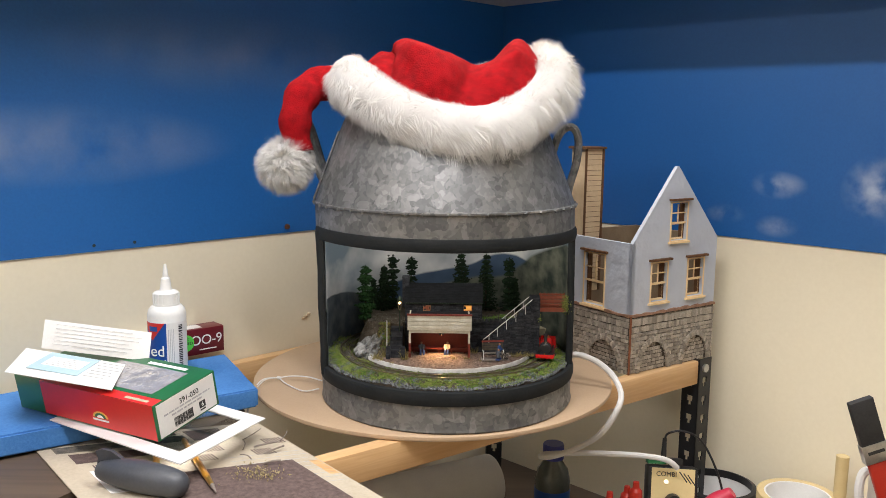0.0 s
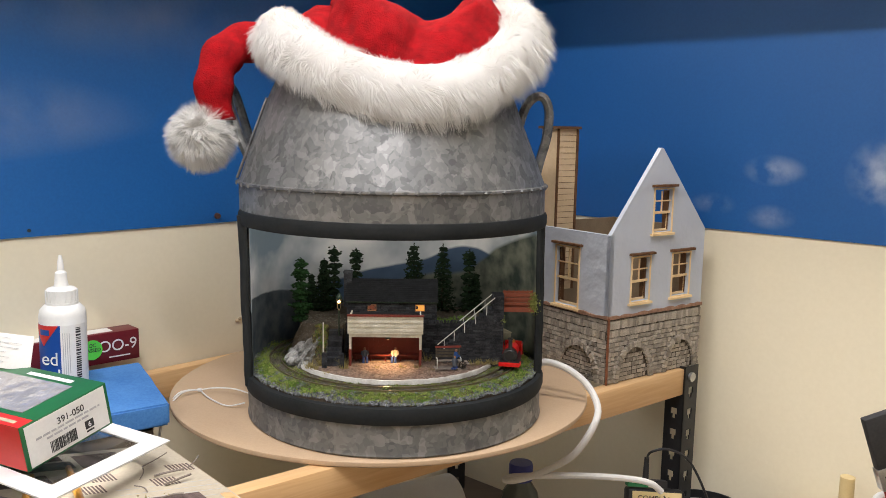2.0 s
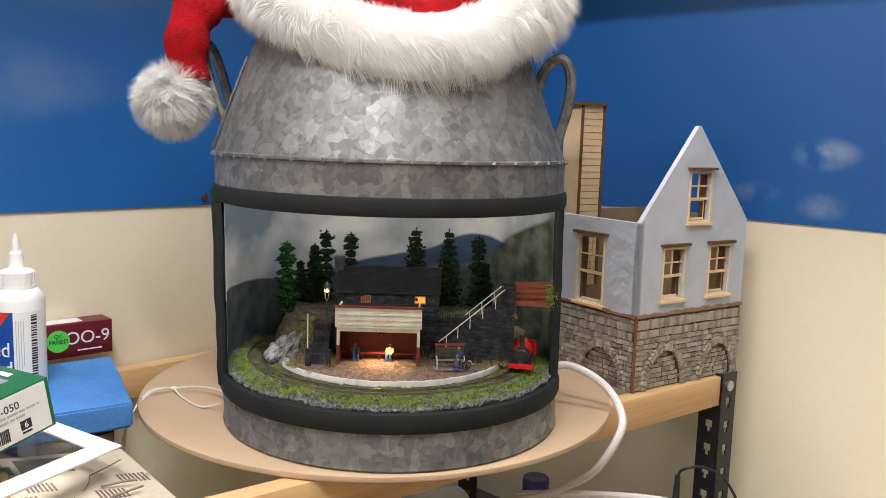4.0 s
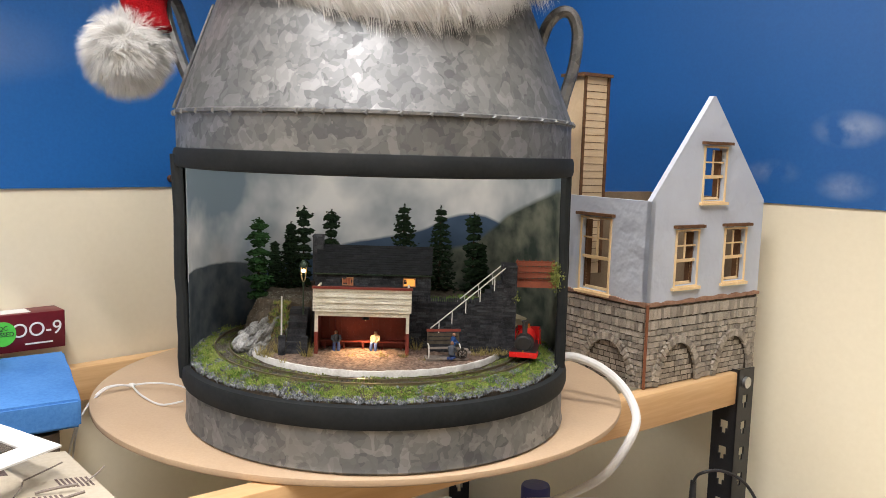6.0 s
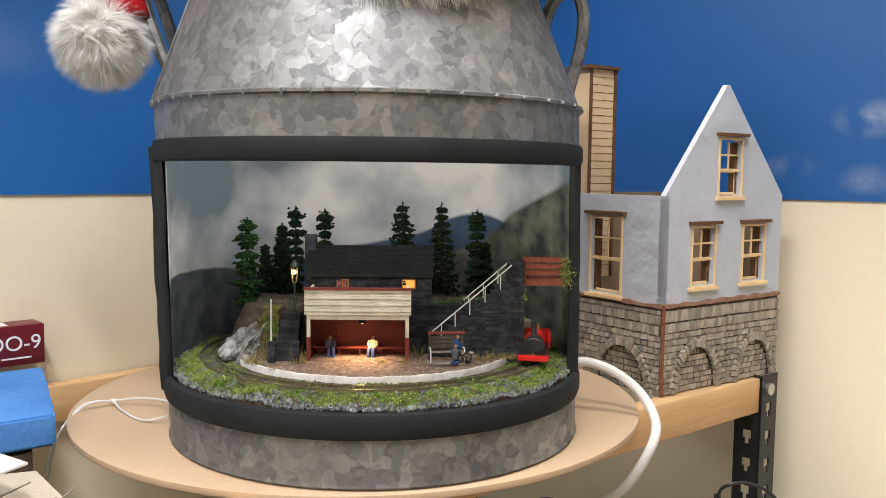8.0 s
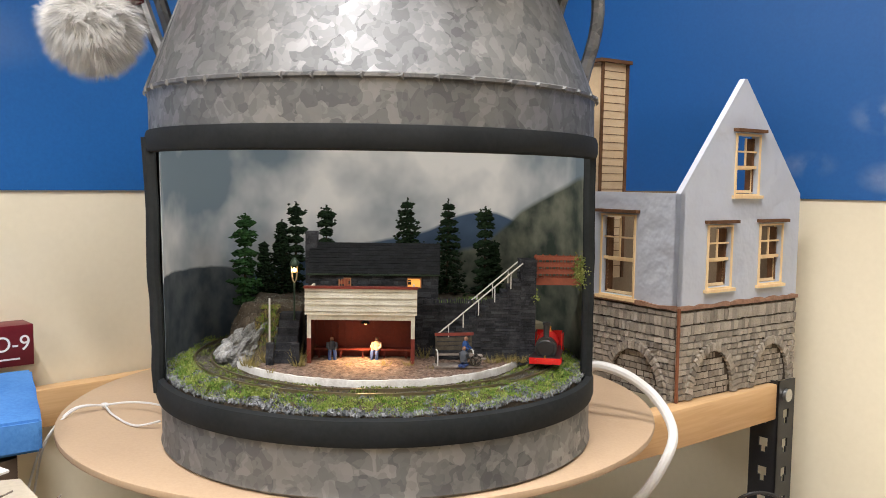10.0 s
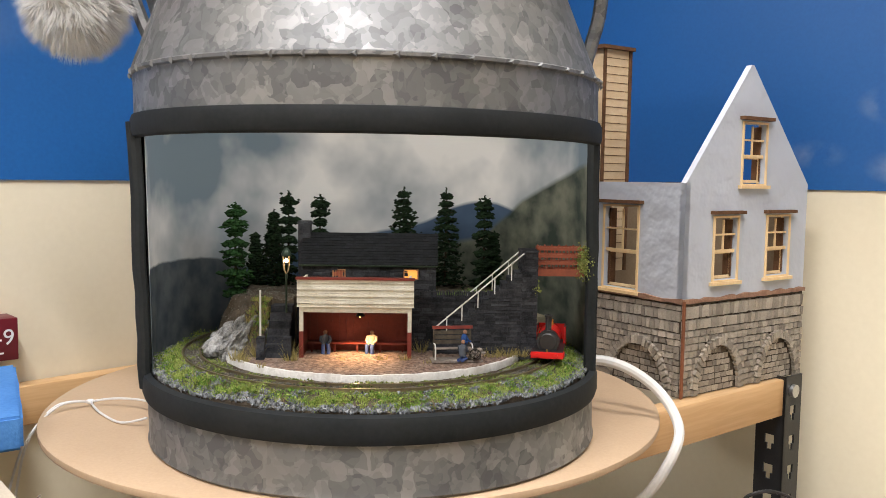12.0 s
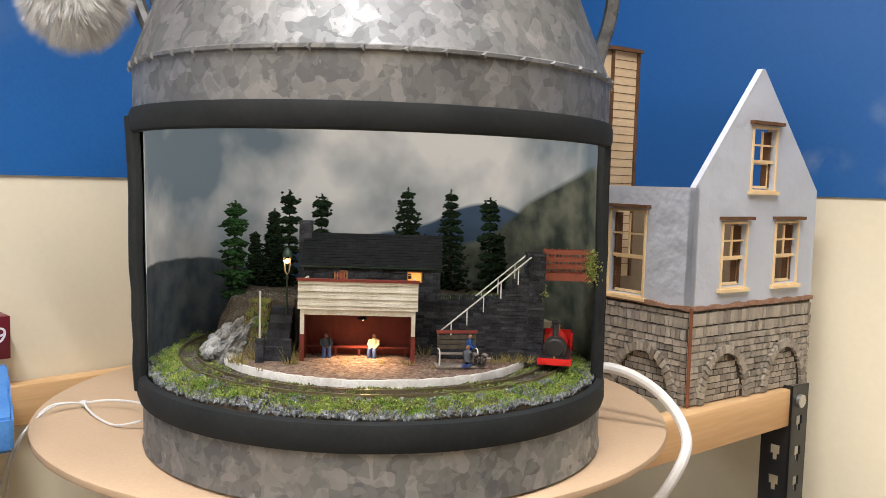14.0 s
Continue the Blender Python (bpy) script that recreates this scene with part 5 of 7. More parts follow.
def blades(name, spots, mat, label):
    """Tufts of fine upright blades. spots: x, y, z, height, spread, count."""
    vs, fs = [], []
    for x, y, z, h, spread, n in spots:
        for _ in range(n):
            a, rr = random.uniform(0, 6.283), spread * math.sqrt(random.random())
            bx, by = x + rr * math.cos(a), y + rr * math.sin(a)
            lean = random.uniform(0, 0.9)
            hh = h * random.uniform(0.5, 1.2)
            b2 = random.uniform(0, 6.283)
            tx, ty = bx + math.cos(a) * lean * hh, by + math.sin(a) * lean * hh
            w = 0.00018
            b = len(vs)
            vs += [(bx - w * math.cos(b2), by - w * math.sin(b2), z), (bx + w * math.cos(b2), by + w * math.sin(b2), z), (tx, ty, z + hh)]
            fs.append((b, b + 1, b + 2))
    return joined(name, vs, fs, mat, (TC.x, TC.y, 1.115), label, "grass")


light_s, mid_s, straw_s = [], [], []
for x, y in annulus(3600, 0.1385, 0.1555, -115, 118):
    n = noise.noise(Vector((x * 48, y * 48, 9)))
    if n < -0.32:
        continue
    z = ground_height(x, y)
    item = (x, y, z - 0.0003, random.uniform(0.0016, 0.0034), 0.0018, 13)
    (light_s if random.random() < 0.42 + n else mid_s if random.random() < 0.75 else straw_s).append(item)
for x, y in annulus(500, 0.1145, 0.1225, -80, 90):
    if noise.noise(Vector((x * 60, y * 60, 2))) > 0.02:
        (mid_s if random.random() < 0.5 else light_s).append((x, y, ground_height(x, y), 0.0018, 0.0014, 9))
for x, y in annulus(320, 0.120, 0.139, -120, 120):
    if noise.noise(Vector((x * 70, y * 70, 6))) > -0.05:
        mid_s.append((x, y, ground_height(x, y), 0.0012, 0.0013, 6))
for x, y, h, s, n in ((-0.082, 1.004, 0.009, 0.004, 90), (-0.0765, 1.000, 0.007, 0.004, 80), (-0.046, 1.003, 0.008, 0.004, 90), (-0.0475, 1.012, 0.012, 0.003, 80), (-0.0705, 1.014, 0.013, 0.003, 90), (-0.062, 0.984, 0.004, 0.003, 40),
                      (0.014, 1.010, 0.004, 0.004, 50), (0.030, 1.008, 0.005, 0.003, 50), (0.040, 1.036, 0.009, 0.004, 70), (0.090, 1.022, 0.006, 0.006, 110), (0.100, 1.026, 0.007, 0.006, 120), (0.110, 1.026, 0.006, 0.005, 100), (-0.012, 1.007, 0.003, 0.004, 40), (0.045, 1.000, 0.003, 0.003, 30)):
    straw_s.append((x, y, 1.1212, h, s, n))
for _ in range(420):
    x, y = random.uniform(-0.080, -0.066), random.uniform(1.010, 1.046)
    z = ground_height(x, y)
    if z > 1.13:
        (straw_s if random.random() < 0.6 else mid_s).append((x, y, z, 0.0035, 0.0015, 10))
for _ in range(160):
    x, y = random.uniform(0.050, 0.105), random.uniform(1.052, 1.09)
    mid_s.append((x, y, ground_height(x, y), 0.004, 0.002, 9))
blades("grass", light_s, GRASS[0], "bright yellow green static grass tufts along the rim")
blades("grass", mid_s, GRASS[1], "mid green static grass tufts between the stones")
blades("grass", straw_s, GRASS[2], "straw coloured long static grass tufts by the platform")
TURF = [material("yellow_green_turf_foam", (0.19, 0.25, 0.045), (0.31, 0.36, 0.11), 0.95, 0, 200, 900, 0.3, random_amount=0.4),
        material("deep_green_turf_foam", (0.07, 0.15, 0.02), (0.14, 0.24, 0.04), 0.95, 0, 200, 900, 0.3, random_amount=0.4)]
turf = ([], [])
for x, y in annulus(860, 0.1405, 0.1550, -115, 118):
    if random.random() < step(0.1480, 0.1555, math.hypot(x - TC.x, y - TC.y)):
        continue
    n = noise.noise(Vector((x * 55, y * 55, 9)))
    if n < -0.22:
        continue
    kind_ = 0 if random.random() < 0.66 + n else 1
    size = random.uniform(0.0012, 0.0030)
    z = ground_height(x, y)
    for _ in range(22):
        d = Vector((random.gauss(0, 0.55), random.gauss(0, 0.55), abs(random.gauss(0, 0.75))))
        turf[kind_].append((x + d.x * size, y + d.y * size, z + d.z * size, random.uniform(0.0004, 0.0009)))
chips("turf_foam", turf[0], TURF[0], "bright yellow green turf foam in uneven clumps along the rim", "turf")
chips("turf_foam", turf[1], TURF[1], "deep green turf foam in small clumps along the rim", "turf")
IVY = material("ivy_clump_foliage", (0.13, 0.16, 0.04), (0.24, 0.26, 0.08), 0.9, 0, 150, 900, 0.3, random_amount=0.4)
for c, s, n in (((0.1535, 1.034, 1.1860), (0.0045, 0.003, 0.0100), 1100), ((0.1205, 1.030, 1.168), (0.0022, 0.002, 0.005), 90)):
    spots = [(c[0] + random.gauss(0, s[0] * 0.6), c[1] + random.gauss(0, s[1] * 0.6), c[2] + random.gauss(0, s[2] * 0.5), random.uniform(0.0005, 0.0011)) for _ in range(n)]
    vs, fs = [], []
    for x, y, z, r in spots:
        b = len(vs)
        q = Euler((random.uniform(0, 6), random.uniform(0, 6), 0)).to_matrix()
        vs += [Vector((x, y, z)) + q @ (Vector(d) * r) for d in ((-1, 0, 0), (0, -0.6, 0.2), (1, 0, 0), (0, 0.6, 0.2))]
        fs.append((b, b + 1, b + 2, b + 3))
    joined("ivy", vs, fs, IVY, c, "green ivy foliage clinging to the footbridge end", "ivy")

# ---- train ----
LOCO_RED = material("red_loco_enamel", (0.62, 0.012, 0.012), (0.55, 0.01, 0.01), 0.3, 0, 60, 500, 0.02, coat=0.3)
LOCO_BLACK = material("black_loco_enamel", (0.012, 0.012, 0.013), (0.02, 0.02, 0.022), 0.4, 0, 60, 500, 0.05)
BRASS = material("brass_fittings", (0.70, 0.46, 0.14), (0.6, 0.38, 0.1), 0.3, 0.9, 100, 600, 0.05)
WAGON_CREAM = material("pale_stone_wagon_paint", (0.50, 0.45, 0.32), (0.40, 0.35, 0.24), 0.7, 0, 120, 600, 0.3)
WAGON_RED = material("red_oxide_wagon_paint", (0.27, 0.055, 0.04), (0.19, 0.05, 0.04), 0.7, 0, 150, 600, 0.3)
WEATHERED = material("weathered_grey_timber", (0.17, 0.14, 0.12), (0.27, 0.23, 0.20), 0.8, 0, 150, 600, 0.3)
COAL = material("dark_load", (0.02, 0.017, 0.015), (0.06, 0.05, 0.045), 0.8, 0, 300, 900, 0.6, random_amount=0.5)
WHEEL = material("blackened_wheel", (0.03, 0.028, 0.026), (0.07, 0.06, 0.05), 0.5, 0.6, 100, 500, 0.1)
ZR = 1.1195


def on_track(ob, phi):
    p = ring_pos(phi, 0.13125, ZR, TC)
    ob.matrix_world = Matrix.Translation(p) @ pose(0, 0, 0, 0, 0, phi)


def empty_here(name, label, category, group=""):
    ob = thing(name, (0, 0, 0), label, category, group)
    return ob


def wheelset(ob, x, r, half=0.0052):
    w = part("wheelset", rod(bmesh.new(), (x, -half, r), (x, half, r), 0.0006, n=6), WHEEL, ob)
    for s in (-1, 1):
        part("wheel", lathe(bmesh.new(), [(0.0003, 0.0), (r * 1.12, 0.0), (r * 1.12, 0.0005), (r, 0.0006), (r, 0.0016), (r * 0.8, 0.0012), (0.0003, 0.0012)], 18, close=True), WHEEL, w)
        wl = w.children[-1]
        wl.matrix_local = Matrix.Translation((x, s * (half - 0.0004), r)) @ pose(0, 0, 0, 90 * s, 0, 0)


loco = empty_here("steam_locomotive", "small bright red and black saddle tank steam locomotive", "locomotive")
part("running_plate", newbox(-0.0265, 0.0250, -0.0105, 0.0105, 0.0068, 0.0080), LOCO_BLACK, loco, smooth=0)
part("frame", newbox(-0.0245, 0.0230, -0.0045, 0.0045, 0.0030, 0.0068), LOCO_BLACK, loco, smooth=0)
for x in (-0.0280, 0.0250):
    part("buffer_beam", newbox(x, x + 0.0015, -0.0108, 0.0108, 0.0040, 0.0082), LOCO_RED, loco, "red buffer beam", smooth=0)
part("smokebox", rod(bmesh.new(), (-0.0195, 0, 0.0138), (-0.0130, 0, 0.0138), 0.0078, n=28), LOCO_BLACK, loco, "black smokebox")
sd_ = bmesh.new()
pts = [(-0.0068, 0.0100), (-0.0078, 0.0140), (-0.0062, 0.0190), (-0.0032, 0.0214), (0.0, 0.0220), (0.0032, 0.0214), (0.0062, 0.0190), (0.0078, 0.0140), (0.0068, 0.0100)]
prism(sd_, pts, 0.0215, Matrix(((0, 1, 0, -0.0132), (1, 0, 0, 0), (0, 0, 1, 0), (0, 0, 0, 1))))
part("saddle_tank", sd_, LOCO_RED, loco, "glossy red saddle tank", smooth=40)
part("boiler", rod(bmesh.new(), (-0.0168, 0, 0.0120), (0.0150, 0, 0.0120), 0.0050, n=20), LOCO_BLACK, loco)
for s in (-1, 1):
    part("cab_side", newbox(0.0080, 0.0150, s * 0.0098 - 0.0004, s * 0.0098 + 0.0004, 0.0080, 0.0190), LOCO_RED, loco, smooth=0)
    part("cab_rear_side", newbox(0.0150, 0.0245, s * 0.0098 - 0.0004, s * 0.0098 + 0.0004, 0.0080, 0.0195), LOCO_BLACK, loco, smooth=0)
    part("cylinder", rod(bmesh.new(), (-0.0215, s * 0.0090, 0.0052), (-0.0140, s * 0.0090, 0.0052), 0.0026, n=14), LOCO_RED, loco, "red cylinder")
    part("coupling_rod", newbox(-0.0080, 0.0115, s * 0.0086 - 0.0003, s * 0.0086 + 0.0003, 0.0030, 0.0042), LOCO_RED, loco, "red coupling rod", smooth=0)
for s in (-1, 1):
    part("bunker_panel", newbox(0.0160, 0.0236, s * 0.0103 - 0.0003, s * 0.0103 + 0.0003, 0.0094, 0.0184), LOCO_RED, loco, "red panel with a black border", smooth=0)
    part("safety_valve", lathe(bmesh.new(), [(0.0002, 0.0210), (0.0008, 0.0210), (0.0005, 0.0240), (0.0009, 0.0252), (0.0002, 0.0258)], 10, centre=(0.0050, s * 0.0016), close=True), BRASS, loco, "brass safety valve")
    part("buffer", rod(bmesh.new(), (-0.0295, s * 0.0062, 0.0062), (-0.0278, s * 0.0062, 0.0062), 0.0013, n=12), LOCO_RED, loco)
part("smokebox_door", rod(bmesh.new(), (-0.0204, 0, 0.0136), (-0.0194, 0, 0.0136), 0.0054, 0.0064, 24), LOCO_BLACK, loco)
part("lamp_iron", rod(bmesh.new(), (-0.0270, 0, 0.0080), (-0.0270, 0, 0.0100), 0.0005, n=6), BRASS, loco)
part("cab_rear", newbox(0.0241, 0.0249, -0.0098, 0.0098, 0.0080, 0.0195), LOCO_RED, loco, "red bunker back plate", smooth=0)
part("footplate_fittings", newbox(0.0150, 0.0200, -0.0055, 0.0055, 0.0080, 0.0165, bevel=0.0008), LOCO_BLACK, loco)
part("chimney", lathe(bmesh.new(), [(0.0005, 0.019), (0.0028, 0.0190), (0.0020, 0.0212), (0.0022, 0.0300), (0.0029, 0.0306), (0.0029, 0.0320), (0.0016, 0.0320), (0.0012, 0.0200), (0.0005, 0.0200)], 16, centre=(-0.0163, 0), close=True), LOCO_BLACK, loco)
part("tank_filler", rod(bmesh.new(), (-0.0070, 0, 0.0214), (-0.0070, 0, 0.0230), 0.0014, n=12), LOCO_BLACK, loco)
part("dome", ball(bmesh.new(), (0.0095, 0, 0.0200), 0.0021, 2, (1, 1, 1.3)), BRASS, loco, "brass dome")
part("regulator", tube(bmesh.new(), spline([(0.0150, 0.002, 0.0180), (0.0160, 0.0, 0.0225), (0.0180, -0.002, 0.0190)], 4), 0.0006, 6), BRASS, loco, "brass cab fitting")
part("handrail", rod(bmesh.new(), (-0.016, 0.0072, 0.0190), (0.006, 0.0072, 0.0190), 0.0003, n=6), BRASS, loco)
for x in (-0.0080, 0.0100):
    wheelset(loco, x, 0.0048)
on_track(loco, 73.5)
loco.matrix_world = loco.matrix_world @ pose(0, 0, 0, 0, 0, 5)


def chassis(ob, mat):
    for s in (-1, 1):
        part("side_frame", newbox(-0.0110, 0.0110, s * 0.0070 - 0.0007, s * 0.0070 + 0.0007, 0.0030, 0.0050), mat, ob, smooth=0)
        for x in (-0.0060, 0.0060):
            part("axle_box", newbox(x - 0.0012, x + 0.0012, s * 0.0072 - 0.0011, s * 0.0072 + 0.0011, 0.0012, 0.0034), WHEEL, ob, smooth=0)
    for x in (-0.0115, 0.0105):
        part("headstock", newbox(x, x + 0.0010, -0.0078, 0.0078, 0.0028, 0.0052), mat, ob, smooth=0)
        part("coupling", newbox(x + (-0.0035 if x < 0 else 0.0010), x + (0.0 if x < 0 else 0.0045), -0.0008, 0.0008, 0.0034, 0.0042), WHEEL, ob, smooth=0)
    for x in (-0.0060, 0.0060):
        wheelset(ob, x, 0.0026)


def slate_wagon():
    ob = empty_here("slate_wagon", "low red brown slate wagon with open barred sides", "wagon", "wagons of the train")
    chassis(ob, WEATHERED)
    part("floor", newbox(-0.0112, 0.0112, -0.0078, 0.0078, 0.0052, 0.0060), WEATHERED, ob, smooth=0)
    for s in (-1, 1):
        for z in (0.0068, 0.0094):
            part("side_bar", newbox(-0.0118, 0.0118, s * 0.0078 - 0.0006, s * 0.0078 + 0.0006, z, z + 0.0014, bevel=0.0002), WAGON_RED, ob, "faded red timber bar")
        for x in (-0.0095, 0.0, 0.0095):
            part("stanchion", newbox(x - 0.0006, x + 0.0006, s * 0.0074 - 0.0005, s * 0.0074 + 0.0005, 0.0060, 0.0106), WEATHERED, ob, smooth=0)
    for x in (-0.0118, 0.0106):
        part("end_bar", newbox(x, x + 0.0012, -0.0078, 0.0078, 0.0092, 0.0106), WEATHERED, ob, smooth=0)
    return ob


def tub_wagon(load, braced):
    ob = empty_here("tub_wagon", "pale cream steel tub wagon" + (" with dark load" if load else " standing empty"), "wagon", "wagons of the train")
    chassis(ob, WHEEL)
    tb_ = bmesh.new()
    t = 0.0006
    x0, x1, y0, y1, z0, z1 = -0.0108, 0.0108, -0.0080, 0.0080, 0.0062, 0.0158
    vs = {}
    for nm, dx, dz in (("o", 0, 0), ("i", t, t)):
        for lev, k, z in (("b", 0.0012, z0 + dz), ("t", 0.0, z1)):
            vs[nm + lev] = [tb_.verts.new((x, y, z)) for x, y in ((x0 + dx + k, y0 + dx + k), (x1 - dx - k, y0 + dx + k), (x1 - dx - k, y1 - dx - k), (x0 + dx + k, y1 - dx - k))]
    for k in range(4):
        n = (k + 1) % 4
        tb_.faces.new((vs["ob"][k], vs["ob"][n], vs["ot"][n], vs["ot"][k]))
        tb_.faces.new((vs["ib"][k], vs["ib"][n], vs["it"][n], vs["it"][k]))
        tb_.faces.new((vs["ot"][k], vs["ot"][n], vs["it"][n], vs["it"][k]))
    tb_.faces.new(vs["ob"])
    tb_.faces.new(vs["ib"])
    part("tub", tb_, WAGON_CREAM, ob, smooth=0)
    for s in (-1, 1):
        part("rim_bar", newbox(x0 - 0.0003, x1 + 0.0003, s * 0.0082 - 0.0003, s * 0.0082 + 0.0003, 0.0150, 0.0160), WAGON_CREAM, ob, smooth=0)
        if braced:
            for d in (-1, 1):
                part("brace", rod(bmesh.new(), (-0.0098 * d, s * 0.0080, 0.0068), (0.0098 * d, s * 0.0084, 0.0152), 0.0004, n=4), WAGON_CREAM, ob)
        else:
            for x in (-0.0075, 0.0075):
                part("rib", newbox(x - 0.0005, x + 0.0005, s * 0.0081 - 0.0004, s * 0.0081 + 0.0004, 0.0066, 0.0155), WAGON_CREAM, ob, smooth=0)
    if load:
        lb = bmesh.new()
        ball(lb, (0, 0, 0.0140), 0.0100, 3, (0.95, 0.68, 0.30))
        for v in lb.verts:
            v.co += noise.noise_vector(v.co * 900) * 0.0012
        part("load", lb, COAL, ob, "dark spoil load", smooth=0)
    return ob


first_slate = slate_wagon()
on_track(first_slate, 93)
for phi in (128, 145.5):
    o = copy_thing(first_slate, first_slate.matrix_basis)
    on_track(o, phi)
tub = tub_wagon(False, False)
on_track(tub, 110.5)
for phi in (197.5, 214.5):
    o = copy_thing(tub, tub.matrix_basis)
    on_track(o, phi)
full_tub = tub_wagon(True, False)
on_track(full_tub, 163)
braced_tub = tub_wagon(True, True)
on_track(braced_tub, 180)
DARK_TUB = material("dark_brake_wagon_paint", (0.07, 0.05, 0.035), (0.12, 0.09, 0.06), 0.75, 0, 120, 600, 0.3)
brake = tub_wagon(False, False)
tagged(brake, "dark brown brake wagon with a loop over its end")
for c in brake.children:
    if c.name.split(".")[0] in ("tub", "rim_bar", "rib"):
        c.data.materials[0] = DARK_TUB
part("end_loop", tube(bmesh.new(), spline([(-0.0108, -0.0075, 0.0155), (-0.0108, -0.0075, 0.0200), (-0.0108, -0.0040, 0.0220), (-0.0108, 0.0040, 0.0220), (-0.0108, 0.0075, 0.0200), (-0.0108, 0.0075, 0.0155)], 4), 0.0006, 6), DARK_TUB, brake)
on_track(brake, 231.5)

# ---- plain seated figurines, bench and handcart ----
FIG = {"jacket": material("figure_navy_jacket_paint", (0.02, 0.06, 0.19), (0.03, 0.08, 0.24), 0.7, 0, 250, 900, 0.2),
       "trousers": material("figure_dark_blue_paint", (0.04, 0.07, 0.20), (0.06, 0.09, 0.22), 0.7, 0, 250, 900, 0.2),
       "head": material("figure_tan_paint", (0.36, 0.20, 0.13), (0.22, 0.12, 0.08), 0.7, 0, 250, 900, 0.2),
       "denim": material("figure_blue_paint", (0.10, 0.11, 0.13), (0.07, 0.08, 0.10), 0.7, 0, 250, 900, 0.2),
       "ochre": material("figure_pale_paint", (0.60, 0.32, 0.16), (0.60, 0.55, 0.45), 0.7, 0, 250, 900, 0.2)}


def figurine(x, y, z, turn, mat, label):
    """A small seated figurine, as one plain shape."""
    bm = bmesh.new()
    ball(bm, (0, 0.0010, 0.0185), 0.0016, 2, (1, 1, 1.2))
    tube(bm, [(0, 0.001, 0.0085), (0, 0.0012, 0.0120), (0, 0.001, 0.0155), (0, 0.001, 0.0170)], 0.0030, 10, [1.0, 1.05, 1.0, 0.35], 0.7)
    for s in (-1, 1):
        tube(bm, [(s * 0.0014, 0.001, 0.0085), (s * 0.0018, -0.0048, 0.0085), (s * 0.0020, -0.0052, 0.0045), (s * 0.0020, -0.0054, 0.0006)], 0.0013, 8)
        tube(bm, [(s * 0.0030, 0.001, 0.0155), (s * 0.0036, -0.0010, 0.0118), (s * 0.0016, -0.0034, 0.0098)], 0.0010, 8)
    bm.transform(Matrix.Translation((x, y, z)) @ Matrix.Rotation(radians(turn), 4, "Z") @ Matrix.Diagonal((0.98, 0.9, 0.80, 1)))
    ob = solid("figurine", bm, mat, (x, y, z), label, "figurine", "seated figurines", smooth=60)
    for m in (FIG["trousers"], FIG["head"]):
        ob.data.materials.append(m)
    for f in ob.data.polygons:
        f.material_index = 2 if f.center.z > 0.0138 else 1 if f.center.z < 0.0074 else 0
    return ob


figurine(-0.0262, 1.0295, 1.1208, 10, FIG["denim"], "small plain seated figurine in blue on the shelter bench")
figurine(0.0058, 1.0310, 1.1208, -15, FIG["ochre"], "small plain seated figurine in pale ochre on the shelter bench")
bn = thing("station_bench", (0.0620, 1.005, 1.1222), "weathered grey bench with curved metal ends on a board", "bench")
BM_ = Matrix.Translation((0.0620, 1.006, 1.1222)) @ Matrix.Rotation(radians(8), 4, "Z")
part("base_board", newbox(-0.0150, 0.0190, -0.0075, 0.0060, 0.0, 0.0012, m=BM_), WEATHERED, bn, smooth=0)
for k in range(3):
    part("seat_slat", newbox(-0.0125, 0.0125, -0.0020 + k * 0.0021, -0.0004 + k * 0.0021, 0.0078, 0.0084, m=BM_), WEATHERED, bn, smooth=0)
for k in range(3):
    part("back_slat", newbox(-0.0125, 0.0125, 0.0044, 0.0050, 0.0105 + k * 0.0032, 0.0130 + k * 0.0032, m=BM_), SLEEPER, bn, smooth=0)
part("name_board", newbox(-0.0135, 0.0140, 0.0043, 0.0051, 0.0206, 0.0226, m=BM_), WAGON_RED, bn, "dark red top rail", smooth=0)
for x in (-0.0125, 0.0125):
    pts = [BM_ @ Vector(p) for p in ((x, -0.0035, 0.0012), (x, -0.0042, 0.0060), (x, -0.0030, 0.0105), (x, 0.0010, 0.0112), (x, 0.0045, 0.0108))]
    part("bench_end", tube(bmesh.new(), spline(pts, 4), 0.0005, 6), WHITE_RAIL, bn, "curved white metal end")
    part("leg", tube(bmesh.new(), [BM_ @ Vector((x, 0.0045, 0.0012)), BM_ @ Vector((x, 0.0047, 0.0205))], 0.0006, 6), SLEEPER, bn)



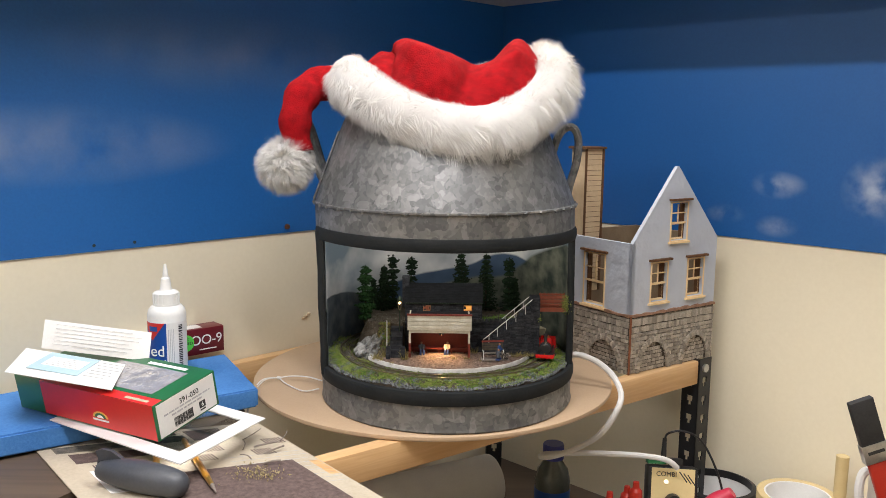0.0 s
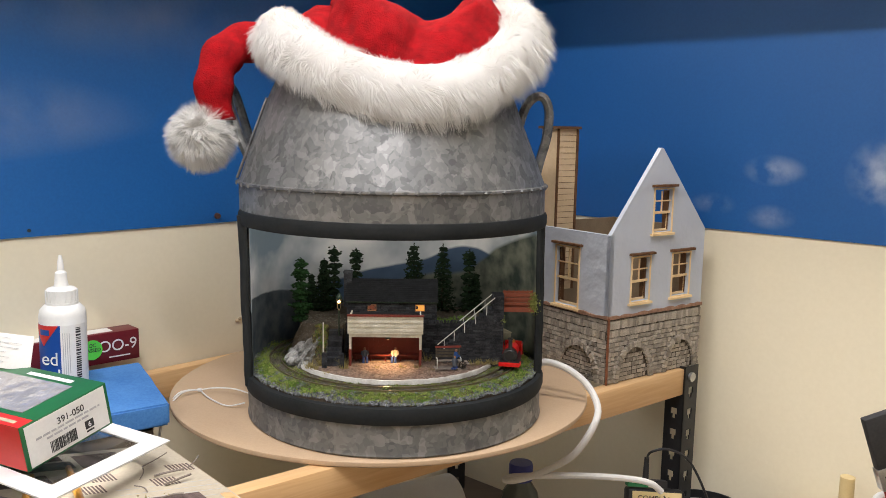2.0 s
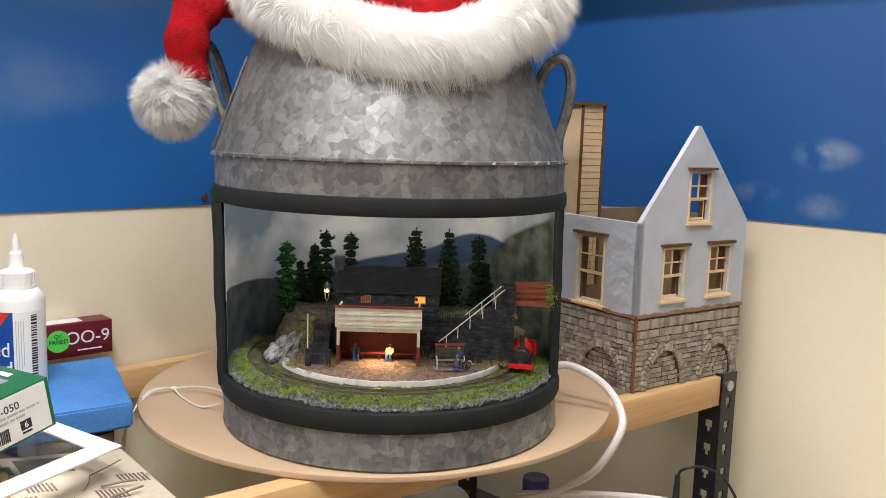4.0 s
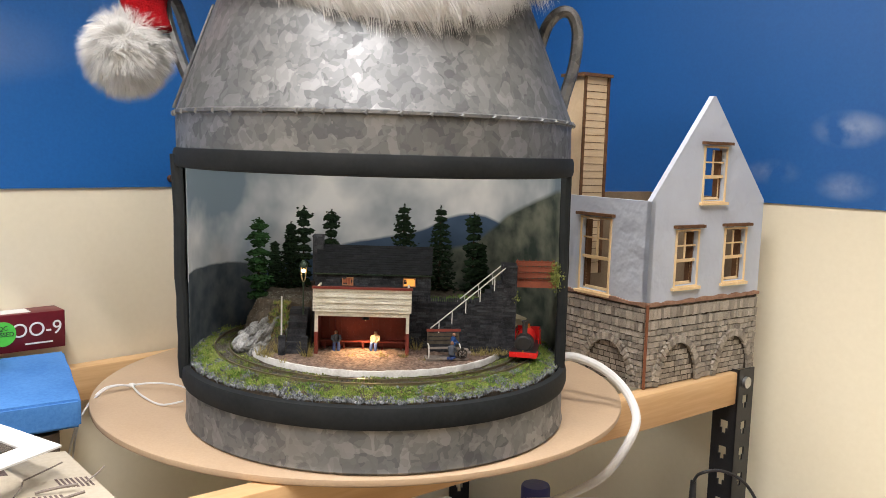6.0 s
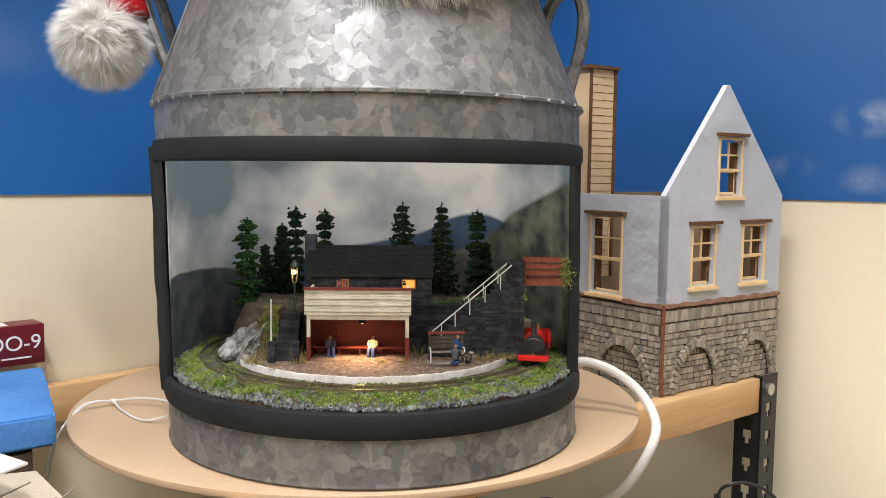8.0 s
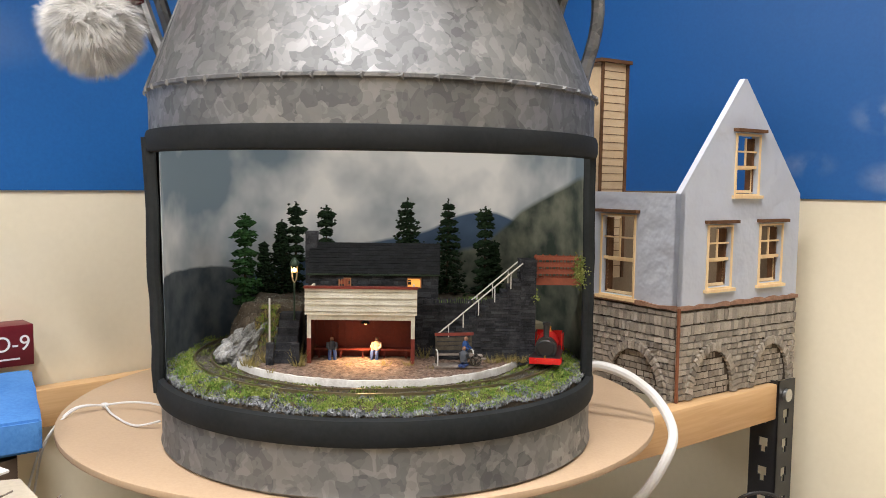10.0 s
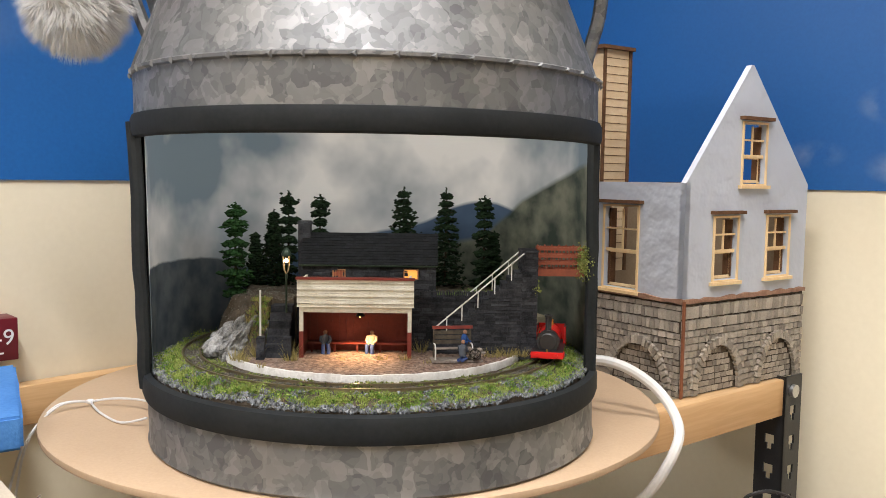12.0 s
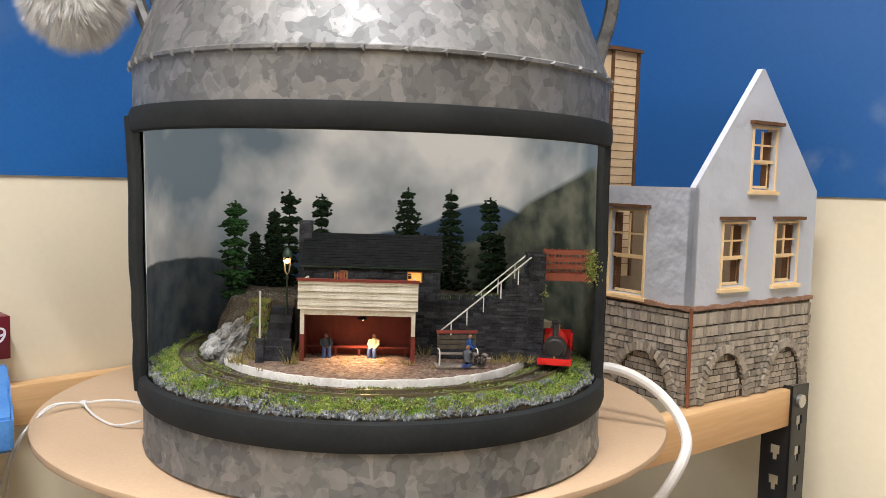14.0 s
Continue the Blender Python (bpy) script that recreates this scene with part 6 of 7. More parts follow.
def upright_figurine(x, y, z, turn, mat, label, kneel):
    """A small figurine on its feet or on its knees, as one plain shape."""
    bm = bmesh.new()
    low = 0.0070 if kneel else 0.0
    ball(bm, (0, -0.0008, 0.0212 - low), 0.0015, 2, (1, 1, 1.2))
    tube(bm, [(0, 0, 0.0108 - low), (0, 0, 0.0150 - low), (0, -0.0004, 0.0183 - low), (0, -0.0006, 0.0198 - low)], 0.0027, 10, [0.9, 1.0, 1.0, 0.35], 0.7)
    for sd in (-1, 1):
        leg = [(sd * 0.0012, 0, 0.0112 - low), (sd * 0.0016, -0.0030, 0.0014), (sd * 0.0015, 0.0030, 0.0008)] if kneel else [(sd * 0.0012, 0, 0.0112), (sd * 0.0015, -0.0006, 0.0058), (sd * 0.0016, 0.0004, 0.0004)]
        tube(bm, leg, 0.0013, 8)
        tube(bm, [(sd * 0.0028, 0, 0.0180 - low), (sd * 0.0034, -0.0012, 0.0146 - low), (sd * 0.0018, -0.0042, 0.0138 - low)], 0.0009, 8)
    bm.transform(Matrix.Translation((x, y, z)) @ Matrix.Rotation(radians(turn), 4, "Z") @ Matrix.Diagonal((0.95, 0.95, 0.88, 1)))
    ob = solid("figurine", bm, mat, (x, y, z), label, "figurine", smooth=60)
    for m in (FIG["trousers"], FIG["head"]):
        ob.data.materials.append(m)
    for f in ob.data.polygons:
        f.material_index = 2 if f.center.z > (0.0174 - low * 0.88) else 1 if f.center.z < (0.0094 - low * 0.88) else 0
    return ob


upright_figurine(0.0690, 1.0035, 1.1234, 60, FIG["jacket"], "small plain standing figurine in a blue jacket by the bench", False)
upright_figurine(0.0680, 0.9990, 1.1234, 150, FIG["denim"], "small plain kneeling figurine in grey and blue by the handcart", True)
hc = thing("hand_cart", (0.0765, 1.003, 1.1234), "small dark handcart with spoked wheels and sacks", "handcart")
for dy in (-0.003, 0.003):
    rim_ = part("wheel", lathe(bmesh.new(), [(0.0034, -0.0003), (0.0040, -0.0003), (0.0040, 0.0003), (0.0034, 0.0003)], 20, close=True), WHEEL, hc)
    rim_.data.transform(Matrix.Translation(ORIGIN[hc.name]))
    rim_.data.transform(Matrix.Translation((0.0, dy, 0.0040)) @ Matrix.Rotation(radians(90), 4, "X"))
    for k in range(4):
        a = k * math.pi / 4
        o = ORIGIN[hc.name]
        part("spoke", rod(bmesh.new(), o + Vector((0.0036 * math.cos(a), dy, 0.0040 + 0.0036 * math.sin(a))), o - Vector((0.0036 * math.cos(a), -dy, -0.0040 + 0.0036 * math.sin(a))), 0.0002, n=4), WHEEL, rim_)
o = ORIGIN[hc.name]
part("platform", newbox(o.x - 0.006, o.x + 0.007, o.y - 0.0026, o.y + 0.0026, o.z + 0.0044, o.z + 0.0052), WEATHERED, hc, smooth=0)
for dx, c in ((-0.003, "s"), (0.003, "s")):
    part("sack", ball(bmesh.new(), (o.x + dx, o.y, o.z + 0.0066), 0.0021, 2, (1.1, 1, 0.8)), WEATHERED, hc)


# ---- clutter on the shelf to the side: foam board, boxes, glue, card sheet ----
CARD_RED = material("glossy_red_card", (0.62, 0.022, 0.018), (0.56, 0.018, 0.015), 0.35, 0, 30, 300, 0.02)
CARD_GREEN = material("glossy_green_card", (0.015, 0.13, 0.045), (0.012, 0.11, 0.04), 0.35, 0, 30, 300, 0.02)
PAPER = material("white_paper", (0.78, 0.77, 0.75), (0.72, 0.71, 0.69), 0.6, 0, 25, 400, 0.05)
INK = material("black_ink", (0.02, 0.02, 0.022), (0.035, 0.035, 0.035), 0.6, 0, 50, 400, 0.0)
GREY_INK = material("grey_ink", (0.38, 0.38, 0.39), (0.46, 0.46, 0.47), 0.6, 0, 50, 400, 0.0)
PALE_BLUE = material("pale_blue_ink", (0.46, 0.62, 0.68), (0.40, 0.56, 0.64), 0.6, 0, 60, 400, 0.0)
MAROON = material("maroon_card", (0.16, 0.012, 0.022), (0.13, 0.01, 0.018), 0.4, 0, 30, 300, 0.02)
LIME = material("lime_sticker", (0.12, 0.72, 0.08), (0.10, 0.66, 0.07), 0.5, 0, 30, 300, 0.0)
WHITE_INK = material("white_ink", (0.85, 0.85, 0.84), (0.8, 0.8, 0.8), 0.5, 0, 30, 300, 0.0)
GOLD = material("gold_ink", (0.70, 0.45, 0.10), (0.75, 0.3, 0.06), 0.5, 0, 60, 300, 0.0)
FILM = bpy.data.materials.new("clear_film")
FILM.use_nodes = True
fb_ = FILM.node_tree.nodes["Principled BSDF"]
fb_.inputs["Transmission Weight"].default_value, fb_.inputs["Roughness"].default_value, fb_.inputs["IOR"].default_value = 1.0, 0.03, 1.15
fb_.inputs["Base Color"].default_value = (0.96, 0.97, 0.98, 1)


def frame_of(o, x, y):
    x, y = Vector(x).normalized(), Vector(y)
    z = x.cross(y).normalized()
    y = z.cross(x)
    return Matrix(((x.x, y.x, z.x, o[0]), (x.y, y.y, z.y, o[1]), (x.z, y.z, z.z, o[2]), (0, 0, 0, 1)))


sp = bmesh.new()
slab(sp, [(-0.245, 1.010), (-0.330, 1.165), (-0.70, 0.80), (-0.52, 0.585), (-0.40, 0.68)], 1.036, 1.0525)
# worktop brown instead of a tan board: the shadow here is in the colour
solid("shelf_board", sp, WORKTOP, (-0.45, 0.9, 1.036), "dark brown board that carries the clutter beside the churn", "shelf board", smooth=0)
foam = bmesh.new()
slab(foam, [(-0.228, 1.013), (-0.309, 1.170), (-0.59, 0.935), (-0.51, 0.808)], 1.0555, 1.0795)
bmesh.ops.bevel(foam, geom=foam.edges[:], offset=0.002, segments=2, affect="EDGES")
bmesh.ops.triangulate(foam, faces=foam.faces[:])
bmesh.ops.subdivide_edges(foam, edges=foam.edges[:], cuts=4, use_grid_fill=True)
for v in foam.verts:
    v.co += noise.noise_vector(v.co * 45) * 0.0011
solid("foam_board", foam, BLUE_FOAM, (-0.4, 0.98, 1.0555), "blue foam board with dented edges on the shelf", "foam board")

# printed card sheet of a building kit
KIT = material("printed_grey_card", (0.52, 0.455, 0.35), (0.42, 0.36, 0.27), 0.6, 0, 14, 300, 0.08)
KIT_DARK = material("dark_printed_brick", (0.085, 0.06, 0.055), (0.16, 0.115, 0.105), 0.7, 0, 200, 700, 0.2)
sheet = thing("kit_sheet", (-0.26, 0.85, 1.0535), "large printed card sheet of model building parts", "card sheet")
sa, sbp, scp = Vector((-0.450, 0.884, 1.0535)), Vector((-0.220, 0.962, 1.0535)), Vector((-0.083, 0.795, 1.0535))
ex, ey = sbp - sa, scp - sbp
SHM = Matrix(((ex.x, ey.x, 0, sa.x), (ex.y, ey.y, 0, sa.y), (0, 0, 1, sa.z), (0, 0, 0, 1)))


def on_sheet(u0, u1, v0, v1, z0, z1):
    return newbox(u0, u1, v0, v1, z0, z1, m=SHM)


part("sheet", on_sheet(0, 1, 0, 1.25, 0, 0.0012), KIT, sheet, smooth=0)
part("brick_print", on_sheet(0.30, 0.90, 0.62, 1.20, 0.0012, 0.0014), KIT_DARK, sheet, "dark brick pattern print", smooth=0)
part("track_print", on_sheet(0.06, 0.62, 0.10, 0.19, 0.0012, 0.0014), material("printed_photo", (0.06, 0.055, 0.045), (0.20, 0.17, 0.13), 0.6, 0, 120, 500, 0.0), sheet, "printed photograph strip", smooth=0)
for u0, v0 in ((0.62, 0.30), (0.80, 0.42), (0.55, 0.42), (0.15, 0.40), (0.90, 0.28)):
    for k in range(7):
        part("printed_louvre", on_sheet(u0 + k * 0.013, u0 + k * 0.013 + 0.007, v0, v0 + 0.085, 0.0012, 0.00135), KIT_DARK, sheet, smooth=0)
for u0, u1, v0, v1 in ((0.05, 0.30, 0.02, 0.08), (0.34, 0.60, 0.02, 0.08), (0.64, 0.80, 0.04, 0.20), (0.10, 0.26, 0.22, 0.36), (0.30, 0.50, 0.24, 0.34)):
    part("printed_panel", on_sheet(u0, u1, v0, v1, 0.0012, 0.00138), KIT_DARK if (u0 * 100) % 2 < 1 else WEATHERED, sheet, smooth=0)
for k in range(9):
    part("printed_plank_line", on_sheet(0.66, 0.99, 0.50 + k * 0.055, 0.504 + k * 0.055, 0.0012, 0.0013), GREY_INK, sheet, smooth=0)
part("cut_window", on_sheet(0.955, 0.995, 0.66, 0.86, 0.0012, 0.0013), PINE, sheet, "cut out window showing the pine beam", smooth=0)
part("white_patch", on_sheet(0.12, 0.27, 0.48, 0.78, 0.0012, 0.0016), PAPER, sheet, "torn white paper patch", smooth=0)

# card mount with clear film
mount = thing("card_mount", (-0.31, 0.895, 1.0805), "white card window mount with clear film under the box", "card mount")
r_, b_, l_ = Vector((-0.196, 0.901, 1.0805)), Vector((-0.251, 0.772, 1.0805)), Vector((-0.430, 0.889, 1.0805))
mx, my = b_ - r_, l_ - b_
MT = Matrix(((mx.x, my.x, 0, r_.x), (mx.y, my.y, 0, r_.y), (0, 0, 1, r_.z), (0, 0, 0, 1)))
mm_ = MT @ Matrix(((1, 0, 0, 0), (0, 0, 1, 0), (0, 1, 0, 0), (0, 0, 0, 1)))
part("mount", panel(bmesh.new(), 1, 1, [(0.14, 0.86, 0.10, 0.90)], 0.0014, mm_), PAPER, mount, smooth=0)
film = part("film", newbox(0.12, 0.88, 0.08, 0.92, -0.0004, -0.0001, m=MT), FILM, mount, "clear plastic film", smooth=0)
film.visible_shadow = False

# locomotive box: tilted on the mount
BX = frame_of((-0.288, 0.822, 1.0832), (0.041, 0.076, 0.0150), (-0.88, 0.47, 0.0))
LX_, LY_, LZ_ = 0.089, 0.216, 0.0405
bxo = thing("model_box", (-0.288, 0.822, 1.0832), "red and green card model box with film window and white label", "box")
part("carton", newbox(0, LX_, 0.0, LY_, 0, LZ_, bevel=0.0006, m=BX), CARD_GREEN, bxo)
part("red_side", newbox(-0.0003, 0.0003, 0.0012, LY_ * 0.80, 0.001, LZ_ - 0.0004, m=BX), CARD_RED, bxo, "glossy red side panel", smooth=0)
part("red_top_edge", newbox(0, 0.014, 0.0012, LY_ * 0.80, LZ_ - 0.0001, LZ_ + 0.0003, m=BX), CARD_RED, bxo, smooth=0)
part("film_window", newbox(0.020, 0.072, 0.022, 0.125, LZ_ - 0.0002, LZ_ + 0.0005, m=BX), material("silver_film", (0.42, 0.40, 0.40), (0.62, 0.60, 0.60), 0.12, 0.5, 30, 60, 0.6, 0.004), bxo, "crinkled silver film window", smooth=0)
lab = part("label", newbox(0.0035, LX_ - 0.0035, -0.0004, 0.0001, 0.002, LZ_ - 0.0015, m=BX), PAPER, bxo, "white printed end label", smooth=0)
END = BX @ Matrix(((1, 0, 0, 0), (0, 0, -1, -0.0005), (0, 1, 0, 0), (0, 0, 0, 1)))


def on_label(name, x0, x1, z0, z1, mat=INK):
    part(name, newbox(x0, x1, -0.0007, -0.0003, z0, z1, m=BX), mat, lab, smooth=0)


words("number_print", "391-050", 0.0085, INK, END @ Matrix.Translation((0.048, 0.0295, 0)), lab)
x = 0.024
for k in range(22):
    w = random.choice((0.0005, 0.0009, 0.0013))
    on_label("barcode_bar", x, x + w, 0.005, 0.0155)
    x += w + random.choice((0.0004, 0.0007))
    if x > 0.050:
        break
for z, x0, x1 in ((0.0232, 0.012, 0.078), (0.0192, 0.022, 0.066)):
    x = x0
    while x < x1:
        w = random.uniform(0.003, 0.009)
        on_label("text_bar", x, min(x1, x + w), z, z + 0.0018, GREY_INK)
        x += w + 0.0014
on_label("black_square", 0.0600, 0.0690, 0.0085, 0.0160)
words("digit_print", "6", 0.0068, WHITE_INK, END @ Matrix.Translation((0.0645, 0.0120, 0.0003)), lab)
on_label("text_bar", 0.0605, 0.0685, 0.0055, 0.0070)
# crest on the red side, as plain shapes
for k, (mat_, rr) in enumerate(((GOLD, 0.0115), (CARD_GREEN, 0.0085), (WHITE_INK, 0.0050))):
    cb_ = bmesh.new()
    prism(cb_, [(rr * math.cos(math.pi * i / 14), rr * 0.62 * math.sin(math.pi * i / 14)) for i in range(15)], 0.0003, BX @ Matrix(((0, 1, 0, -0.0006 - 0.0003 * k), (1, 0, 0, 0.082), (0, 0, 1, 0.0125), (0, 0, 0, 1))))
    part("crest", cb_, mat_, bxo, "plain arched crest shape", smooth=0)
part("text_bar", newbox(-0.0006, 0, 0.070, 0.094, 0.0085, 0.0105, m=BX), WHITE_INK, bxo, smooth=0)
part("text_bar", newbox(0.004, 0.008, 0.012, 0.045, LZ_ + 0.0002, LZ_ + 0.0005, m=BX), WAGON_CREAM, bxo, smooth=0)
part("text_bar", newbox(0.0765, 0.0815, 0.030, 0.088, LZ_ - 0.0001, LZ_ + 0.0003, m=BX), WHITE_INK, bxo, smooth=0)

# folded leaflet over the box
leaf = thing("leaflet", (-0.40, 0.90, 1.126), "folded white instruction leaflet lying open on the box", "leaflet")


def quad_sheet(a, b, d, thick=0.0006):
    """A thin sheet from corner a along b and d, slightly curled."""
    a, b, d = Vector(a), Vector(b), Vector(d)
    n = (b - a).cross(d - a).normalized()
    bm = bmesh.new()
    N = 8
    g = [[[bm.verts.new(a + (b - a) * i / N + (d - a) * j / N + n * (k * thick + 0.0016 * math.sin(math.pi * i / N) * math.sin(math.pi * j / N))) for j in range(N + 1)] for i in range(N + 1)] for k in (0, 1)]
    for i in range(N):
        for j in range(N):
            bm.faces.new((g[0][i][j], g[0][i][j + 1], g[0][i + 1][j + 1], g[0][i + 1][j]))
            bm.faces.new((g[1][i][j], g[1][i + 1][j], g[1][i + 1][j + 1], g[1][i][j + 1]))
    for i in range(N):
        for p, q, jj in (((i, i + 1), 0, 0), ((i, i + 1), 0, N)):
            bm.faces.new((g[0][p[0]][jj], g[0][p[1]][jj], g[1][p[1]][jj], g[1][p[0]][jj]))
            bm.faces.new((g[0][jj][p[0]], g[0][jj][p[1]], g[1][jj][p[1]], g[1][jj][p[0]]))
    return bm


fa, fbv, fd = Vector((-0.462, 0.862, 1.143)), Vector((-0.345, 0.850, 1.1285)), Vector((-0.474, 0.935, 1.149))
front_flap = part("front_flap", quad_sheet(fa, fbv, fd), PAPER, leaf, "flap with a pale blue line drawing")
ba, bb, bd = Vector((-0.460, 0.942, 1.1475)), Vector((-0.336, 0.938, 1.1345)), Vector((-0.460, 0.955, 1.1780))
back_flap = part("back_flap", quad_sheet(ba, bb, bd), PAPER, leaf, "raised flap with printed lines")
FFM = frame_of(fa, fbv - fa, fd - fa)
lw, lh = (fbv - fa).length, (fd - fa).length
part("drawing_panel", newbox(0.014, lw * 0.60, 0.016, lh * 0.90, 0.0020, 0.0025, m=FFM), PALE_BLUE, front_flap, "pale blue drawing panel", smooth=0)
part("drawing", newbox(0.022, lw * 0.55, 0.030, lh * 0.75, 0.0024, 0.0028, bevel=0.0001, m=FFM), PAPER, front_flap, smooth=0)
for k in range(6):
    part("drawing_line", newbox(0.026 + 0.004 * k, lw * 0.52 - 0.003 * k, 0.033 + 0.005 * k, 0.0334 + 0.005 * k, 0.0027, 0.0030, m=FFM), GREY_INK, front_flap, smooth=0)
    part("text_bar", newbox(lw * 0.64, lw * random.uniform(0.8, 0.93), 0.020 + 0.008 * k, 0.0205 + 0.008 * k, 0.0022, 0.0025, m=FFM), GREY_INK, front_flap, smooth=0)
BFM = frame_of(ba, bb - ba, bd - ba)
bw = (bb - ba).length
for k in range(6):
    part("text_bar", newbox(0.012, bw - 0.012 - random.uniform(0, 0.02), 0.006 + 0.0045 * k, 0.00640 + 0.0045 * k, 0.0022, 0.0025, m=BFM), GREY_INK, back_flap, smooth=0)

# maroon box with its sticker
MB = frame_of((-0.3150, 1.1880, 1.0797), (-0.743, -0.669, 0), (-0.669, 0.743, 0))
mbx = thing("maroon_box", (-0.315, 1.188, 1.0797), "maroon model wagon box with a green sticker on the foam", "box")
# the frame's third axis points down, so heights count negative
part("carton", newbox(0, 0.20, 0, 0.030, -0.0370, 0, bevel=0.0006, m=MB), MAROON, mbx)
part("white_top", newbox(0.030, 0.195, 0.006, 0.026, -0.0374, -0.0368, m=MB), PAPER, mbx, "pale printed top", smooth=0)
FACE = MB @ Matrix(((-1, 0, 0, 0), (0, 0, -1, -0.0004), (0, -1, 0, 0), (0, 0, 0, 1)))
words("gauge_print", "OO-9", 0.0195, WHITE_INK, FACE @ Matrix.Translation((-0.0270, 0.0200, 0)), mbx)
part("text_bar", newbox(0.012, 0.038, -0.0004, 0, -0.0075, -0.0060, m=MB), WHITE_INK, mbx, smooth=0)
st_ = part("sticker", rod(bmesh.new(), MB @ Vector((0.058, -0.0008, -0.019)), MB @ Vector((0.058, 0.0002, -0.019)), 0.0120, n=32), LIME, mbx, "round lime green sticker")
words("sticker_print", "QC\nPASSED", 0.0060, INK, FACE @ Matrix.Translation((-0.058, 0.0215, 0.0006)), st_)

# glue bottle
GX, GY, GZ = -0.3525, 1.0560, 1.0797
glue = thing("glue_bottle", (GX, GY, GZ), "white plastic glue bottle with blue and red label", "bottle")
part("bottle", lathe(bmesh.new(), [(0.0005, GZ), (0.0220, GZ), (0.0238, GZ + 0.002), (0.0238, GZ + 0.084), (0.0225, GZ + 0.090), (0.0185, GZ + 0.0945), (0.0165, GZ + 0.0955), (0.0165, GZ + 0.098), (0.0005, GZ + 0.098)], 40, centre=(GX, GY), close=True), WHITE_PLASTIC, glue)
cap_ = part("cap", lathe(bmesh.new(), [(0.0005, GZ + 0.0975), (0.0158, GZ + 0.0975), (0.0158, GZ + 0.1110), (0.0135, GZ + 0.1130), (0.0080, GZ + 0.1145), (0.0068, GZ + 0.1175), (0.0058, GZ + 0.1290), (0.0036, GZ + 0.1315), (0.0030, GZ + 0.1410), (0.0016, GZ + 0.1475), (0.0005, GZ + 0.1480)], 28, centre=(GX, GY), close=True), WHITE_PLASTIC, glue, "white pointed nozzle cap")
for k in range(20):
    part("cap_rib", newbox(-0.0004, 0.0004, -0.0165, -0.0155, GZ + 0.0985, GZ + 0.1105, m=Matrix.Translation((GX, GY, 0)) @ Matrix.Rotation(2 * math.pi * k / 20, 4, "Z")), WHITE_PLASTIC, cap_, smooth=0)
LBL = material("blue_label", (0.012, 0.075, 0.34), (0.010, 0.065, 0.30), 0.4, 0, 30, 300, 0.0)
RED_L = material("red_label", (0.62, 0.03, 0.025), (0.58, 0.028, 0.02), 0.4, 0, 30, 300, 0.0)


def wrap(a0, a1, z0, z1, r):
    return lathe(bmesh.new(), [(r - 0.0003, GZ + z0), (r, GZ + z0), (r, GZ + z1), (r - 0.0003, GZ + z1)], 16, a0, a1, (GX, GY), True)


label_ = part("label", wrap(-95, 15, 0.004, 0.076, 0.0241), LBL, glue, "blue printed label")
tri_ = bmesh.new()
for i in range(40):
    a0, a1 = -70 + 2 * i, -68 + 2 * i
    lowest = 0.076 - 0.0011 * min(i + 1, 40 - i)
    lathe(tri_, [(0.0240, GZ + lowest), (0.0243, GZ + lowest), (0.0243, GZ + 0.076), (0.0240, GZ + 0.076)], 1, a0, a1, (GX, GY), True)
part("red_corner", tri_, RED_L, label_, "red triangle with a badge", smooth=0)
part("badge", wrap(-42, -12, 0.0655, 0.0715, 0.0245), LBL, label_)


def wrap_words(text, size, a, z):
    m = Matrix.Translation((GX, GY, GZ + z)) @ Matrix.Rotation(radians(a), 4, "Z") @ Matrix.Translation((0, -0.0247, 0)) @ Matrix.Rotation(radians(90), 4, "X")
    words("label_print", text, size, WHITE_INK, m, label_)


wrap_words("ed", 0.020, -12, 0.040)
wrap_words("nd", 0.020, -8, 0.022)
white_l = part("label", wrap(15, 85, 0.004, 0.076, 0.0241), PAPER, glue, "white text panel")
for k in range(4):
    part("text_bar", wrap(20 + 5 * k, 21.5 + 5 * k, 0.012 + 0.004 * k, 0.068, 0.0243), GREY_INK, white_l, smooth=0)
z = 0.008
while z < 0.072:
    w = random.choice((0.0008, 0.0014, 0.002))
    part("barcode_bar", wrap(52, 66, z, z + w, 0.0243), INK, white_l, smooth=0)
    z += w + random.choice((0.0008, 0.0014))

# brushes and toy
YEL = material("amber_varnished_wood", (0.55, 0.26, 0.035), (0.45, 0.20, 0.025), 0.3, 0, 60, 400, 0.05, coat=0.4)
for pts, nm in (([(-0.2834, 0.888, 1.0600), (-0.2480, 0.823, 1.0595), (-0.2300, 0.790, 1.0590)], "paint_brush"), ([(-0.3075, 0.868, 1.0600), (-0.2880, 0.810, 1.0595), (-0.2800, 0.785, 1.0590)], "paint_brush")):
    pb = thing(nm, pts[1], "amber handled fine paint brush lying on the card sheet", "paint brush", "paint brushes")
    part("handle", tube(bmesh.new(), spline(pts, 5), 0.0036, 10, [0.6 + 0.4 * math.sin(math.pi * (0.15 + 0.7 * i / 10)) for i in range(11)]), YEL, pb)
    e = Vector(pts[2])
    d = (e - Vector(pts[1])).normalized()
    part("ferrule", rod(bmesh.new(), e - d * 0.001, e + d * 0.016, 0.0029, 0.0024, 12), BRASS, pb, "brass ferrule")
    part("bristles", rod(bmesh.new(), e + d * 0.016, e + d * 0.032 + Vector((0, 0, -0.001)), 0.0024, 0.0005, 10), WEATHERED, pb, "pale stiff bristles")
SHARK = material("grey_rubber", (0.040, 0.044, 0.055), (0.06, 0.065, 0.078), 0.45, 0, 30, 400, 0.05)
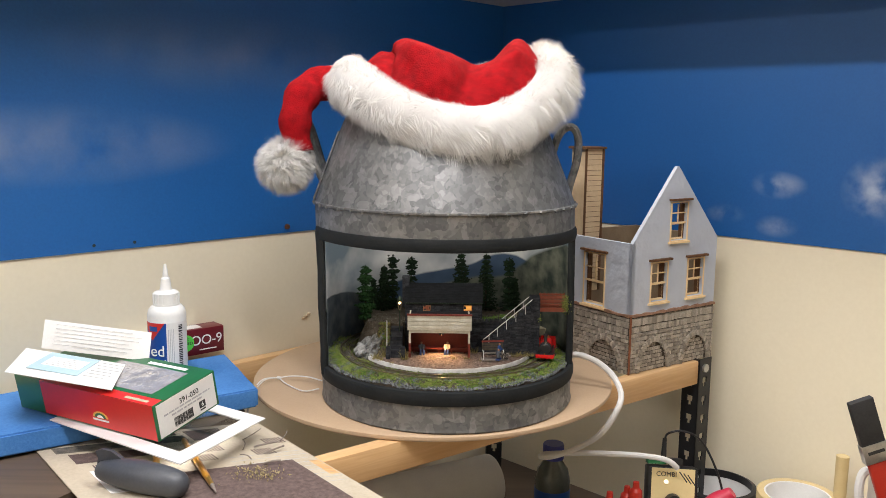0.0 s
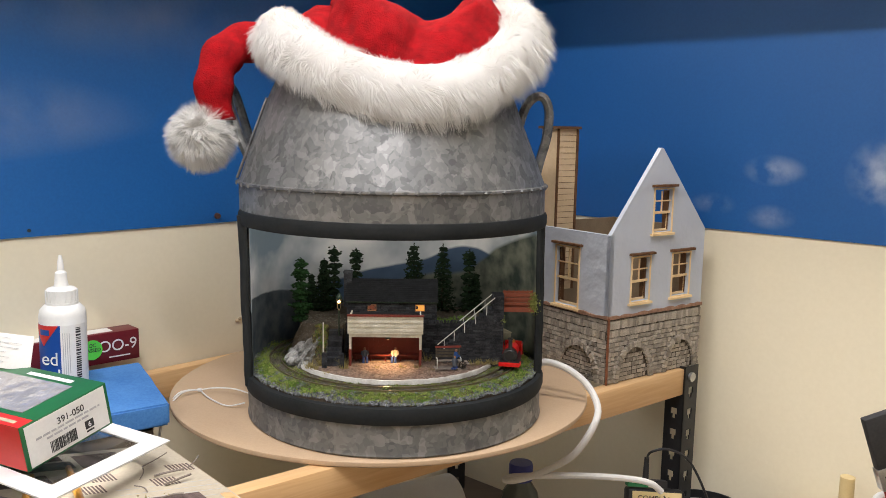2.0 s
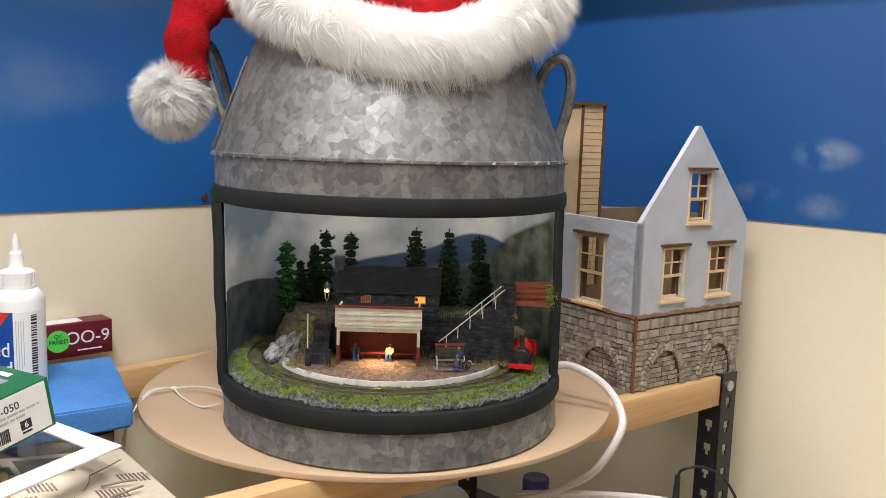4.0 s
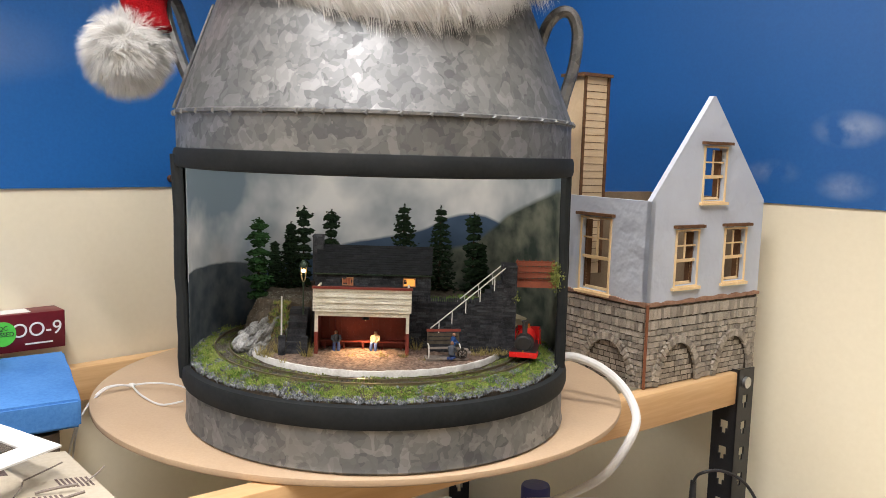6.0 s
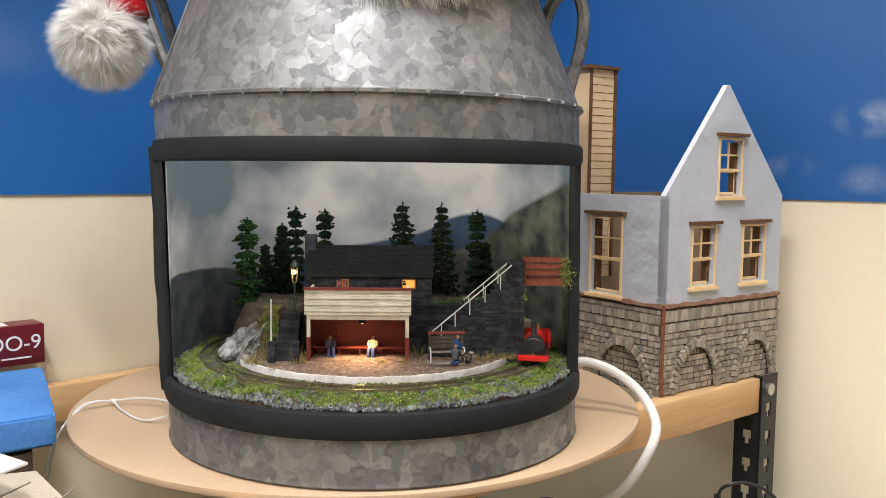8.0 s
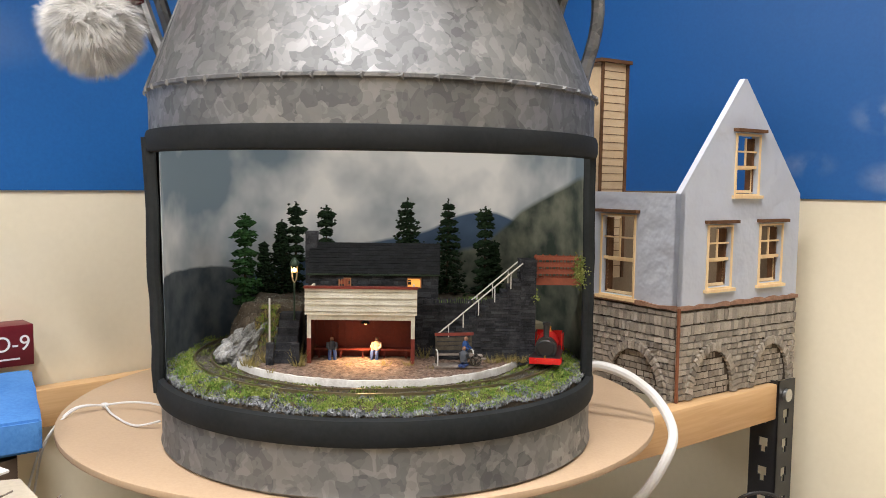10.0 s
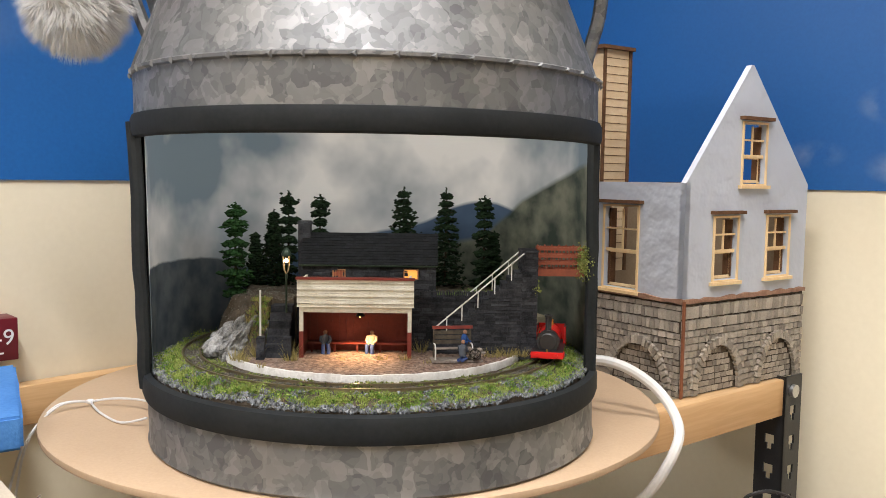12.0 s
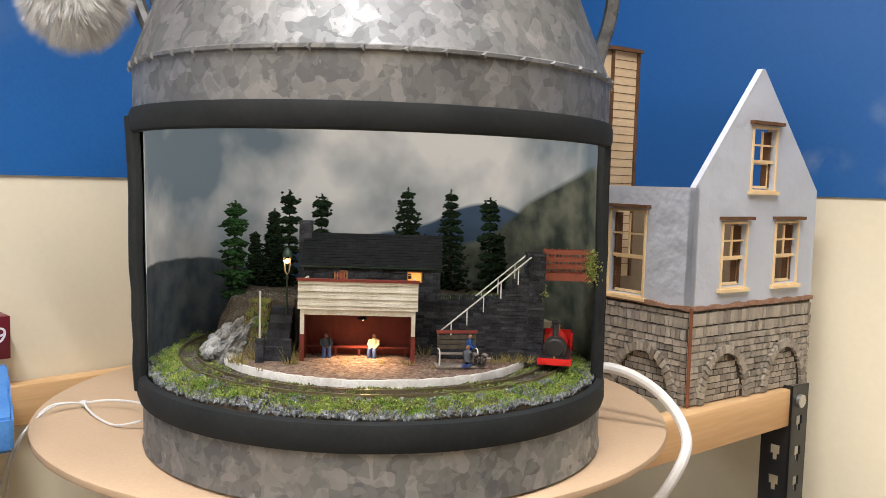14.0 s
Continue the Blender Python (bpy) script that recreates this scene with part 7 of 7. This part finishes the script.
sh = thing("toy_shark", (-0.292, 0.770, 1.0547), "small smooth grey rubber toy shark on the card sheet", "toy")
tb2 = bmesh.new()
spn = spline([(-0.334, 0.786, 1.0695), (-0.315, 0.778, 1.0700), (-0.292, 0.770, 1.0700), (-0.262, 0.762, 1.0680), (-0.240, 0.757, 1.0650)], 6)
tube(tb2, spn, 0.0150, 14, [min(0.30 + 0.75 * math.sin(math.pi * (0.10 + 0.72 * i / (len(spn) - 1))), 0.12 + 0.95 * math.sqrt(max(0.0, (len(spn) - 1 - i) / 5))) for i in range(len(spn))], 0.95)
part("body", tb2, SHARK, sh, smooth=60)
fin = bmesh.new()
prism(fin, [(-0.004, -0.010), (0.034, -0.002), (0.024, 0.0065), (0.014, 0.0115), (0.004, 0.0125), (-0.004, 0.0095), (-0.001, 0.003)], 0.004, frame_of((-0.335, 0.786, 1.078), (0.95, -0.28, 0), (0.28, 0.95, 0)))
part("fin", fin, SHARK, sh, smooth=40)
for k, (x0, y0, a, l) in enumerate(((-0.222, 0.900, 60, 0.030), (-0.205, 0.880, 20, 0.026), (-0.215, 0.872, 100, 0.020), (-0.190, 0.862, 40, 0.024), (-0.200, 0.846, 150, 0.016), (-0.185, 0.835, 10, 0.018), (-0.18, 0.90, 80, 0.022))):
    d = Vector((math.cos(radians(a)), math.sin(radians(a)), 0.10)) * l
    solid("twig", tube(bmesh.new(), spline([(x0, y0, 1.0565), (x0 + d.x * 0.5 + 0.002, y0 + d.y * 0.5, 1.0590), (x0 + d.x, y0 + d.y, 1.0570 + abs(d.z))], 4), 0.0011 if k % 2 else 0.0006, 6), WEATHERED, (x0, y0, 1.0555), "dry brown twig scrap on the card sheet", "twig", "twigs on the sheet")
flk = [(random.gauss(-0.185, 0.014), random.gauss(0.812, 0.010), 1.0556 + random.uniform(0, 0.003), random.uniform(0.0008, 0.0022)) for _ in range(140)]
chips("fibre_scraps", flk, material("straw_fibres", (0.42, 0.35, 0.19), (0.32, 0.26, 0.14), 0.9, 0, 100, 600, 0.2, random_amount=0.3), "small heap of straw coloured scraps on the sheet", "scraps")

# ---- wires on the disc ----
wire_ = thing("twin_wire", (-0.2200, 1.1100, 1.0605), "thin white twin wire knotted and trailing from the churn", "wire")
WIRE = material("white_wire", (0.74, 0.73, 0.71), (0.66, 0.65, 0.63), 0.45, 0, 50, 300, 0.02)
knot = Vector((-0.2210, 1.1080, 1.0640))
for pts in ([(-0.1585, 1.078, 1.0700), (-0.180, 1.100, 1.0680), (-0.203, 1.108, 1.0665), knot], [(-0.1590, 1.055, 1.0665), (-0.180, 1.060, 1.0615), (-0.205, 1.085, 1.0620), knot],
            [knot, (-0.238, 1.090, 1.0650), (-0.2495, 1.062, 1.0480), (-0.2480, 1.030, 1.0200), (-0.240, 0.995, 0.985), (-0.235, 0.96, 0.955)], [knot, (-0.242, 1.094, 1.0640), (-0.2535, 1.070, 1.0420), (-0.2500, 1.040, 1.0050), (-0.246, 1.010, 0.970), (-0.250, 0.98, 0.94)]):
    part("strand", tube(bmesh.new(), spline(pts, 7), 0.0009, 6), WIRE, wire_)
part("knot", ball(bmesh.new(), knot, 0.0028, 2, (1.3, 1, 0.8)), WIRE, wire_)

# white mains cable from the churn to the controller
cable = [(0.160, 1.112, 1.074), (0.174, 1.108, 1.1000), (0.199, 1.098, 1.0985), (0.224, 1.088, 1.0820), (0.235, 1.070, 1.0600), (0.228, 1.060, 1.0390), (0.210, 1.066, 1.006), (0.190, 1.090, 0.980), (0.165, 1.100, 0.9640), (0.146, 1.105, 0.9570), (0.138, 1.118, 0.9520), (0.150, 1.128, 0.9520), (0.209, 1.130, 0.9530), (0.272, 1.130, 0.9510), (0.315, 1.132, 0.9440), (0.334, 1.136, 0.930)]
solid("white_cable", tube(bmesh.new(), spline(cable, 8), 0.0040, 10), WIRE, (0.2, 1.1, 1.0605), "thick white round cable looping down from the churn", "cable")

# ---- things on the worktop below ----
WT = 0.735
bt = thing("paint_bottle", (0.178, 1.276, WT), "clear plastic thinner bottle with blue cap and label", "bottle")
CLEAR = material("clear_plastic_liquid", (0.09, 0.10, 0.095), (0.07, 0.085, 0.08), 0.12, 0, 30, 300, 0.0)
part("bottle", lathe(bmesh.new(), [(0.0005, WT), (0.026, WT), (0.028, WT + 0.003), (0.028, 0.850), (0.024, 0.868), (0.015, 0.882), (0.014, 0.890), (0.0005, 0.890)], 32, centre=(0.178, 1.276), close=True), CLEAR, bt)
part("cap", lathe(bmesh.new(), [(0.0005, 0.886), (0.0168, 0.886), (0.0168, 0.907), (0.0155, 0.910), (0.0005, 0.910)], 28, centre=(0.178, 1.276), close=True), material("blue_cap_plastic", (0.018, 0.026, 0.24), (0.015, 0.022, 0.20), 0.4), bt, "dark blue screw cap")
bl_ = part("label", lathe(bmesh.new(), [(0.0278, WT + 0.02), (0.0284, WT + 0.02), (0.0284, 0.838), (0.0278, 0.838)], 32, centre=(0.178, 1.276), close=True), LBL, bt, "blue label")
part("mark", newbox(0.166, 0.186, 1.2471, 1.2477, 0.822, 0.831), material("yellow_ink", (0.75, 0.62, 0.08), (0.7, 0.58, 0.07), 0.5), bl_, "plain yellow brand bar", smooth=0)
roll_ = bmesh.new()
ra, rb = Vector((-0.13, 1.300, WT + 0.047)), Vector((0.090, 1.425, WT + 0.047))
rod(roll_, ra, rb, 0.046, n=36)
solid("paper_roll", roll_, PAPER, (0, 1.37, WT), "large white paper roll lying on the worktop", "paper roll")
TIN = material("grey_tin", (0.30, 0.30, 0.28), (0.22, 0.22, 0.2), 0.35, 0.8, 50, 400, 0.1)
for x, y in ((0.075, 1.165), (0.020, 1.130)):
    tn = thing("paint_tin", (x, y, WT), "small open metal paint tin on the worktop", "paint tin", "paint tins")
    part("can", lathe(bmesh.new(), [(0.0005, WT), (0.027, WT), (0.027, WT + 0.052), (0.0285, WT + 0.053), (0.0285, WT + 0.055), (0.022, WT + 0.055), (0.0215, WT + 0.050), (0.0005, WT + 0.050)], 28, centre=(x, y), close=True), TIN, tn)
crate = thing("storage_box", (0.42, 1.15, WT), "low pale storage box on the worktop", "box")
part("body", newbox(0.215, 0.60, 1.085, 1.20, WT, 0.848, bevel=0.004), WHITE_PLASTIC, crate)
part("rim", newbox(0.212, 0.603, 1.082, 1.203, 0.838, 0.850, bevel=0.002), WHITE_PLASTIC, crate)
tubx, tuby = 0.428, 1.248
tubo = thing("white_tub", (tubx, tuby, WT), "round white tub with black rim by the wall", "tub")
part("tub", lathe(bmesh.new(), [(0.0005, WT), (0.052, WT), (0.058, 0.850), (0.055, 0.850), (0.050, WT + 0.004), (0.0005, WT + 0.004)], 40, centre=(tubx, tuby), close=True), WHITE_PLASTIC, tubo)
part("rim", lathe(bmesh.new(), [(0.0545, 0.848), (0.0600, 0.848), (0.0605, 0.858), (0.0545, 0.860)], 40, centre=(tubx, tuby), close=True), BLACK_STEEL, tubo, "black rim")
# train controller
ctl = thing("train_controller", (0.322, 1.135, 0.850), "black train controller with cream face standing on the box", "controller")
CT = Matrix.Translation((0.3290, 1.132, 0.8505)) @ Matrix.Rotation(radians(-14), 4, "X") @ Matrix.Rotation(radians(3), 4, "Y")
part("case", newbox(-0.036, 0.036, 0, 0.024, 0, 0.077, bevel=0.003, m=CT), BLACK_STEEL, ctl)
face_ = part("face_plate", newbox(-0.031, 0.031, -0.0006, 0.0004, 0.004, 0.075, m=CT), material("cream_face_print", (0.72, 0.58, 0.30), (0.68, 0.54, 0.27), 0.45, 0, 30, 300, 0.0), ctl, "cream printed face", smooth=0)
words("panel_print", "COMBI", 0.0095, INK, CT @ Matrix.Translation((-0.010, -0.0008, 0.0665)) @ Matrix.Rotation(radians(90), 4, "X"), face_)
for k in range(3):
    part("stripe", newbox(-0.0008, 0.0008, -0.0009, -0.0004, -0.009, 0.009, m=CT @ Matrix.Translation((0.014 + 0.006 * k, 0, 0.064 - 0.002 * k)) @ Matrix.Rotation(radians(-38), 4, "Y")), INK, face_, smooth=0)
part("indicator", ball(bmesh.new(), CT @ Vector((-0.010, -0.001, 0.056)), 0.0032, 2), material("lit_indicator", (0.9, 0.85, 0.8), None, 0.4, emit=(1.0, 0.85, 0.6), glow=1.5), face_, "lit white indicator")
part("knob", rod(bmesh.new(), CT @ Vector((0.0, 0.0, 0.028)), CT @ Vector((0.0, -0.012, 0.028)), 0.0125, 0.011, 24), BLACK_STEEL, ctl, "black turning knob")
for x0, x1, mt in ((-0.036, -0.010, CARD_GREEN), (-0.006, 0.014, BLACK_STEEL)):
    part("terminal", newbox(x0, x1, 0.004, 0.018, 0.0795, 0.088, m=CT), mt, ctl, smooth=0)
part("plug", rod(bmesh.new(), CT @ Vector((-0.012, 0.012, 0.086)), CT @ Vector((-0.011, 0.012, 0.116)), 0.0042, 0.0030, 12), BLACK_STEEL, ctl, "black barrel plug")
solid("black_lead", tube(bmesh.new(), spline([CT @ Vector((-0.011, 0.012, 0.114)), (0.323, 1.150, 0.9760), (0.345, 1.150, 0.9790), (0.372, 1.150, 0.9630), (0.396, 1.145, 0.915), (0.406, 1.140, 0.870), (0.408, 1.138, 0.8505)], 7), 0.0016, 8), BLACK_STEEL, (0.35, 1.15, 0.850), "thin black lead looping from the controller plug", "lead")
# masking tape
TAPE = material("cream_masking_tape", (0.66, 0.52, 0.27), (0.60, 0.46, 0.23), 0.55, 0, 40, 500, 0.1)
tp = thing("masking_tape", (0.513, 1.150, 0.850), "roll of cream masking tape lying flat", "tape")
part("roll", lathe(bmesh.new(), [(0.0455, 0.850), (0.0550, 0.850), (0.0555, 0.8515), (0.0555, 0.8855), (0.0550, 0.887), (0.0455, 0.887)], 56, centre=(0.513, 1.150), close=True), TAPE, tp)
part("core", lathe(bmesh.new(), [(0.0430, 0.8505), (0.0456, 0.8505), (0.0456, 0.8865), (0.0430, 0.8865)], 56, centre=(0.513, 1.150), close=True), PAPER, tp, "white card core")
# red dropper bottles
REDP = material("red_plastic", (0.50, 0.03, 0.015), (0.45, 0.025, 0.012), 0.4)
for x, y, h in ((0.240, 1.135, 0.895), (0.278, 1.140, 0.908), (0.258, 1.110, 0.886), (0.268, 1.150, 0.897)):
    db = thing("dropper_bottle", (x, y, 0.850), "small dropper bottle with pointed red cap", "bottle", "dropper bottles")
    part("bottle", lathe(bmesh.new(), [(0.0005, 0.850), (0.0105, 0.850), (0.0105, h - 0.026), (0.0005, h - 0.026)], 18, centre=(x, y), close=True), WHITE_PLASTIC, db)
    part("cap", lathe(bmesh.new(), [(0.0005, h - 0.027), (0.0098, h - 0.027), (0.0090, h - 0.014), (0.0050, h - 0.010), (0.0042, h - 0.001), (0.0005, h)], 18, centre=(x, y), close=True), REDP, db, "red pointed cap")
pink = bmesh.new()
tube(pink, spline([(0.375, 1.120, 0.866), (0.391, 1.125, 0.884), (0.402, 1.122, 0.896), (0.408, 1.120, 0.902)], 4), 0.013, 12, [1.5, 1.5, 1.4, 1.3, 1.2, 1.1, 1.0, 0.9, 0.8, 0.75, 0.7, 0.65, 0.6])
solid("glue_gun_tip", pink, material("crimson_plastic", (0.55, 0.03, 0.07), (0.5, 0.025, 0.06), 0.4), (0.391, 1.125, 0.850), "crimson plastic spout lying on the box", "spout")
# mug with a flat brush, and a cream dowel
MUGX, MUGY = 0.568, 0.985
stand = solid("side_block", newbox(0.45, 0.66, 0.93, 1.06, WT, 0.900, bevel=0.003), MDF, (0.55, 1.0, WT), "brown wooden block on the worktop", "block")
mg = thing("mug", (MUGX, MUGY, 0.900), "white mug with a red stained rim holding a flat brush", "mug")
part("cup", lathe(bmesh.new(), [(0.0005, 0.900), (0.036, 0.900), (0.038, 0.903), (0.038, 1.018), (0.036, 1.019), (0.035, 1.017), (0.035, 0.905), (0.0005, 0.905)], 40, centre=(MUGX, MUGY), close=True), WHITE_PLASTIC, mg)
part("handle", tube(bmesh.new(), spline([(MUGX - 0.037, MUGY - 0.004, 0.996), (MUGX - 0.052, MUGY - 0.004, 0.992), (MUGX - 0.056, MUGY - 0.004, 0.968), (MUGX - 0.050, MUGY - 0.004, 0.945), (MUGX - 0.036, MUGY - 0.004, 0.938)], 5), 0.0055, 10), WHITE_PLASTIC, mg)
fbz = thing("flat_brush", (0.530, 0.965, 0.905), "flat paint brush with black bristles upright in the mug", "paint brush")
FB = Matrix(((0.940, 0, 0.340, 0.4925), (0, 1, 0, 0.960), (0.340, 0, -0.940, 1.0915), (0, 0, 0, 1)))
part("bristles", newbox(-0.0145, 0.0145, -0.005, 0.005, 0.0, 0.058, bevel=0.0015, m=FB), INK, fbz, "stiff black bristles")
fer = part("ferrule", newbox(-0.0155, 0.0155, -0.006, 0.006, 0.056, 0.080, bevel=0.001, m=FB), ZINC, fbz, "silver ferrule")
part("text_bar", newbox(-0.010, 0.010, -0.0064, -0.0058, 0.064, 0.068, m=FB), INK, fer, smooth=0)
part("handle", newbox(-0.012, 0.012, -0.004, 0.004, 0.079, 0.165, bevel=0.002, m=FB), REDP, fbz, "red handle")
solid("dowel", rod(bmesh.new(), (0.5685, 1.140, 0.850), (0.5685, 1.140, 0.949), 0.0088, n=20), TAPE, (0.5685, 1.14, 0.850), "upright cream dowel rod", "dowel")

# screws and marks on the walls
for nm, along, s, z, mt in (("screw", LEFT, 0.500, 1.2462, BRASS),):
    p = CORNER + LEFT * s + Vector((S2, -S2, 0)) * 0.0026
    sc = bmesh.new()
    rod(sc, p + Vector((0, 0, z)) - Vector((S2, -S2, 0)) * 0.001, p + Vector((0, 0, z)) + Vector((S2, -S2, 0)) * 0.0035, 0.0045, 0.0036, 16)
    solid("wall_screw", sc, material("rusty_screw", (0.22, 0.09, 0.05), (0.12, 0.06, 0.04), 0.5, 0.6), p + Vector((0, 0, z)), "rusty screw head in the blue backdrop", "screw")
for s, z in ((0.745, 1.2445), (0.800, 1.2450)):
    p = CORNER + LEFT * s + Vector((S2, -S2, 0)) * 0.0026 + Vector((0, 0, z))
    hb = bmesh.new()
    rod(hb, p - Vector((S2, -S2, 0)) * 0.001, p + Vector((S2, -S2, 0)) * 0.0004, 0.0022, n=12)
    solid("screw_hole", hb, INK, p, "small dark screw hole in the wall", "hole")
p = CORNER + LEFT * 0.465 + Vector((0, 0, 1.0990)) + Vector((S2, -S2, 0)) * 0.0004
fl = bmesh.new()
for dx, dz in ((0, 0), (0.006, 0.003), (-0.005, -0.002)):
    ball(fl, p - LEFT * dx + Vector((0, 0, dz)), 0.0032, 2, (1, 1, 0.7))
solid("filler_patch", fl, material("torn_plaster", (0.62, 0.50, 0.34), (0.45, 0.34, 0.22), 0.9, 0, 200, 600, 0.6), p, "small chipped patch in the cream paint", "chip")


# ---- stone pieces of the model house ----
ARCH_F = [(0.0500, 0.0, 0.0315, 0.045), (0.1415, 0.0, 0.0300, 0.043)]
ARCH_S = [(0.0470, 0.0, 0.0340, 0.044)]


def stone_meshes(n, w, h):
    out = []
    for k in range(n):
        bm = bmesh.new()
        box(bm, -w / 2, w / 2, -0.0010, 0.0022, -h / 2, h / 2)
        for v in bm.verts:
            if v.co.y < 0:
                v.co.x *= 0.90
                v.co.z *= 0.86
                v.co.y += random.uniform(-0.0005, 0.0004)
            v.co.x += random.uniform(-1, 1) * w * 0.05
            v.co.z += random.uniform(-1, 1) * h * 0.06
        me = bpy.data.meshes.new("stone")
        bm.to_mesh(me)
        bm.free()
        me.materials.append(MASONRY)
        out.append(me)
    return out


UNIT = stone_meshes(8, 1.0, 1.0)


def place_stone(parent, m, x, z, w, h, turn=0.0):
    ob = new("stone", random.choice(UNIT))
    ob.parent = parent
    ob.matrix_basis = Matrix.Translation(-ORIGIN[parent.name]) @ m @ Matrix.Translation((x, 0, z)) @ Matrix.Rotation(turn, 4, "Y") @ Matrix.Diagonal((w, 1, h, 1))


def stone_wall(parent, m, width, arches, top):
    z = 0.0004
    while z < top - 0.002:
        h = random.uniform(0.0052, 0.0066) if z < 0.056 else (top - z if top - z < 0.014 else 0.0100)
        h = min(h, top - z)
        x = -random.uniform(0, 0.006)
        while x < width:
            w = random.uniform(0.0062, 0.0108) if h < 0.009 else random.uniform(0.0042, 0.0062)
            near = any(abs(math.hypot((x + w / 2 - a) / rx, (z + h / 2 - zc) / rz) - 1) * rx < 0.011 for a, zc, rx, rz in arches)
            w = random.uniform(0.0040, 0.0052) if near else w
            x0, x1 = max(0.0004, x), min(width - 0.0004, x + w)
            cx, cz = (x0 + x1) / 2, z + h / 2
            ring = any(abs(math.hypot((cx - a) / rx, (cz - zc) / rz) - 1) * rx < 0.0034 for a, zc, rx, rz in arches)
            if x1 - x0 > 0.0025 and not ring:
                inside = any(math.hypot((cx - a) / rx, (cz - zc) / rz) < 1 for a, zc, rx, rz in arches)
                place_stone(parent, m @ Matrix.Translation((0, 0.0010 if inside else -0.0008, 0)), cx, cz, (x1 - x0) * 0.95, h * 0.92)
            x += w
        z += h
    for a, zc, rx, rz in arches:
        n = 25
        for k in range(n):
            t = math.pi * (k + 0.5) / n
            tx, tz = -rx * math.sin(t), rz * math.cos(t)
            place_stone(parent, m @ Matrix.Translation((0, -0.0032, 0)), a + (rx + 0.0015) * math.cos(t), zc + (rz + 0.0015) * math.sin(t), 0.0080, math.hypot(tx, tz) * math.pi / n * 0.95, -math.atan2(rz * math.sin(t), rx * math.cos(t)))


stone_wall(base_f, FRONT, GW, ARCH_F, Z0 - 0.004)
stone_wall(base_s, SIDE, SD * 0.80, ARCH_S, Z0 - 0.004)
# scored courses of the plywood chimney
for k in range(26):
    z = 0.112 + k * 0.0079
    part("scored_line", newbox(0.0016, 0.0344, -0.0003, 0.0001, z, z + 0.0005, m=CH), CHAR, chim, smooth=0)

# the churn stands slightly out of true: its body and what sits in and on it lean as one
def lean_of(ob):
    o = ob.matrix_world.translation
    return Matrix(((1, 0, -0.020, 0.002 - 0.020 * (o.z - CAN.z)), (0, 1, 0, 0), (0, 0, 1, 0), (0, 0, 0, 1)))


bpy.context.view_layer.update()
for ob in [*churn.children_recursive, *hat.children_recursive, *[o for o in scene.objects if o.name in ("painted_backscene", "inner_roof", "led_strip")]]:
    if ob.data is rivet_mesh:
        ob.location.x += 0.002 - 0.020 * ob.location.z
    else:
        ob.data.transform(lean_of(ob))
